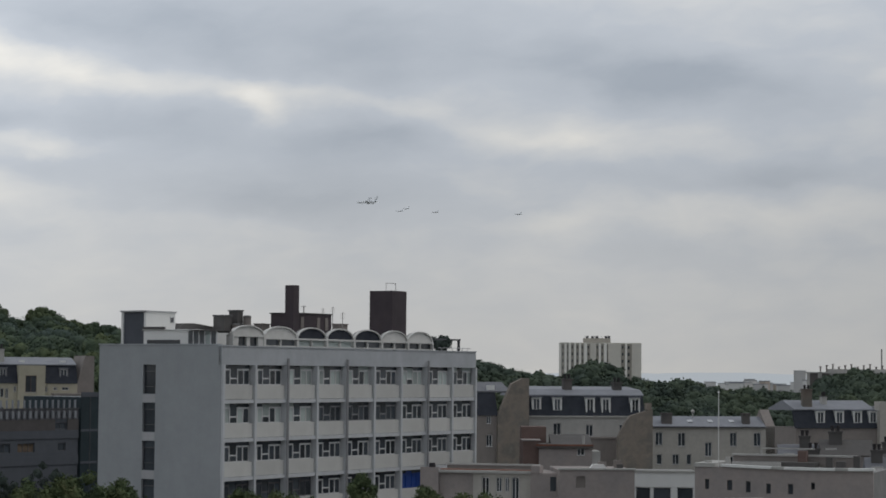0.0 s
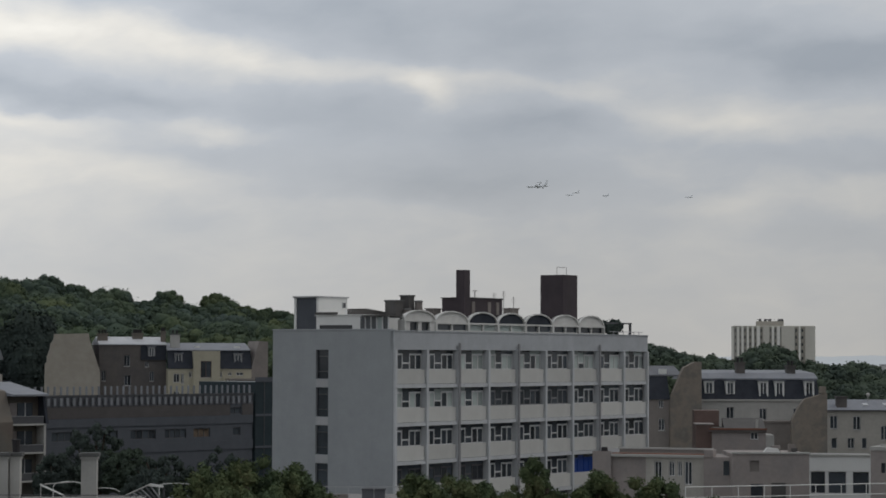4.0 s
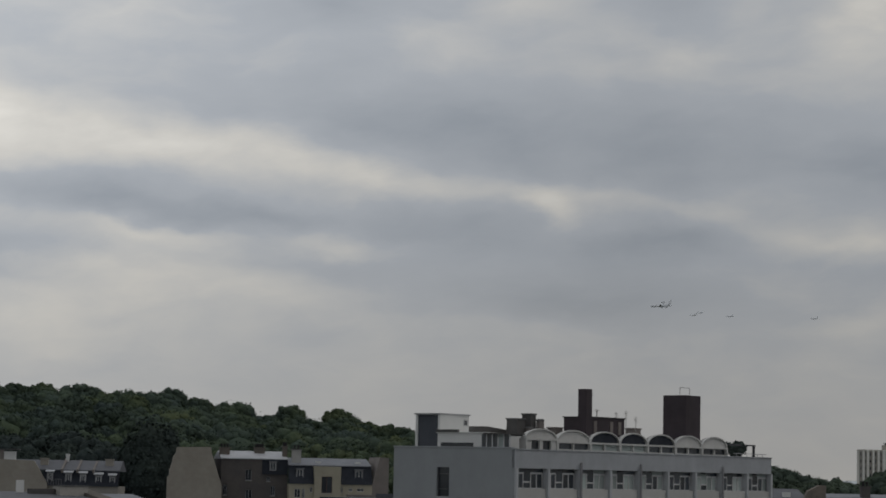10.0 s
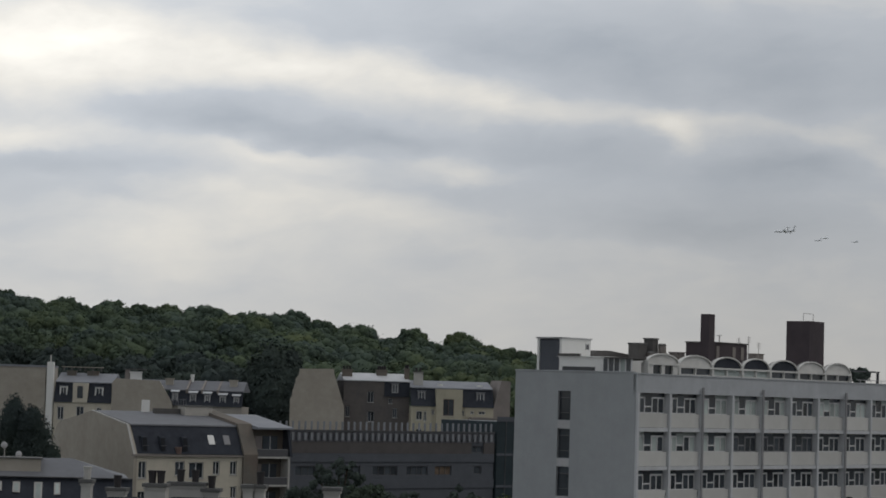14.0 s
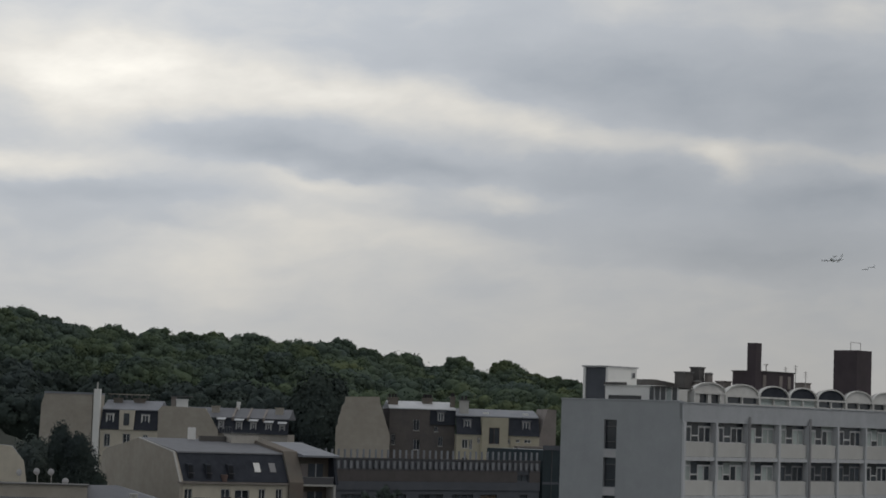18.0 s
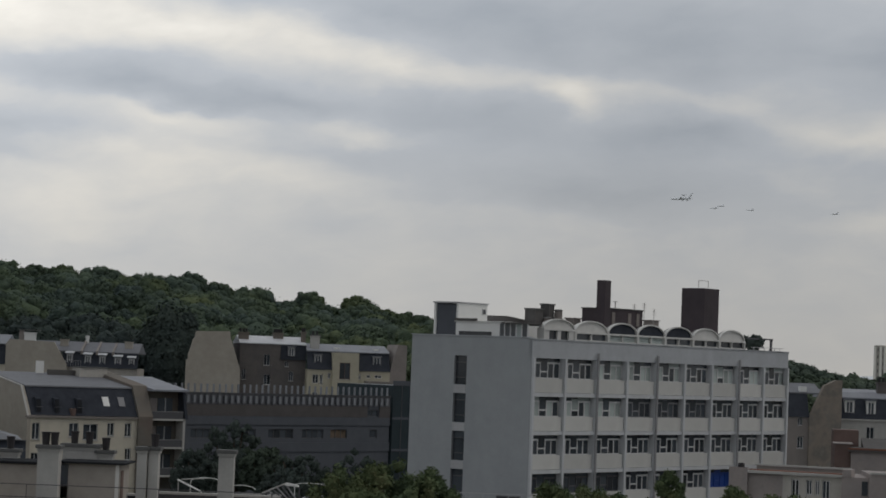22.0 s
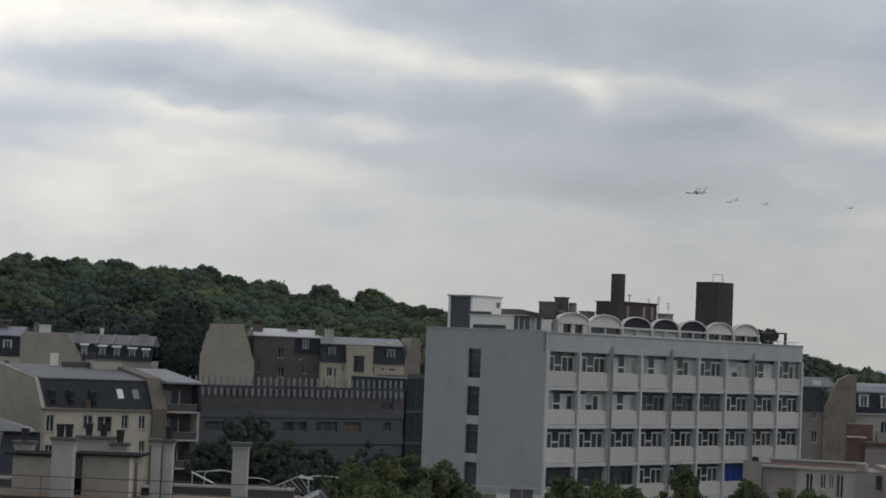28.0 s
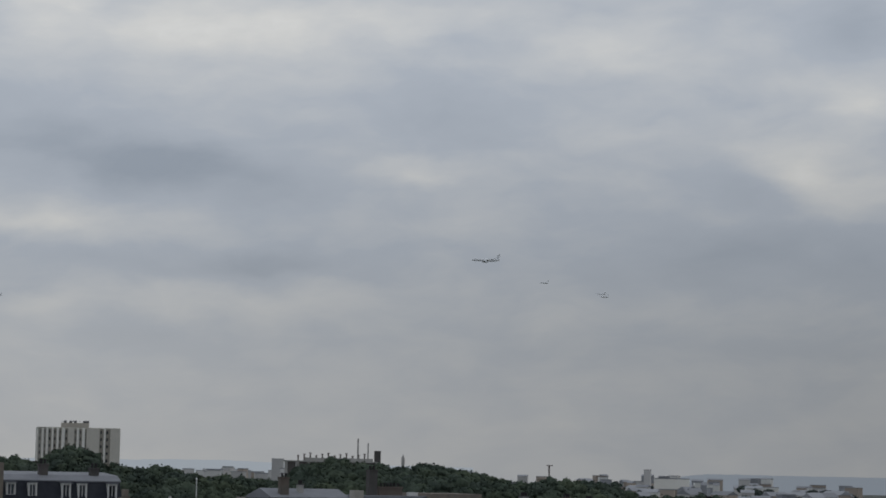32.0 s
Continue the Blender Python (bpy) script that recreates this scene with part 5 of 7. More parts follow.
part("tile_edge", boxes((1.6, 9.9, 0.36, 1.2, 8.56, 8.8)), M_TILE, low1, "faded red tiled roof edge")
part("upper_parapet", boxes((1.7, 9.8, 2.8, 3.0, 8.5, 9.05)), M_TAUPE, low1)
part("upper_coping", boxes((1.6, 9.9, 2.7, 3.1, 9.05, 9.2)), M_STONE, low1)
part("pier_cap", drum(bmesh.new(), 1.0, 0.0, 8.95, 9.3, 0.3, 0.26), M_POT, low1)
part("side_wing", boxes((9.7, 12.0, -0.6, 6, 0, 8.6), (9.75, 10.5, -0.7, 1, 8.6, 9.2)), M_MAUVE, low1)
part("wing_window", boxes((11.4, 11.9, -0.64, -0.6, 7.1, 8.3)), M_GLASS, low1)
low2 = thing("plain_low_block", 11.73, 189.64, 0, 2, "plain mauve-grey block with a pale coping", "building")
part("front_wall", wall_panel(bmesh.new(), 0, 6.35, 0, 9.0, [(1.4, 2.2, 7.5, 8.45)], 0, 0.3), M_MAUVE, low2)
window(low2, 1.4, 2.2, 7.5, 8.45, 0, pane=M_TAUPE, frame_mat=M_TAUPE, sill=False)
part("lower_window", boxes((1.5, 2.5, -0.03, 0, 5.4, 6.5)), M_GLASS, low2)
part("lower_door", boxes((3.2, 4.4, -0.03, 0, 4.4, 6.6)), M_SHAFT, low2)
part("body", boxes((0, 6.35, 0.3, 9, 0, 8.95)), M_MAUVE, low2)
part("coping", boxes((-0.1, 6.45, -0.12, 0.4, 9.0, 9.14)), M_STONE, low2)
part("white_curb", prism(bmesh.new(), [(2.6, 8.95), (4.2, 8.95), (3.9, 9.4), (3.0, 9.45)], 1.2, 2.0, "y"), M_WHITE, low2)
part("dark_hatch", boxes((5.0, 5.5, 1.0, 1.5, 8.95, 9.45)), M_SHAFT, low2)
part("roof_clutter", boxes((3.5, 4.2, 2, 2.6, 8.95, 9.6)), M_TAUPE, low2)
part("roof_clutter", boxes((5.0, 5.6, 3, 3.6, 8.95, 9.7)), M_TAUPE, low2)
rbox = thing("roof_house", 11.34, 214.7, 0, 0, "small rendered roof house beside a brick stack", "building")
part("wall", wall_panel(bmesh.new(), 0, 5.05, 0, 10.0, [(3.6, 4.35, 9.3, 10.0)], 0, 0.3), M_MAUVE, rbox)
window(rbox, 3.6, 4.35, 9.3, 10.0, 0, sill=False)
part("roof", boxes((-0.25, 5.1, -0.25, 5, 10.0, 10.35)), M_BROWN, rbox)
part("lean_roof", prism(bmesh.new(), [(1.0, 10.35), (5.0, 11.2), (5.0, 10.35)], 1.2, 5.1), M_SHAFT, rbox)
part("brick_wall", boxes((-1.5, -0.02, 0.4, 4, 0, 10.65)), M_BRICK, rbox)
part("brick_upper", boxes((-1.5, 0.9, 4.1, 8, 0, 11.9)), M_BRICK, rbox)
part("red_capping", boxes((-0.3, 5.15, -0.3, -0.25, 10.2, 10.36)), M_TILE, rbox)
part("wall_capping", boxes((-1.6, 0.2, 0.3, 4.1, 10.65, 10.75)), M_MAUVE, rbox)
part("pale_wing", boxes((5.05, 5.85, 0.2, 5, 0, 9.7)), M_STONE, rbox)
part("flue", boxes((4.15, 4.4, 0.6, 0.9, 10.35, 11.2)), M_STONE, rbox)
wh = thing("white_band_building", 19.42, 204.08, 0, -5, "white low building with wide dark windows", "building")
part("white_band", wall_panel(bmesh.new(), 0, 5.4, 0, 8.25, [(0.1, 1.45, 4.9, 6.9), (1.65, 3.3, 4.9, 6.9), (3.8, 5.3, 4.9, 6.9)], 0, 0.3), M_WHITE, wh)
for a, b in ((0.1, 1.45), (1.65, 3.3), (3.8, 5.3)):
    window(wh, a, b, 4.9, 6.9, 0, leaves=1, sill=False)
part("coping", boxes((-0.1, 5.5, -0.15, 0.4, 8.25, 8.42)), M_STONE, wh)
part("body", boxes((0, 5.4, 0.3, 8, 0, 8.2)), M_ROOF, wh)
g2 = thing("grey_roof_block", 21.78, 178.68, 0, -20, "grey rendered block with small windows and a pale roof edge", "building")
holes = [(0.82, 1.14, 8.05, 8.84), (2.59, 2.99, 8.0, 8.8), (4.07, 4.45, 7.86, 8.74), (5.7, 6.05, 7.8, 8.6), (9.2, 9.5, 8.2, 8.75), (7.4, 7.8, 7.8, 8.6)]
part("front_wall", wall_panel(bmesh.new(), 0, 14, 0, 9.8, holes, 0, 0.3), M_MAUVE, g2)
for h in holes:
    window(g2, *h, 0, leaves=1, sill=False, frame_mat=M_DARK, bar=0.04)
part("body", boxes((0, 14, 0.3, 9, 0, 9.6)), M_ROOF, g2)
for k in range(12):
    x0, x1 = 2.1 + k, 3.1 + k
    part("roof_edge", prism(bmesh.new(), [(x0, 9.86 - 0.045 * k + 0.003 * k * k), (x1, 9.86 - 0.045 * (k + 1) + 0.003 * (k + 1) ** 2), (x1, 10.06 - 0.045 * (k + 1) + 0.003 * (k + 1) ** 2), (x0, 10.06 - 0.045 * k + 0.003 * k * k)], -0.2, 0.45, "y"), M_WHITE if k % 5 < 4 else M_STONE, g2)
part("inner_kerb", boxes((2.6, 6.5, 1.6, 1.8, 9.6, 10.2)), M_STONE, g2)
part("dark_membrane", boxes((3.2, 9.2, 2.0, 3.8, 9.6, 10.2)), M_SHAFT, g2)
part("low_parapet", boxes((-0.05, 1.6, -0.1, 6, 9.8, 10.1)), M_STONE, g2)
part("back_parapet", boxes((2.2, 12, 4.0, 4.3, 9.6, 10.6)), M_TAUPE, g2)
part("back_coping", boxes((2.1, 12.1, 3.9, 4.4, 10.6, 10.75)), M_STONE, g2)
part("brick_stack", boxes((7.6, 8.3, 3.0, 3.7, 9.6, 11.1)), M_BRICK, g2)
part("roof_pipe", boxes((4.0, 8.4, 6.0, 6.1, 11.1, 11.2)), M_STONE, g2)
part("pipe_leg", boxes((4.0, 4.2, 6.0, 6.2, 9.6, 11.0)), M_STONE, g2)
for x, y, w, h in ((0.5, 1.2, 0.5, 0.5), (1.9, 2.4, 0.35, 0.75), (4.9, 5.0, 0.6, 0.6), (9.9, 2.6, 0.5, 0.9), (10.8, 2.0, 0.7, 0.6), (12.0, 3.0, 0.5, 1.0)):
    part("roof_box", boxes((x, x + w, y, y + w, 9.6, 9.75 + h)), M_SHAFT if x > 4 else M_STONE, g2)
mast = thing("flag_pole", 23.57, 178.1, 0, 0, "thin white pole on the roof", "pole")
part("pole", rod(bmesh.new(), (0, 0, 9.6), (0, 0, 15.66), 0.032, 8), M_WHITE, mast)
part("finial", drum(bmesh.new(), 0, 0, 15.66, 15.8, 0.1, 0.02), M_WHITE, mast)

# white guard rail on a low terrace wall before the blocks
rail = thing("terrace_railing", 6.22, 149.87, 0, 24.4, "thin white two-bar railing on a low terrace wall", "railing")
part("terrace_wall", boxes((-2.0, 19.6, 0, 0.25, 0, 7.1)), M_MAUVE, rail)
part("top_bar", rod(bmesh.new(), (0, 0.12, 8.46), (19.6, 0.12, 8.46), 0.035, 8), M_WHITE, rail)
part("middle_bar", rod(bmesh.new(), (0, 0.12, 7.76), (19.6, 0.12, 7.76), 0.03, 8), M_WHITE, rail)
for i in range(11):
    part("rail_post", rod(bmesh.new(), (1.96 * i, 0.12, 7.1), (1.96 * i, 0.12, 8.46), 0.03, 8), M_WHITE, rail)

# ---- mansard houses beyond the low roofs ----
m2 = thing("long_mansard_house", 12.96, 274.69, 0, 14.9, "rendered house with long slate mansard and white dormers", "house")
holes = [(3.45, 4.45, 9.6, 11.05), (7.65, 8.6, 9.45, 10.85), (0.7, 1.6, 9.6, 10.7), (12.0, 12.9, 9.6, 10.9)]
part("front_wall", wall_panel(bmesh.new(), 0, 15.3, 0, 11.85, holes, 0, 0.4), M_STONE, m2)
for h in holes:
    window(m2, *h, 0)
part("eaves_band", boxes((-0.1, 15.4, -0.2, 0.3, 11.75, 11.95)), M_STONE, m2)
part("mansard_slope", prism(bmesh.new(), [(-0.1, 11.95), (0.4, 11.95), (1.5, 14.35), (0.8, 14.35)], 0, 15.3), M_SLATE, m2)
part("zinc_roof", prism(bmesh.new(), [(0.7, 14.35), (0.7, 14.5), (2.0, 15.15), (7, 15.5), (11, 14.5), (11, 14.3)], 0, 15.4), M_ZINC, m2)
part("house_body", boxes((0, 15.3, 0.4, 11, 0, 11.85)), M_TAUPE, m2)
for a, b, z in ((0.75, 1.9, 12.7), (3.45, 4.55, 12.6), (7.65, 8.8, 12.1), (9.7, 10.85, 12.1), (13.5, 14.7, 12.4)):
    dormer(m2, a, b, z, 14.15, 0.05)
chimney(m2, 5.9, 2.2, 14.4, 16.3, 1.1, 0.7, M_BROWN, 2)
chimney(m2, 12.4, 2.2, 14.4, 15.9, 1.1, 0.7, M_SHAFT, 2)
part("lower_roof", boxes((6.5, 11.2, -2.6, -0.3, 0, 9.2), (6.4, 11.3, -2.7, -0.2, 9.2, 9.4)), M_TAUPE, m2)
lg = thing("ochre_gable_house", 12.96, 274.69, 0, 14.9, "house with a broad stained ochre gable wall", "house")
part("gable_wall", prism(bmesh.new(), [(-4.6, 0), (-4.6, 11.9), (-3.9, 13.6), (-2.9, 15.8), (-1.5, 16.5), (-0.7, 16.5), (-0.7, 0)], -3.2, -2.4, "y"), M_SAND, lg)
part("front_wall", wall_panel(bmesh.new(), -9.0, -4.6, 0, 12.0, [(-5.9, -5.3, 11.0, 11.95), (-5.9, -5.15, 8.3, 9.7)], -2.8, 0.4), M_TAUPE, lg)
window(lg, -5.9, -5.3, 11.0, 11.95, -2.8, sill=False)
window(lg, -5.9, -5.15, 8.3, 9.7, -2.8)
part("mansard_slope", prism(bmesh.new(), [(-2.95, 12.0), (-2.4, 12.0), (-1.0, 14.8), (-1.7, 14.8)], -9.0, -4.55), M_SLATE, lg)
part("zinc_roof", prism(bmesh.new(), [(-1.8, 14.75), (-1.8, 14.9), (2.0, 16.0), (5, 15.0), (5, 14.8)], -9.0, -2.6), M_ZINCDARK, lg)
part("house_body", boxes((-9.0, -4.6, -2.4, 5, 0, 12.0)), M_TAUPE, lg)
part("roof_light", boxes((-5.4, -4.5, -1.4, -1.0, 15.0, 15.6)), M_WHITE, lg)
sw = thing("sloping_party_wall", 12.96, 274.69, 0, 14.9, "stained ochre party wall with a sloping top", "wall")
part("wall", prism(bmesh.new(), [(9.6, 0), (9.6, 9.6), (10.45, 11.2), (11.2, 12.1), (13.75, 12.85), (14.0, 12.8), (14.0, 0)], -6.2, -5.6, "y"), M_SAND, sw)
part("stack", boxes((13.2, 13.8, -6.3, -5.5, 12.8, 13.6)), M_SAND, sw)
cr = thing("cream_house", 30.9, 303.43, 0, 9.2, "long cream house with a grey zinc roof", "house")
holes = [(0.79, 1.81, 7.6, 9.34), (3.92, 4.95, 7.46, 9.28), (7.71, 8.66, 6.1, 8.0), (11.18, 12.14, 7.48, 9.3), (14.52, 15.55, 7.49, 9.31), (0.95, 1.74, 5.0, 6.39), (3.15, 4.09, 5.0, 6.39), (5.11, 5.8, 5.0, 6.4), (11.2, 12.1, 4.2, 6.1), (14.5, 15.5, 4.2, 6.1)]
part("front_wall", wall_panel(bmesh.new(), 0, 17.5, 0, 9.95, holes, 0, 0.4), M_GREYCREAM, cr)
for h in holes:
    window(cr, *h, 0, leaves=2 if h[1] - h[0] > 0.9 else 1)
part("eaves", boxes((-0.1, 16.0, -0.35, 0.3, 9.95, 10.12)), M_DARK, cr)
part("zinc_roof", prism(bmesh.new(), [(-0.2, 10.12), (0.1, 10.12), (3.0, 11.3), (3.0, 11.45)], 0, 16.2), M_ZINC, cr)
part("house_body", boxes((0, 17.5, 0.4, 9, 0, 10.0)), M_CREAM, cr)
part("end_wall", prism(bmesh.new(), [(0, 0), (0, 10.2), (2.8, 12.4), (5.5, 10.4), (5.5, 0)], 16.2, 17.5), M_TAUPE, cr)
chimney(cr, 2.55, 0.9, 10.3, 11.75, 1.4, 0.7, M_BROWN, 0)
chimney(cr, 13.65, 0.9, 10.3, 11.75, 1.0, 0.7, M_BROWN, 0)
bm = bmesh.new()
bmesh.ops.create_icosphere(bm, subdivisions=2, radius=0.27, matrix=Matrix.Translation((6.7, 2.6, 12.1)))
rod(bm, (6.7, 2.6, 11.0), (6.7, 2.6, 12.0), 0.06)
part("vent_ball", bm, M_STONE, cr, smooth=True)
for x in (5.6, 8.4, 11.4):
    part("roof_light", prism(bmesh.new(), [(1.0, 10.62), (1.7, 10.9), (1.65, 11.0), (0.95, 10.72)], x, x + 0.7), M_ZINCPALE, cr)
bl = thing("blue_grey_shed", 49.5, 300.0, 0, 5, "blue-grey low building beside the cream house", "building")
part("wall", boxes((0, 6.5, 0, 6, 0, 7.8)), M_ZINCDARK, bl)
part("window", boxes((0.6, 2.6, -0.03, 0.0, 6.6, 7.3)), M_GLASS, bl)
m3 = thing("slate_terrace", 55.99, 325.21, 0, 16.7, "slate mansard terrace with white windows", "house")
part("front_wall", boxes((-2, 11, 0, 0.4, 0, 9.6)), M_TAUPE, m3)
part("mansard_slope", prism(bmesh.new(), [(-0.2, 9.5), (0.4, 9.5), (1.4, 12.15), (0.8, 12.15)], -2, 11), M_SLATE, m3)
part("zinc_roof", prism(bmesh.new(), [(0.6, 12.1), (0.6, 12.25), (4.5, 13.5), (9, 12.3), (9, 12.0)], -2, 11), M_ZINC, m3)
part("house_body", boxes((-2, 11, 0.4, 9, 0, 9.6)), M_TAUPE, m3)
for x in (1.35, 4.4, 7.3, 9.8):
    dormer(m3, x, x + 1.3, 10.3, 12.0, 0.0)
chimney(m3, 0.7, 2.0, 12.2, 15.0, 1.4, 0.8, M_OCHRE, 2)
chimney(m3, 3.9, 3.0, 12.8, 14.0, 0.8, 0.7, M_STONE, 2)
part("party_wall", boxes((11.05, 12.5, -0.8, 0.9, 0, 13.4)), M_GREYCREAM, m3)
m4 = thing("zinc_roof_terrace", 55.99, 325.21, 0, 16.7, "terrace with zinc roof, brick stack and dormers", "house")
part("front_wall", boxes((12.9, 24, 0, 0.4, 0, 11.2)), M_STONE, m4)
part("mansard_slope", prism(bmesh.new(), [(-0.1, 11.2), (0.4, 11.2), (1.2, 12.7), (0.6, 12.7)], 12.9, 24), M_ZINC, m4)
part("house_body", boxes((12.9, 24, 0.4, 9, 0, 12.6)), M_ZINC, m4)
for x in (14.0, 17.0, 20.2):
    window(m4, x, x + 1.3, 9.2, 10.9, -0.16, sill=False)
chimney(m4, 15.9, 3.0, 12.6, 16.3, 1.4, 1.0, M_SHAFT, 2)
chimney(m4, 19.5, 4.0, 12.6, 13.8, 4.0, 1.0, M_OCHRE, 6)
part("roof_light", boxes((21.5, 23.0, 1.4, 2.2, 12.6, 13.2)), M_WHITE, m4)
ow = thing("ochre_blank_house", 55.99, 325.21, 0, 16.7, "house with a blank ochre rendered gable", "house")
part("gable_wall", boxes((24.0, 33.2, -0.4, 8, 0, 13.1)), M_SAND, ow)
part("stacks", boxes((33.2, 36.0, 0.5, 7, 0, 12.0)), M_BEIGE, ow)
random.seed(5)
for i in range(7):
    x0 = 36 + i * 7.2
    h = 10.4 + random.uniform(-0.5, 0.6)
    t4 = thing("far_roof_house", 55.99 + x0 * math.cos(radians(10)), 329.0 + x0 * math.sin(radians(10)), 0, 10, "town house with slate mansard and grey zinc roof", "house", "far row of town houses")
    part("front_wall", boxes((0, 7.0, 0, 8, 0, h - 1.8)), random.choice([M_BEIGE, M_MAUVE, M_TAUPE, M_SAND]), t4)
    part("mansard_slope", prism(bmesh.new(), [(-0.1, h - 1.8), (8, h - 1.8), (7.4, h), (0.7, h)], 0, 7.0), M_SLATE, t4)
    part("zinc_roof", prism(bmesh.new(), [(0.6, h), (4, h + 0.9), (7.5, h)], 0, 7.0), M_ZINCDARK, t4)
    for k in range(2):
        dormer(t4, 1.2 + 3 * k, 2.3 + 3 * k, h - 1.5, h - 0.2, 0.0, mat=M_PILASTER)
    chimney(t4, random.uniform(1.5, 6), 3.0, h, h + random.uniform(1.3, 2.2), 1.3, 0.8, random.choice([M_OCHRE, M_TAUPE, M_STONE]), 3)

# ---- the tower block and far buildings ----
tw = thing("tower_block", 56.94, 928.26, 0, -5, "pale ribbed concrete tower block with a plant room on top", "building")
# faceted plan with deep window strips between pale ribs
part("core", boxes((1.0, 33.4, 0.8, 22, 0, 29.6)), M_TOWERSHADE, tw)
ribs = [(0, 1.2, 1.2), (2.3, 3.2, 0.6), (4.1, 5.0, 0.2), (6.3, 7.1, 0.0), (8.3, 9.2, 0.0), (10.3, 11.6, 0.0), (12.9, 15.4, 0.3), (16.4, 17.3, 0.0), (18.5, 19.7, -0.2), (20.3, 25.6, -0.2), (27.2, 28.0, -0.3), (29.9, 33.9, -0.6)]
for n, (a, b, y) in enumerate(ribs):
    part("rib", boxes((a, b, y, y + 2.2, 0, 29.9)), M_RIB if b - a < 1.5 else M_TOWER, tw)
for (p0, p1, _), (r0, r1, _) in zip(ribs, ribs[1:]):
    for k in range(10):
        z = 2.0 + 2.85 * k
        part("window", boxes((p1 + 0.3, (p1 + r0) / 2 + 0.1, 0.68, 0.8, z, z + 1.2)), M_GLASS, tw)
random.seed(3)
part("parapet", boxes((0.6, 33.6, 0.6, 22.2, 29.6, 30.1)), M_TOWER, tw)
part("plant_room", boxes((9.9, 21.2, 4, 16, 30.2, 32.0)), M_TOWERSHADE, tw)
for x in (11.0, 13.2, 15.0, 18.8, 20.0):
    part("roof_unit", boxes((x, x + 1.1, 5, 6.5, 32.0, 32.9)), M_DARK, tw)
part("aerials", boxes(*[(10.5 + i * 1.35, 10.8 + i * 1.35, 6, 6.4, 32.4, 32.7 + 0.5 * random.random()) for i in range(8)]), M_DARK, tw)
ht = thing("roofscape_building", 152.14, 887.05, 0, -10, "distant flat-roofed building with many stubby roof vents", "building")
part("wall", boxes((0.5, 36, 0, 20, 0, 18.2)), M_BROWN, ht)
for x0, x1, z0, z1 in ((0, 1.2, 13, 18.2), (4.3, 5.8, 13, 18.2), (9.0, 10.6, 14.5, 19.6)):
    part("pale_pier", boxes((x0, x1, -0.3, 1, z0, z1)), M_STONE, ht)
part("roof_slab", boxes((-0.6, 37, -0.6, 20.5, 18.2, 18.7)), M_STONE, ht)
part("upper_storey", boxes((8, 35, 1, 12, 18.7, 19.9)), M_STONE, ht)
for i in range(12):
    part("roof_vent", boxes((5 + i * 2.4, 5.6 + i * 2.4, 2, 2.6, 18.7, 20.6 + 0.5 * (i % 3)), (4.8 + i * 2.4, 5.8 + i * 2.4, 1.8, 2.8, 20.6 + 0.5 * (i % 3), 20.9 + 0.5 * (i % 3))), M_TAUPE, ht)
part("dark_stack", boxes((35.6, 38.1, 1, 4, 0, 23.1)), M_SHAFT, ht)
part("mast", boxes((28.7, 29.3, 2, 2.5, 18.7, 27.8)), M_STONE, ht)
part("mast", boxes((32.8, 33.3, 2, 2.5, 18.7, 26.1)), M_STONE, ht)

# cluttered dark roofs below the slate terrace
random.seed(21)
for n, (x, y, w, h) in enumerate(((37.0, 232.0, 4.2, 9.6), (41.0, 230.0, 5.0, 10.2), (45.6, 228.5, 4.4, 9.4), (36.0, 222.0, 6.0, 8.4), (43.5, 219.0, 6.5, 8.8))):
    t5 = thing("dark_roof_house", x, y, 0, -8, "low house with a dark tiled roof and brick stack", "house", "low roofs")
    part("wall", boxes((0, w, 0, 6, 0, h - 1.2)), random.choice([M_TAUPE, M_MAUVE, M_GREYCREAM]), t5)
    part("roof", prism(bmesh.new(), [(-0.3, h - 1.2), (6.3, h - 1.2), (3.0, h + 0.3)], -0.2, w + 0.2), random.choice([M_SLATE, M_ZINCDARK, M_SHAFT]), t5)
    chimney(t5, random.uniform(0.8, w - 0.8), 2.2, h - 0.6, h + random.uniform(0.7, 1.3), random.uniform(0.7, 1.5), 0.7, random.choice([M_SHAFT, M_SHAFT, M_TAUPE]), 2)
    part("roof_flashing", boxes((0.4, 1.5, 0.8, 1.4, h - 0.9, h - 0.55)), M_STONE, t5)

# ---- trees ----


BALL = bmesh.new()
bmesh.ops.create_icosphere(BALL, subdivisions=2, radius=1.0)
BALL.verts.ensure_lookup_table()
BALL_V = np.array([v.co[:] for v in BALL.verts])
BALL_F = np.array([[v.index for v in f.verts] for f in BALL.faces])
BALL.free()


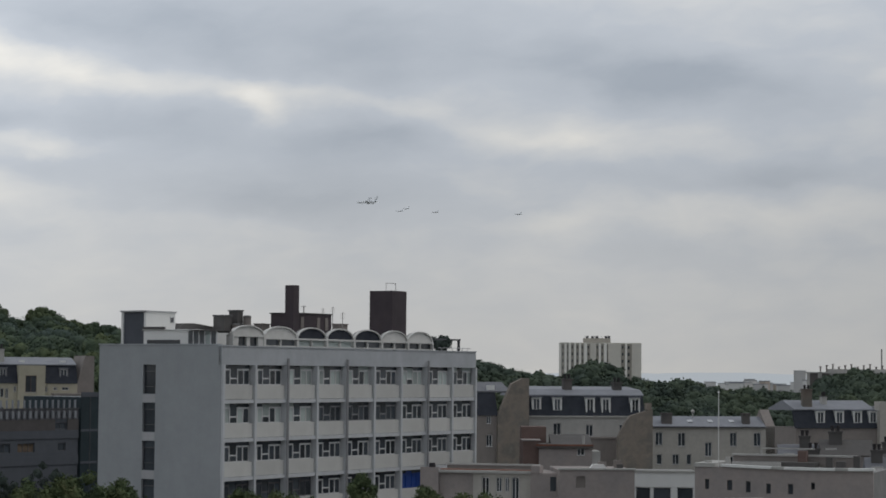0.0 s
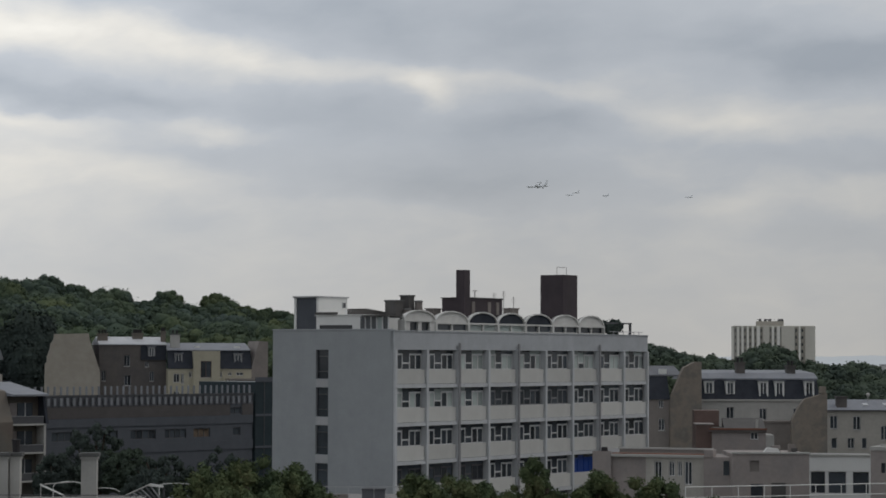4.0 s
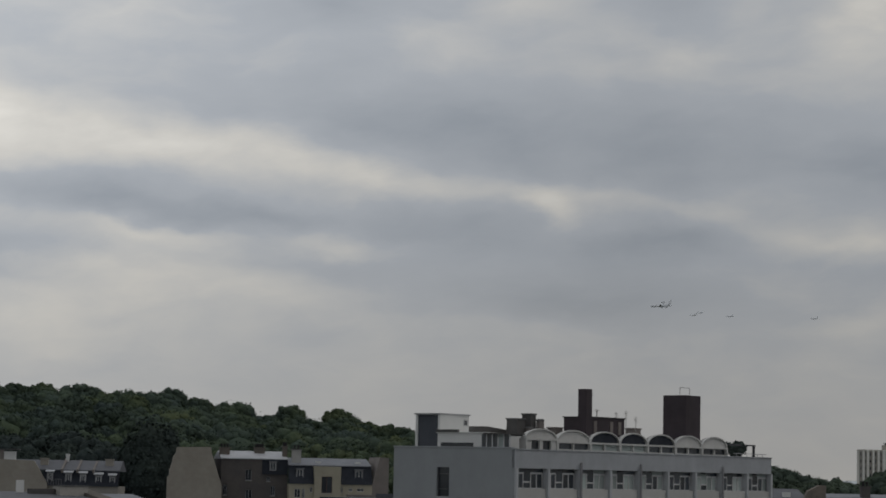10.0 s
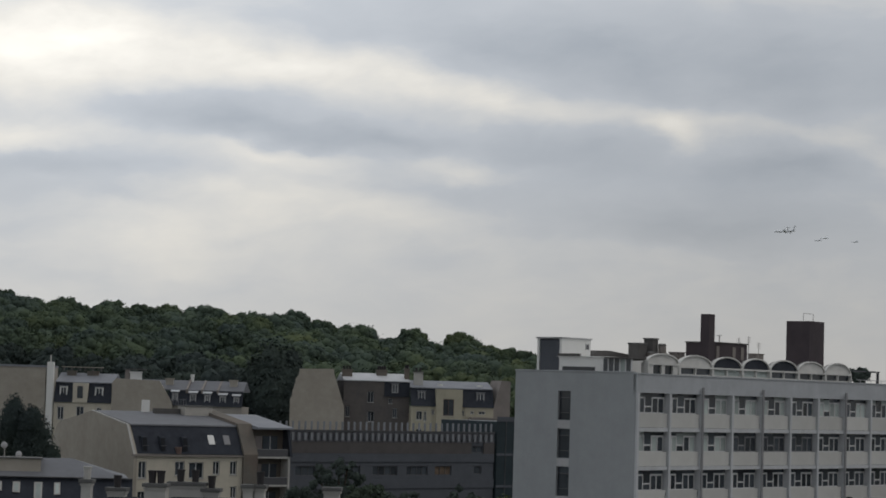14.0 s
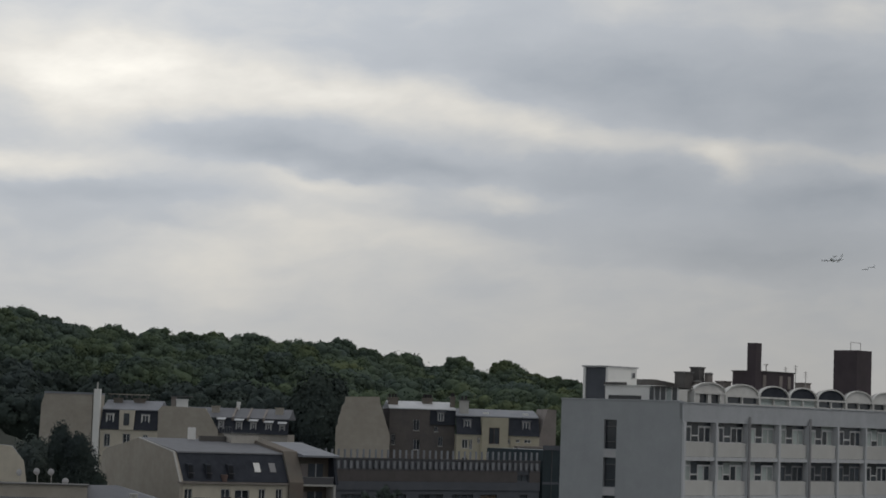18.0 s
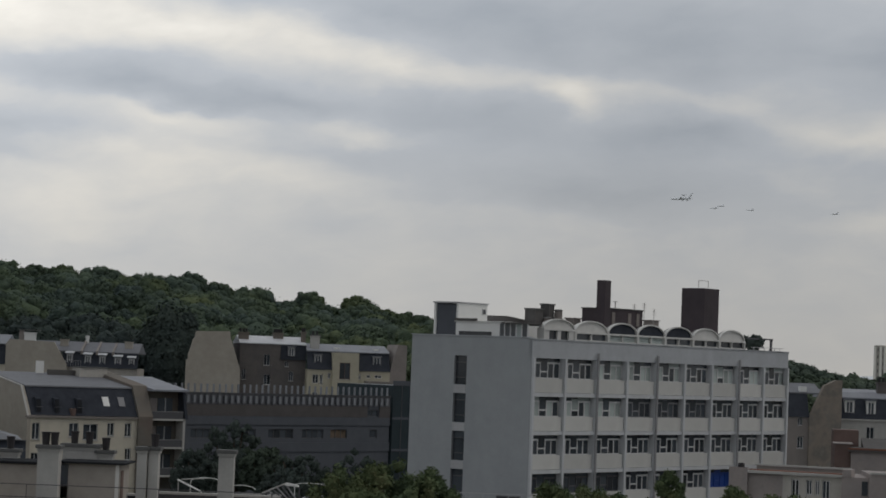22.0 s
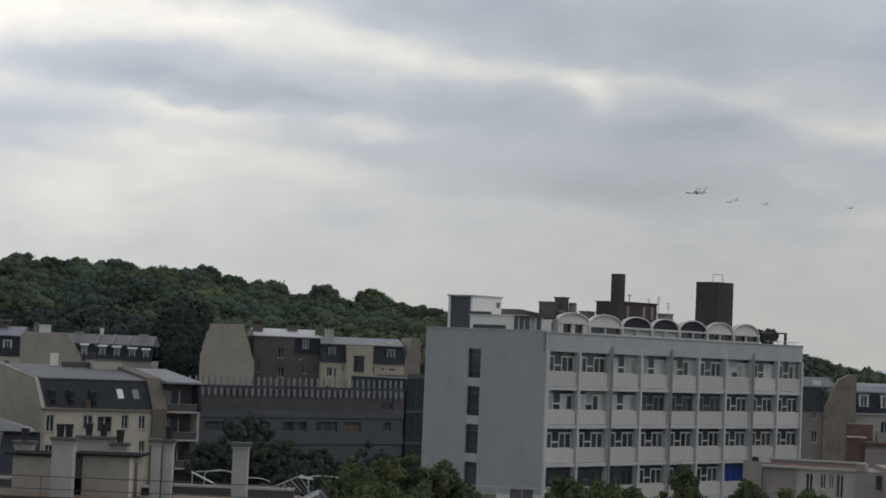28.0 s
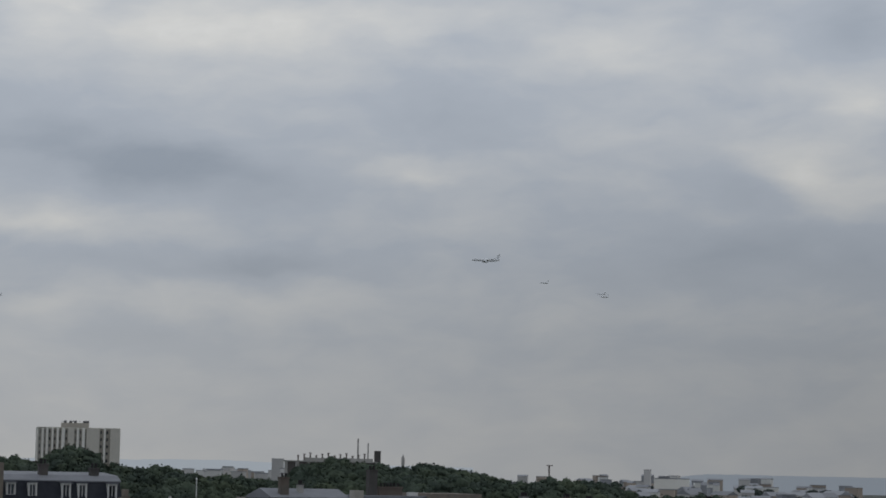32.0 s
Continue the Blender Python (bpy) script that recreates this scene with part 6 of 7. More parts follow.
def crown_arrays(rng, lobes, leaves, size, jitter=0.45, core=0.86, ragged=0.06):
    """A crown over lobes (x, y, z, rx, rz): uneven solid cores (verts, triangles) and leaf blades round them (n * 4 verts)."""
    core_v, core_f = [], []
    for n, (x, y, z, rx, rz) in enumerate(lobes):
        k = rng.uniform(0, 9, 3)
        bumps = core + 0.10 * np.sin(4 * BALL_V[:, 0] + k[0]) * np.cos(5 * BALL_V[:, 2] + k[1]) + 0.07 * np.sin(9 * BALL_V[:, 1] + 7 * BALL_V[:, 0] + k[2])
        core_v.append(BALL_V * np.array([rx, rx, rz]) * bumps[:, None] + np.array([x, y, z]))
        core_f.append(BALL_F + n * len(BALL_V))
    share = np.array([l[3] * l[3] for l in lobes])
    pick = rng.choice(len(lobes), leaves, p=share / share.sum())
    lob = np.array(lobes)[pick]
    d = rng.normal(size=(leaves, 3))
    d /= np.linalg.norm(d, axis=1)[:, None]
    d[:, 2] = np.where(d[:, 2] < -0.45, -d[:, 2] * 0.6, d[:, 2])
    reach = core + (1.02 - core) * rng.random(leaves) + ragged * rng.normal(size=leaves)
    c = lob[:, :3] + d * np.stack([lob[:, 3], lob[:, 3], lob[:, 4]], 1) * reach[:, None]
    nrm = d + jitter * rng.normal(size=(leaves, 3)) + np.array([0, 0, 0.25])
    nrm /= np.linalg.norm(nrm, axis=1)[:, None]
    a = np.cross(nrm, rng.normal(size=(leaves, 3)))
    a /= np.linalg.norm(a, axis=1)[:, None]
    b = np.cross(nrm, a)
    s = size * rng.uniform(0.55, 1.4, leaves)[:, None]
    blades = np.stack([c - a * s, c - b * s * 0.7, c + a * s, c + b * s * 0.7], 1).reshape(-1, 3)
    return np.concatenate(core_v), np.concatenate(core_f), blades


def leafy_mesh(name, parts, mat):
    """One mesh from (core verts, core triangles, blade verts) triples, each moved by its own offset."""
    vs, tri, quad, n = [], [], [], 0
    for cv, cf, bl, off in parts:
        vs.append(cv + off)
        tri.append(cf + n)
        n += len(cv)
        vs.append(bl + off)
        quad.append(np.arange(n, n + len(bl)).reshape(-1, 4))
        n += len(bl)
    v, tri, quad = np.concatenate(vs), np.concatenate(tri), np.concatenate(quad)
    me = bpy.data.meshes.new(name)
    me.vertices.add(len(v))
    me.vertices.foreach_set("co", v.astype(np.float32).ravel())
    me.loops.add(3 * len(tri) + 4 * len(quad))
    me.loops.foreach_set("vertex_index", np.concatenate([tri.ravel(), quad.ravel()]).astype(np.int32))
    me.polygons.add(len(tri) + len(quad))
    start = np.concatenate([np.arange(len(tri)) * 3, 3 * len(tri) + np.arange(len(quad)) * 4])
    me.polygons.foreach_set("loop_start", start.astype(np.int32))
    me.polygons.foreach_set("use_smooth", np.concatenate([np.ones(len(tri), bool), np.zeros(len(quad), bool)]))
    me.update(calc_edges=True)
    me.materials.append(mat)
    return me


def lobes_for(rng, r, h, z, n, least=0.28):
    """Lobes of a broad crown of radius r and height h whose middle is at z."""
    out = [(0, 0, z, 0.78 * r, 0.45 * h)]
    for i in range(n):
        a = 2 * math.pi * (i + rng.random()) / n
        q = rng.uniform(0.3, 0.68) * r
        out.append((q * math.cos(a), q * math.sin(a), z + rng.uniform(-0.25, 0.32) * h, rng.uniform(least, least + 0.18) * r, rng.uniform(0.18, 0.30) * h))
    return out


def billows_for(rng, r, h, n):
    """A full round crown, covered over its upper side with small billows."""
    out = [(0, 0, 0, 0.88 * r, 0.44 * h)]
    for i in range(n):
        u, a = rng.uniform(-0.25, 1.0), 2 * math.pi * (i * 0.618 + 0.2 * rng.random())
        q = math.sqrt(max(0.0, 1 - u * u)) * rng.uniform(0.72, 0.86)
        w = rng.uniform(0.14, 0.30) * r
        out.append((q * r * math.cos(a), q * r * math.sin(a), 0.37 * u * h, w, w * rng.uniform(0.75, 1.1)))
    return out


def clumps_for(rng, r, h, z, n):
    """Upright clumps of twigs over the outside of a crown, with an inner mass."""
    out = [(0, 0, z - 0.08 * h, 0.60 * r, 0.34 * h), (0.25 * r, 0.1 * r, z - 0.2 * h, 0.5 * r, 0.3 * h), (-0.3 * r, -0.1 * r, z - 0.2 * h, 0.5 * r, 0.3 * h)]
    for i in range(n):
        u, a = rng.uniform(-0.9, 1.0), 2 * math.pi * rng.random()
        q = math.sqrt(max(0.0, 1 - u * u)) * rng.uniform(0.72, 1.0)
        w = rng.uniform(0.20, 0.40) * min(0.45 + 0.28 * r, 1.1)
        out.append((q * 0.84 * r * math.cos(a), q * 0.84 * r * math.sin(a), z + (0.40 * u + 0.05 * rng.normal()) * h, w * 1.1, w * rng.uniform(1.0, 1.7)))
    return out


def tree(name, x, y, top, r, h, leaves, size, mat, seed, label, category="tree", lobes=9, base=0.0, group="", clumps=0, jitter=0.45, core=0.86, ragged=0.06):
    """Trunk with limbs, and a crown of leaf blades over lobes or clumps."""
    rng = np.random.default_rng(seed)
    t = thing(name, x, y, base, 0, label, category, group)
    lo = clumps_for(rng, r, h, top - base - h * 0.5, clumps) if clumps else lobes_for(rng, r, h, top - base - h * 0.46, lobes)
    bm = bmesh.new()
    fork = max(top - base - h * 0.95, 1.0)
    drum(bm, 0, 0, 0, fork, 0.035 * (top - base), 0.022 * (top - base), 9)
    for l in lo[1:12]:
        rod(bm, (0, 0, fork * 0.9), l[:3], 0.012 * (top - base), 5)
    part("trunk", bm, M_BARK, t)
    crown = new("crown", leafy_mesh("crown", [(*crown_arrays(rng, lo, leaves, size, jitter, core, ragged), 0.0)], mat))
    crown.parent = t
    return t


def polar(az, d):
    """Place d metres off, az degrees to the left of straight ahead."""
    return -d * math.sin(radians(az)), d * math.cos(radians(az))


def wood(name, spots, mat, leaves, size, seed, label):
    """Many far trees in one mesh: (az, distance, top height, crown radius, crown height)."""
    rng = np.random.default_rng(seed)
    every = []
    for az_, d, top, r, h in spots:
        x, y = polar(az_, d)
        every.append((*crown_arrays(rng, billows_for(rng, r, h, 24), leaves, size, 0.7, 0.86, 0.05), np.array([x, y, top - 0.44 * h])))
    return tagged(new(name, leafy_mesh(name, every, mat)), label, "trees", kind="stuff")


# front garden trees
FRONT = [(8.7, 101, 12.55, 2.5, 6.0), (7.55, 102, 11.8, 2.0, 5.4), (9.85, 100, 11.9, 1.9, 5.4), (10.15, 99, 10.8, 1.1, 4.2), (9.0, 98, 11.2, 3.2, 5.6), (12.15, 92, 10.5, 0.85, 3.2), (11.6, 92, 9.95, 0.7, 2.6), (12.75, 92, 9.9, 0.7, 2.6), (6.9, 104, 10.7, 1.7, 4.6),
         (5.9, 106, 10.0, 1.9, 4.0), (4.35, 110, 11.15, 1.9, 4.6), (3.2, 112, 11.2, 2.3, 5.0), (1.5, 110, 11.9, 1.5, 5.4), (2.3, 108, 10.7, 1.9, 4.6), (0.55, 110, 10.8, 1.6, 4.6), (-0.25, 112, 11.3, 1.6, 5.0), (-1.5, 112, 11.0, 2.2, 5.0),
         (-2.8, 112, 10.3, 2.2, 4.8), (0.5, 106, 9.9, 2.8, 4.6), (5.0, 104, 9.6, 2.6, 4.4), (15.2, 99, 7.5, 3.0, 4.5), (-1.2, 104, 9.2, 2.8, 4.4), (3.0, 104, 9.4, 2.6, 4.4), (7.3, 99, 9.9, 2.6, 4.6), (10.4, 96, 10.1, 0.9, 3.6)]
for n, (a, d, top, r, h) in enumerate(FRONT):
    tree("garden_tree", *polar(a, d), top, r, h, int(6500 + 8500 * r), 0.068, M_LEAF, 20 + n, "broad leafy green tree in the garden before the school", group="garden trees",
         clumps=int(34 + 26 * r), jitter=0.95, core=0.70, ragged=0.16)
# courtyard trees before the dark building
for n, (a, d, top, r, h) in enumerate([(12.5, 232, 9.9, 4.0, 7.5), (11.7, 226, 8.0, 3.0, 5), (10.8, 214, 7.6, 3.6, 5), (9.4, 212, 8.0, 3.2, 7), (8.8, 208, 7.4, 2.4, 6), (13.4, 226, 7.2, 3.0, 5), (11.2, 205, 6.6, 3.0, 4.5)]):
    tree("courtyard_tree", *polar(a, d), top, r, h, 12000, 0.105, M_LEAFPARK if n == 1 else M_LEAFDARK, 60 + n, "dark green tree in the courtyard", group="courtyard trees",
         clumps=90, jitter=0.9, core=0.74, ragged=0.12)
tree("tall_dark_tree", *polar(14.3, 380), 25.3, 6.6, 23, 12000, 0.28, M_LEAFDEEP, 90, "tall dense dark tree behind the houses")
tree("tall_dark_tree", *polar(15.9, 410), 19.0, 6.0, 13, 7000, 0.34, M_LEAFDEEP, 91, "tall dense dark tree behind the houses")
tree("street_tree", *polar(20.2, 240), 14.3, 3.0, 9, 13000, 0.12, M_LEAFDEEP, 92, "dark tree beside the pale gable house")
tree("street_tree", *polar(21.3, 246), 14.2, 3.6, 9, 9000, 0.15, M_LEAFDARK, 93, "dark tree beside the pale gable house")
bush = tree("roof_bush", -16.88 + 39.2 * math.cos(radians(58.58)) - 1.7 * math.sin(radians(58.58)), 191.83 + 39.2 * math.sin(radians(58.58)) + 1.7 * math.cos(radians(58.58)),
            20.65, 1.3, 1.8, 900, 0.12, M_LEAFDARK, 94, "clipped dark bush in a pot on the roof terrace", "bush", 5, 18.9)

# wooded hill: skyline heights by azimuth to the left
SKY_AZ = [-2, 6, 7.7, 8.3, 9.3, 9.9, 10.8, 11.5, 12.1, 13.5, 14.8, 15.8, 16.8, 18.1, 19.2, 20.2, 21.2, 22.5, 27]
SKY_EL = [0.3, 0.9, 1.06, 1.16, 1.34, 1.36, 1.42, 1.40, 1.52, 1.78, 1.86, 1.92, 1.94, 1.96, 1.95, 2.04, 2.22, 2.42, 2.9]
# round crowns that stand out on the crest: azimuth to the left, elevation of the top, radius
CREST = [(21.87, 2.46, 7.8), (21.1, 2.28, 5.9), (20.46, 2.13, 4.9), (19.48, 2.09, 5.9), (18.28, 2.08, 6.8), (17.64, 2.01, 3.9), (16.95, 2.01, 4.9), (15.93, 2.01, 6.5), (14.85, 1.94, 5.9),
         (13.78, 1.94, 5.5), (13.05, 1.75, 4.9), (12.19, 1.69, 6.8), (10.71, 1.61, 4.9), (9.53, 1.55, 5.3), (8.8, 1.25, 3.9), (8.3, 1.18, 3.9), (7.87, 1.14, 3.9)]
rng = np.random.default_rng(4)
spots = [(a, 790, EYE + 790 * math.tan(radians(e_)), 1.25 * r, 1.9 * r) for a, e_, r in CREST]
foot = []
for d, step, sink in ((820, 0.50, 0.0), (770, 0.60, 0.08), (715, 0.62, 0.20), (655, 0.66, 0.36), (600, 0.72, 0.54), (550, 0.78, 0.74), (505, 0.84, 0.94), (462, 0.9, 1.16), (430, 0.95, 1.42), (402, 1.0, 1.75)):
    a = 5.5 + rng.random() * step
    while a < 26:
        e_ = np.interp(a, SKY_AZ, SKY_EL) - 0.07 - sink * np.interp(a, [6, 12, 22], [0.6, 0.85, 1.0]) + rng.normal() * (0.025 if sink == 0 else 0.07)
        r = rng.choice([5.5, 7.0, 8.5, 10.5]) * rng.uniform(0.85, 1.15) * (d / 700) ** 0.6
        e_ += 0.03 if d > 760 else 0.0
        (foot if d < 470 and a > 15.2 else spots).append((a, d + rng.normal() * 14, EYE + d * math.tan(radians(e_)), r, r * rng.uniform(1.35, 1.8)))
        a += step * rng.uniform(0.7, 1.3)
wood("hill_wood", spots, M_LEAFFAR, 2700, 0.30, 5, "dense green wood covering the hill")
wood("foot_wood", foot, M_LEAFDEEP, 2200, 0.30, 7, "dark trees at the foot of the hill")
# woods to the right, behind the roofs and before the tower
R_AZ = [-24, -23.5, -22.9, -22.2, -21.2, -20.5, -19.3, -18.6, -17.9, -17.2, -16.5, -15.9, -15.1, -14.5, -13.9, -13.1, -12.2, -11.7, -11.0, -10.3, -9.9, -9.2, -8.6, -7.9, -7.2, -6.5, -5.8, -5.2, -4.8, -4.6, -4.4, -3.8, -3.4, -2.8, -2.4, -1.95, -1.6, 1]
R_EL = [-.85, -.83, -.64, -.86, -.74, -.51, -.64, -.58, -.27, -.23, -.20, -.35, -.30, -.07, .04, .02, 0, .10, .17, .02, -.34, -.41, -.28, -.35, -.22, -.11, -.12, -.09, .12, .36, .33, .04, -.03, .03, .14, .17, .38, .3]
spots = []
for d, step, sink in ((470, 0.36, 0.0), (440, 0.42, 0.07), (415, 0.5, 0.2), (390, 0.6, 0.4), (365, 0.7, 0.62)):
    a = -24.5
    while a < 0.5:
        e_ = np.interp(a, R_AZ, R_EL) - sink + rng.normal() * 0.03
        r = rng.uniform(3.6, 5.8)
        if not (d < 380 and -13.5 > a):
            spots.append((a, d + rng.normal() * 6, EYE + d * math.tan(radians(e_)), r, r * rng.uniform(1.7, 2.3)))
        a += step * rng.uniform(0.7, 1.25)
wood("park_wood", spots, M_LEAFPARK, 1000, 0.30, 6, "dark park trees behind the town roofs")

# ---- far town and hills ----
# far walls made lighter to carry the town's haze in their colour
M_FARWALL = material("far_pale_wall", (0.62, 0.61, 0.60), 0.9, 0.1, 0.05, piece=0.25)
M_FARROOF = material("far_grey_roof", (0.30, 0.31, 0.335), 0.9, 0.1, 0.05, piece=0.2)

def far_hills(name, a0, a1, d, height, mat, label):
    """A ridge from azimuth a0 to a1; height gives its elevation in degrees."""
    verts, faces, n = [], [], 90
    for i in range(n + 1):
        a = a0 + (a1 - a0) * i / n
        e_ = height(a) + 0.03 * noise.noise((a * 0.9, 0, d)) + 0.015 * noise.noise((a * 3.1, 4, d))
        for dd, z in ((d - 150, -60), (d, EYE + d * math.tan(radians(e_))), (d + 250, -60)):
            x, y = polar(a, dd)
            verts.append((x, y, z))
    for i in range(n):
        for k in range(2):
            p = i * 3 + k
            faces.append((p, p + 3, p + 4, p + 1))
    me = bpy.data.meshes.new(name)
    me.from_pydata(verts, [], faces)
    me.materials.append(mat)
    return tagged(new(name, me), label, "hills", kind="structure")


# hill surface that emits a blue-grey of its own in place of haze
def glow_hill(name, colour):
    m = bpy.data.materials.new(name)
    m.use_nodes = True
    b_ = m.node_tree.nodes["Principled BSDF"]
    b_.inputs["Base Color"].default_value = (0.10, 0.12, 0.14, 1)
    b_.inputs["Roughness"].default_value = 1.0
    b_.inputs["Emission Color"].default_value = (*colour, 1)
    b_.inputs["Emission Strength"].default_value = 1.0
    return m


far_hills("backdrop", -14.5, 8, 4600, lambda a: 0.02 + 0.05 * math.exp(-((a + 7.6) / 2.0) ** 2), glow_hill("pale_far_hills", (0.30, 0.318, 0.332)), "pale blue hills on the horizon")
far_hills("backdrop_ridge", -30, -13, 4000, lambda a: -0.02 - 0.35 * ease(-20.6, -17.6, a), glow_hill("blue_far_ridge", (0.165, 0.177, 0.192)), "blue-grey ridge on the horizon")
rng = np.random.default_rng(8)


def far_block(a, d, top, w, dep, mat, label="pale distant town building", pitched=None):
    x, y = polar(a, d)
    t = thing("far_building", x, y, -20, a + rng.uniform(-30, 30), label, "building", "far town")
    part("wall", boxes((-w / 2, w / 2, 0, dep, 0, top + 20)), mat, t)
    if rng.random() < 0.5 if pitched is None else pitched:
        part("roof", prism(bmesh.new(), [(-0.3, top + 20), (dep + 0.3, top + 20), (dep / 2, top + 20 + 0.16 * dep)], -w / 2 - 0.3, w / 2 + 0.3), M_FARROOF, t)
    else:
        part("roof_edge", boxes((-w / 2 - 0.2, w / 2 + 0.2, -0.2, dep + 0.2, top + 20, top + 20.5)), M_FARROOF, t)
    return t


M_FARWARM = material("far_warm_wall", (0.42, 0.36, 0.31), 0.9, 0.1, 0.05, piece=0.2)
for i in range(190):
    near_right = i % 3 != 0
    a = rng.uniform(-24, -14.5) if near_right else rng.uniform(-14.5, -6.5)
    d = rng.uniform(900, 3300)
    top_el = -0.08 - 0.55 * ((3300 - d) / 2400) * rng.uniform(0.75, 1.25) if near_right else rng.uniform(-0.3, -0.1)
    far_block(a, d, EYE + d * math.tan(radians(top_el)), rng.uniform(4, 13 if near_right else 9) * (d / 1500) ** 0.6, 12, (M_FARWALL, M_WHITE, M_FARROOF if near_right else M_FARWALL, M_FARWARM)[int(rng.integers(0, 4))], pitched=None if near_right else False)
wood("town_trees", [(float(rng.uniform(-24, -13.5)), float(d), EYE + d * math.tan(radians(-0.25 - 0.5 * (2000 - d) / 1300)), 6.0, 9.0) for d in rng.uniform(700, 2000, 46)], M_LEAFDARK, 260, 0.9, 9, "dark trees among the far town")
far_block(-9.55, 2400, EYE + 2400 * math.tan(radians(0.13)), 12, 12, M_FARWALL, "grey distant high-rise block", False)
for a, top_el, w, mat in ((-8.2, -0.16, 40, M_WHITE), (-7.75, -0.2, 18, M_WHITE), (-8.75, -0.24, 26, M_FARWALL), (-8.3, -0.09, 12, M_FARWALL)):
    far_block(a, 2500, EYE + 2500 * math.tan(radians(top_el)), w, 14, mat, "white flat-roofed distant building", False)
far_block(-19.5, 1500, EYE + 1500 * math.tan(radians(-0.16)), 23, 12, M_RIB, "long white distant building", False)
far_block(-18.88, 2200, EYE + 2200 * math.tan(radians(0.05)), 6, 6, M_FARWALL, "slim grey distant tower block", False)
cx, cy = polar(-16.42, 1300)
cr2 = thing("tower_crane", cx, cy, 0, 20, "distant tower crane above the town", "crane")
part("crane_mast", boxes((-0.35, 0.35, -0.35, 0.35, 0, EYE + 2.4)), M_TAUPE, cr2)
part("jib", boxes((-1.8, 2.6, -0.3, 0.3, EYE + 2.3, EYE + 2.8)), M_TAUPE, cr2)
cx, cy = polar(-12.72, 900)
col = thing("church_spire", cx, cy, 0, 0, "slim pale stone turret above the trees", "turret")
part("shaft", drum(bmesh.new(), 0, 0, 0, EYE + 3.2, 0.75, 0.65), M_STONE, col)
part("spire", drum(bmesh.new(), 0, 0, EYE + 3.2, EYE + 5.0, 0.75, 0.05), M_STONE, col)

# ---- aircraft ----


def lathe(bm, profile, n=12):
    """Body of revolution along x from (x, radius) pairs."""
    rings = [[bm.verts.new((x, r * math.cos(2 * math.pi * i / n), r * math.sin(2 * math.pi * i / n))) for i in range(n)] for x, r in profile]
    for p, q in zip(rings, rings[1:]):
        for i in range(n):
            bm.faces.new((p[i], p[(i + 1) % n], q[(i + 1) % n], q[i]))
    bm.faces.new(rings[0][::-1])
    bm.faces.new(rings[-1])
    bmesh.ops.recalc_face_normals(bm, faces=bm.faces)
    return bm


def blade(bm, root, tip, chord0, chord1, thick, axis):
    """A swept wing or fin between two points, chord along x."""
    vs = []
    for (x, y, z), c, t in ((root, chord0, thick), (tip, chord1, thick * 0.5)):
        for dx, o in ((0, 0), (c * 0.4, t), (c, 0), (c * 0.4, -t)):
            vs.append(bm.verts.new((x + dx, y + (o if axis == "y" else 0), z + (o if axis == "z" else 0))))
    for i in range(4):
        j = (i + 1) % 4
        bm.faces.new((vs[i], vs[j], vs[4 + j], vs[4 + i]))
    bm.faces.new(vs[3::-1])
    bm.faces.new(vs[4:])
    bmesh.ops.recalc_face_normals(bm, faces=bm.faces)
    return bm


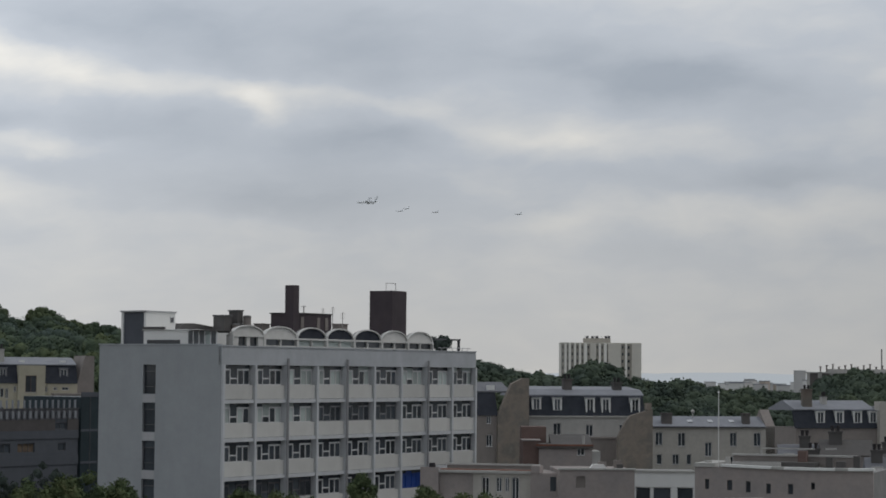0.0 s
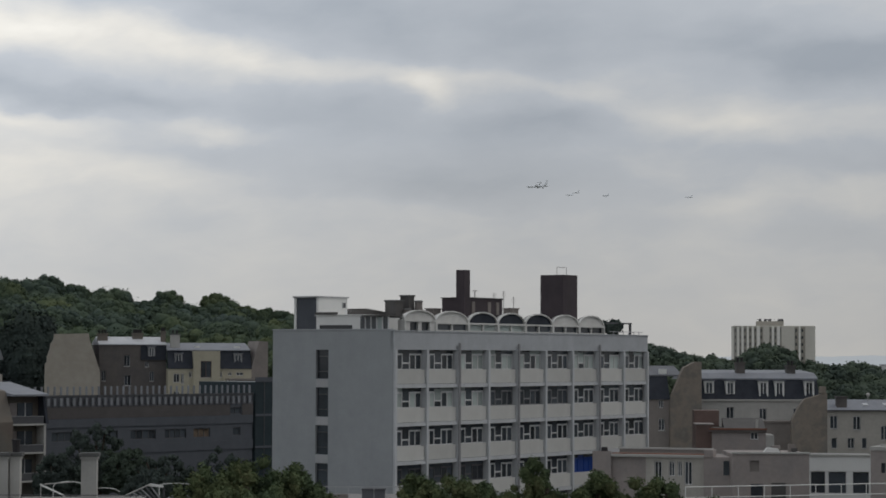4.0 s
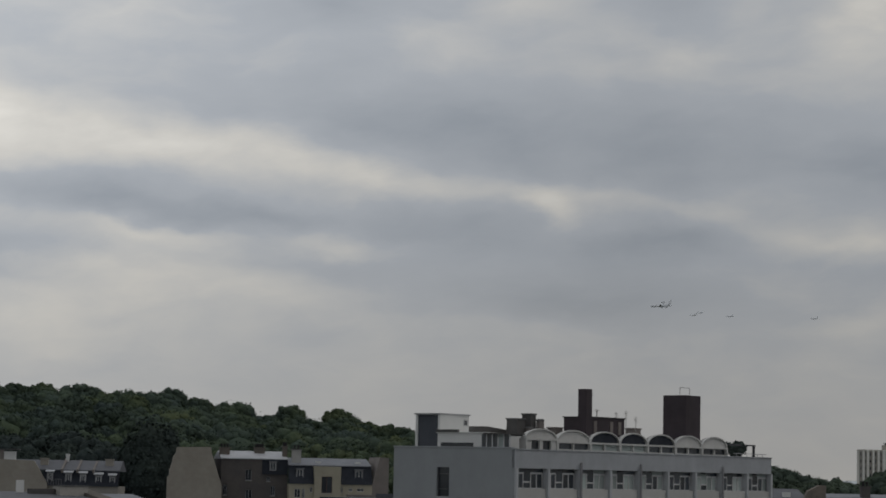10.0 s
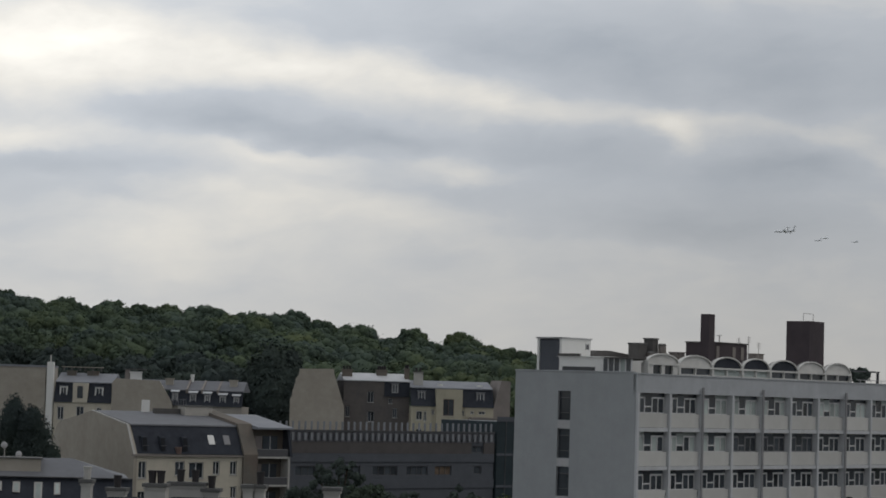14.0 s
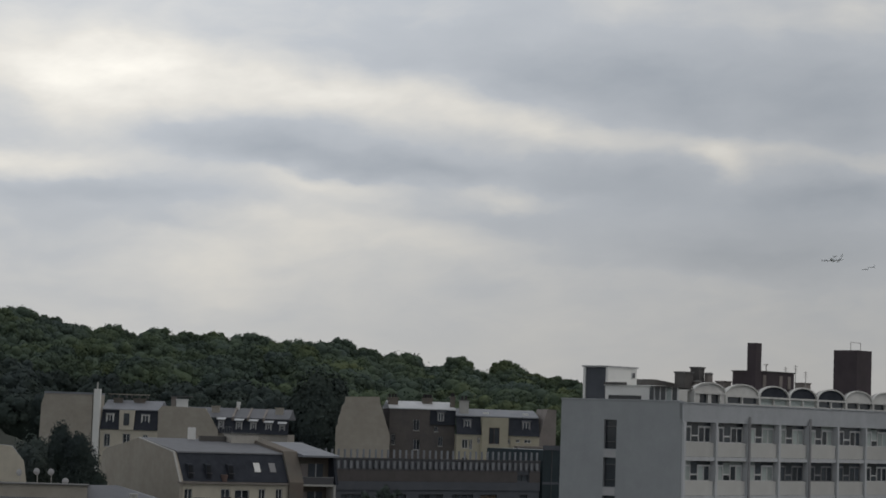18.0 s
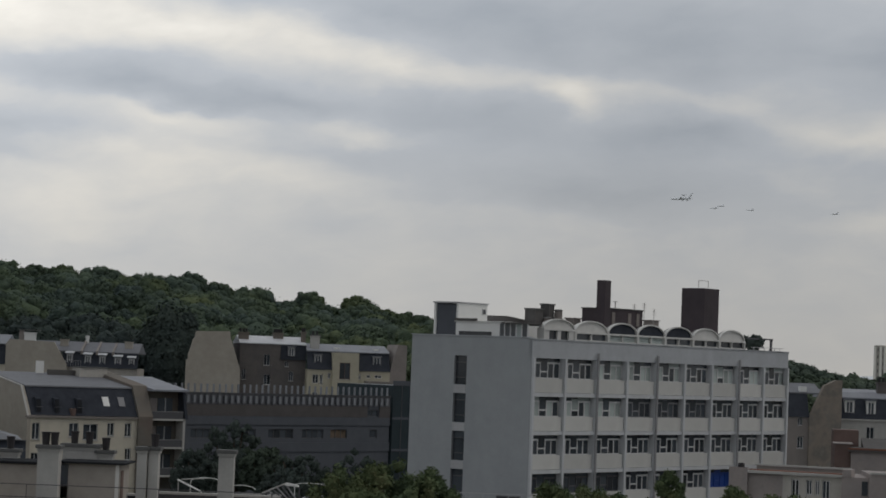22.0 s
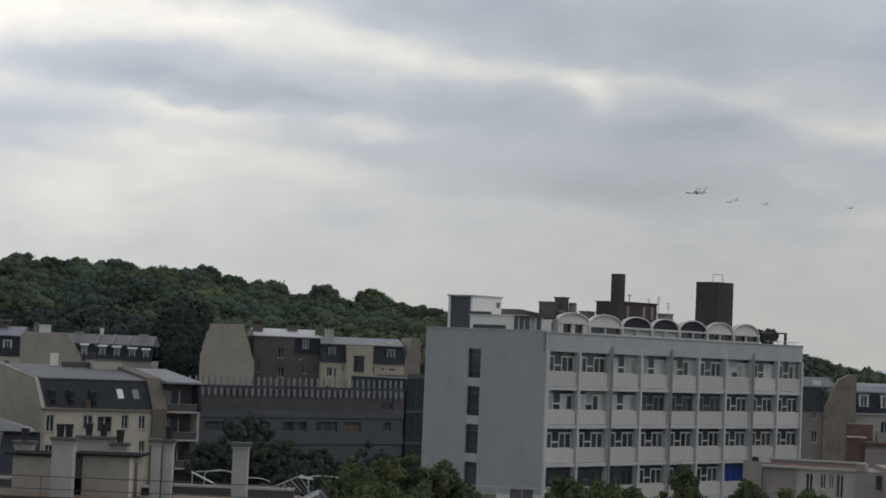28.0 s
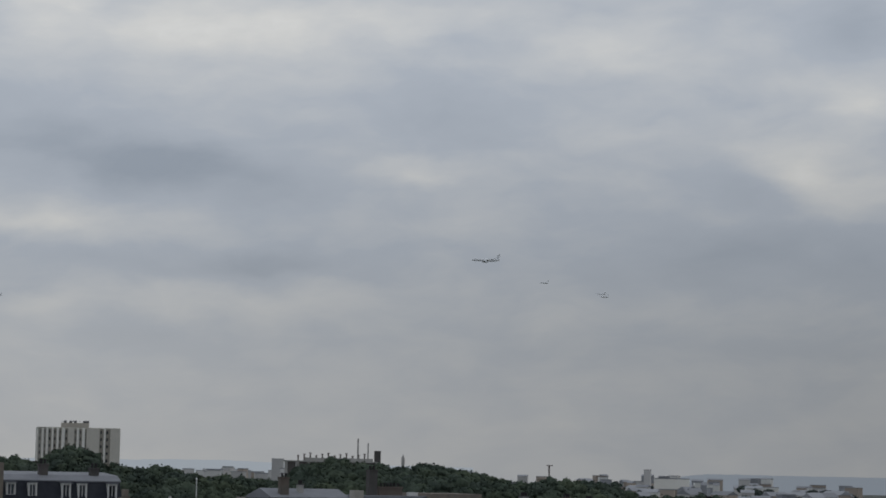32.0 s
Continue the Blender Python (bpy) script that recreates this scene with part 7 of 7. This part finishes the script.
def airliner(x, y, z, yaw, dome, label):
    """Four-engined swept-wing jet, nose along -x, 42 m long."""
    t = thing("large_jet", x, y, z, yaw, label, "aircraft")
    part("fuselage", lathe(bmesh.new(), [(-21, 0.2), (-20, 1.1), (-18, 1.7), (-15, 1.9), (8, 1.9), (15, 1.3), (20.5, 0.4)]), M_PLANE, t, smooth=True)
    for s in (-1, 1):
        part("wing", blade(bmesh.new(), (-6, s * 1.5, -0.9), (9, s * 19.5, 0.9), 8.5, 2.6, 0.35, "z"), M_PLANE, t)
        part("tailplane", blade(bmesh.new(), (14, s * 0.8, 0.6), (19, s * 6.0, 1.0), 4.2, 1.8, 0.2, "z"), M_PLANE, t)
        for q, r in ((-1.5, 8.0), (4.0, 14.0)):
            part("engine", lathe(bmesh.new(), [(q - 3.0, 0.9), (q - 2.0, 1.05), (q + 1.5, 0.7)]), M_PLANE, t).location = (0, s * r, -1.8)
    part("fin", blade(bmesh.new(), (12.5, 0, 1.4), (19.0, 0, 9.5), 6.5, 3.0, 0.25, "y"), M_PLANE, t)
    if dome:
        part("radar_dome", drum(drum(bmesh.new(), 5, 0, 5.2, 6.9, 4.4, 4.4, 20), 5, 0, 1.5, 5.2, 0.8, 0.5), M_PLANE, t)
    return t


def fighter(x, y, z, yaw):
    """Delta-winged jet, nose along -x, 15 m long."""
    t = thing("fighter_jet", x, y, z, yaw, "grey delta-winged jet in formation flight", "aircraft", "escort jets")
    part("fuselage", lathe(bmesh.new(), [(-8, 0.05), (-5, 0.55), (-1, 0.9), (5, 0.85), (7, 0.5)]), M_PLANE, t, smooth=True)
    for s in (-1, 1):
        part("wing", blade(bmesh.new(), (-2, s * 0.7, 0), (5.0, s * 5.4, 0), 7.5, 1.0, 0.15, "z"), M_PLANE, t)
    part("fin", blade(bmesh.new(), (2.5, 0, 0.7), (6.0, 0, 3.9), 3.5, 1.3, 0.12, "y"), M_PLANE, t)
    part("canopy", lathe(bmesh.new(), [(-4.6, 0.1), (-3.6, 0.45), (-2.0, 0.2)]), M_GLASS, t).location = (0, 0, 0.5)
    return t


def aloft(a, e_, d):
    x, y = polar(a, d)
    return x, y, EYE + d * math.tan(radians(e_))


airliner(*aloft(1.39, 4.33, 3900), -28, True, "grey radar jet with a dome leading a formation")
for a, e_ in ((0.57, 4.11), (0.41, 4.17), (-0.34, 4.09), (-2.45, 4.05)):
    fighter(*aloft(a, e_, 3900), -28)
airliner(*aloft(-14.72, 5.28, 3300), -4, False, "grey four-engined tanker jet leading a formation")
for a, e_ in ((-16.21, 4.73), (-17.66, 4.47), (-17.74, 4.40)):
    fighter(*aloft(a, e_, 3300), -4)
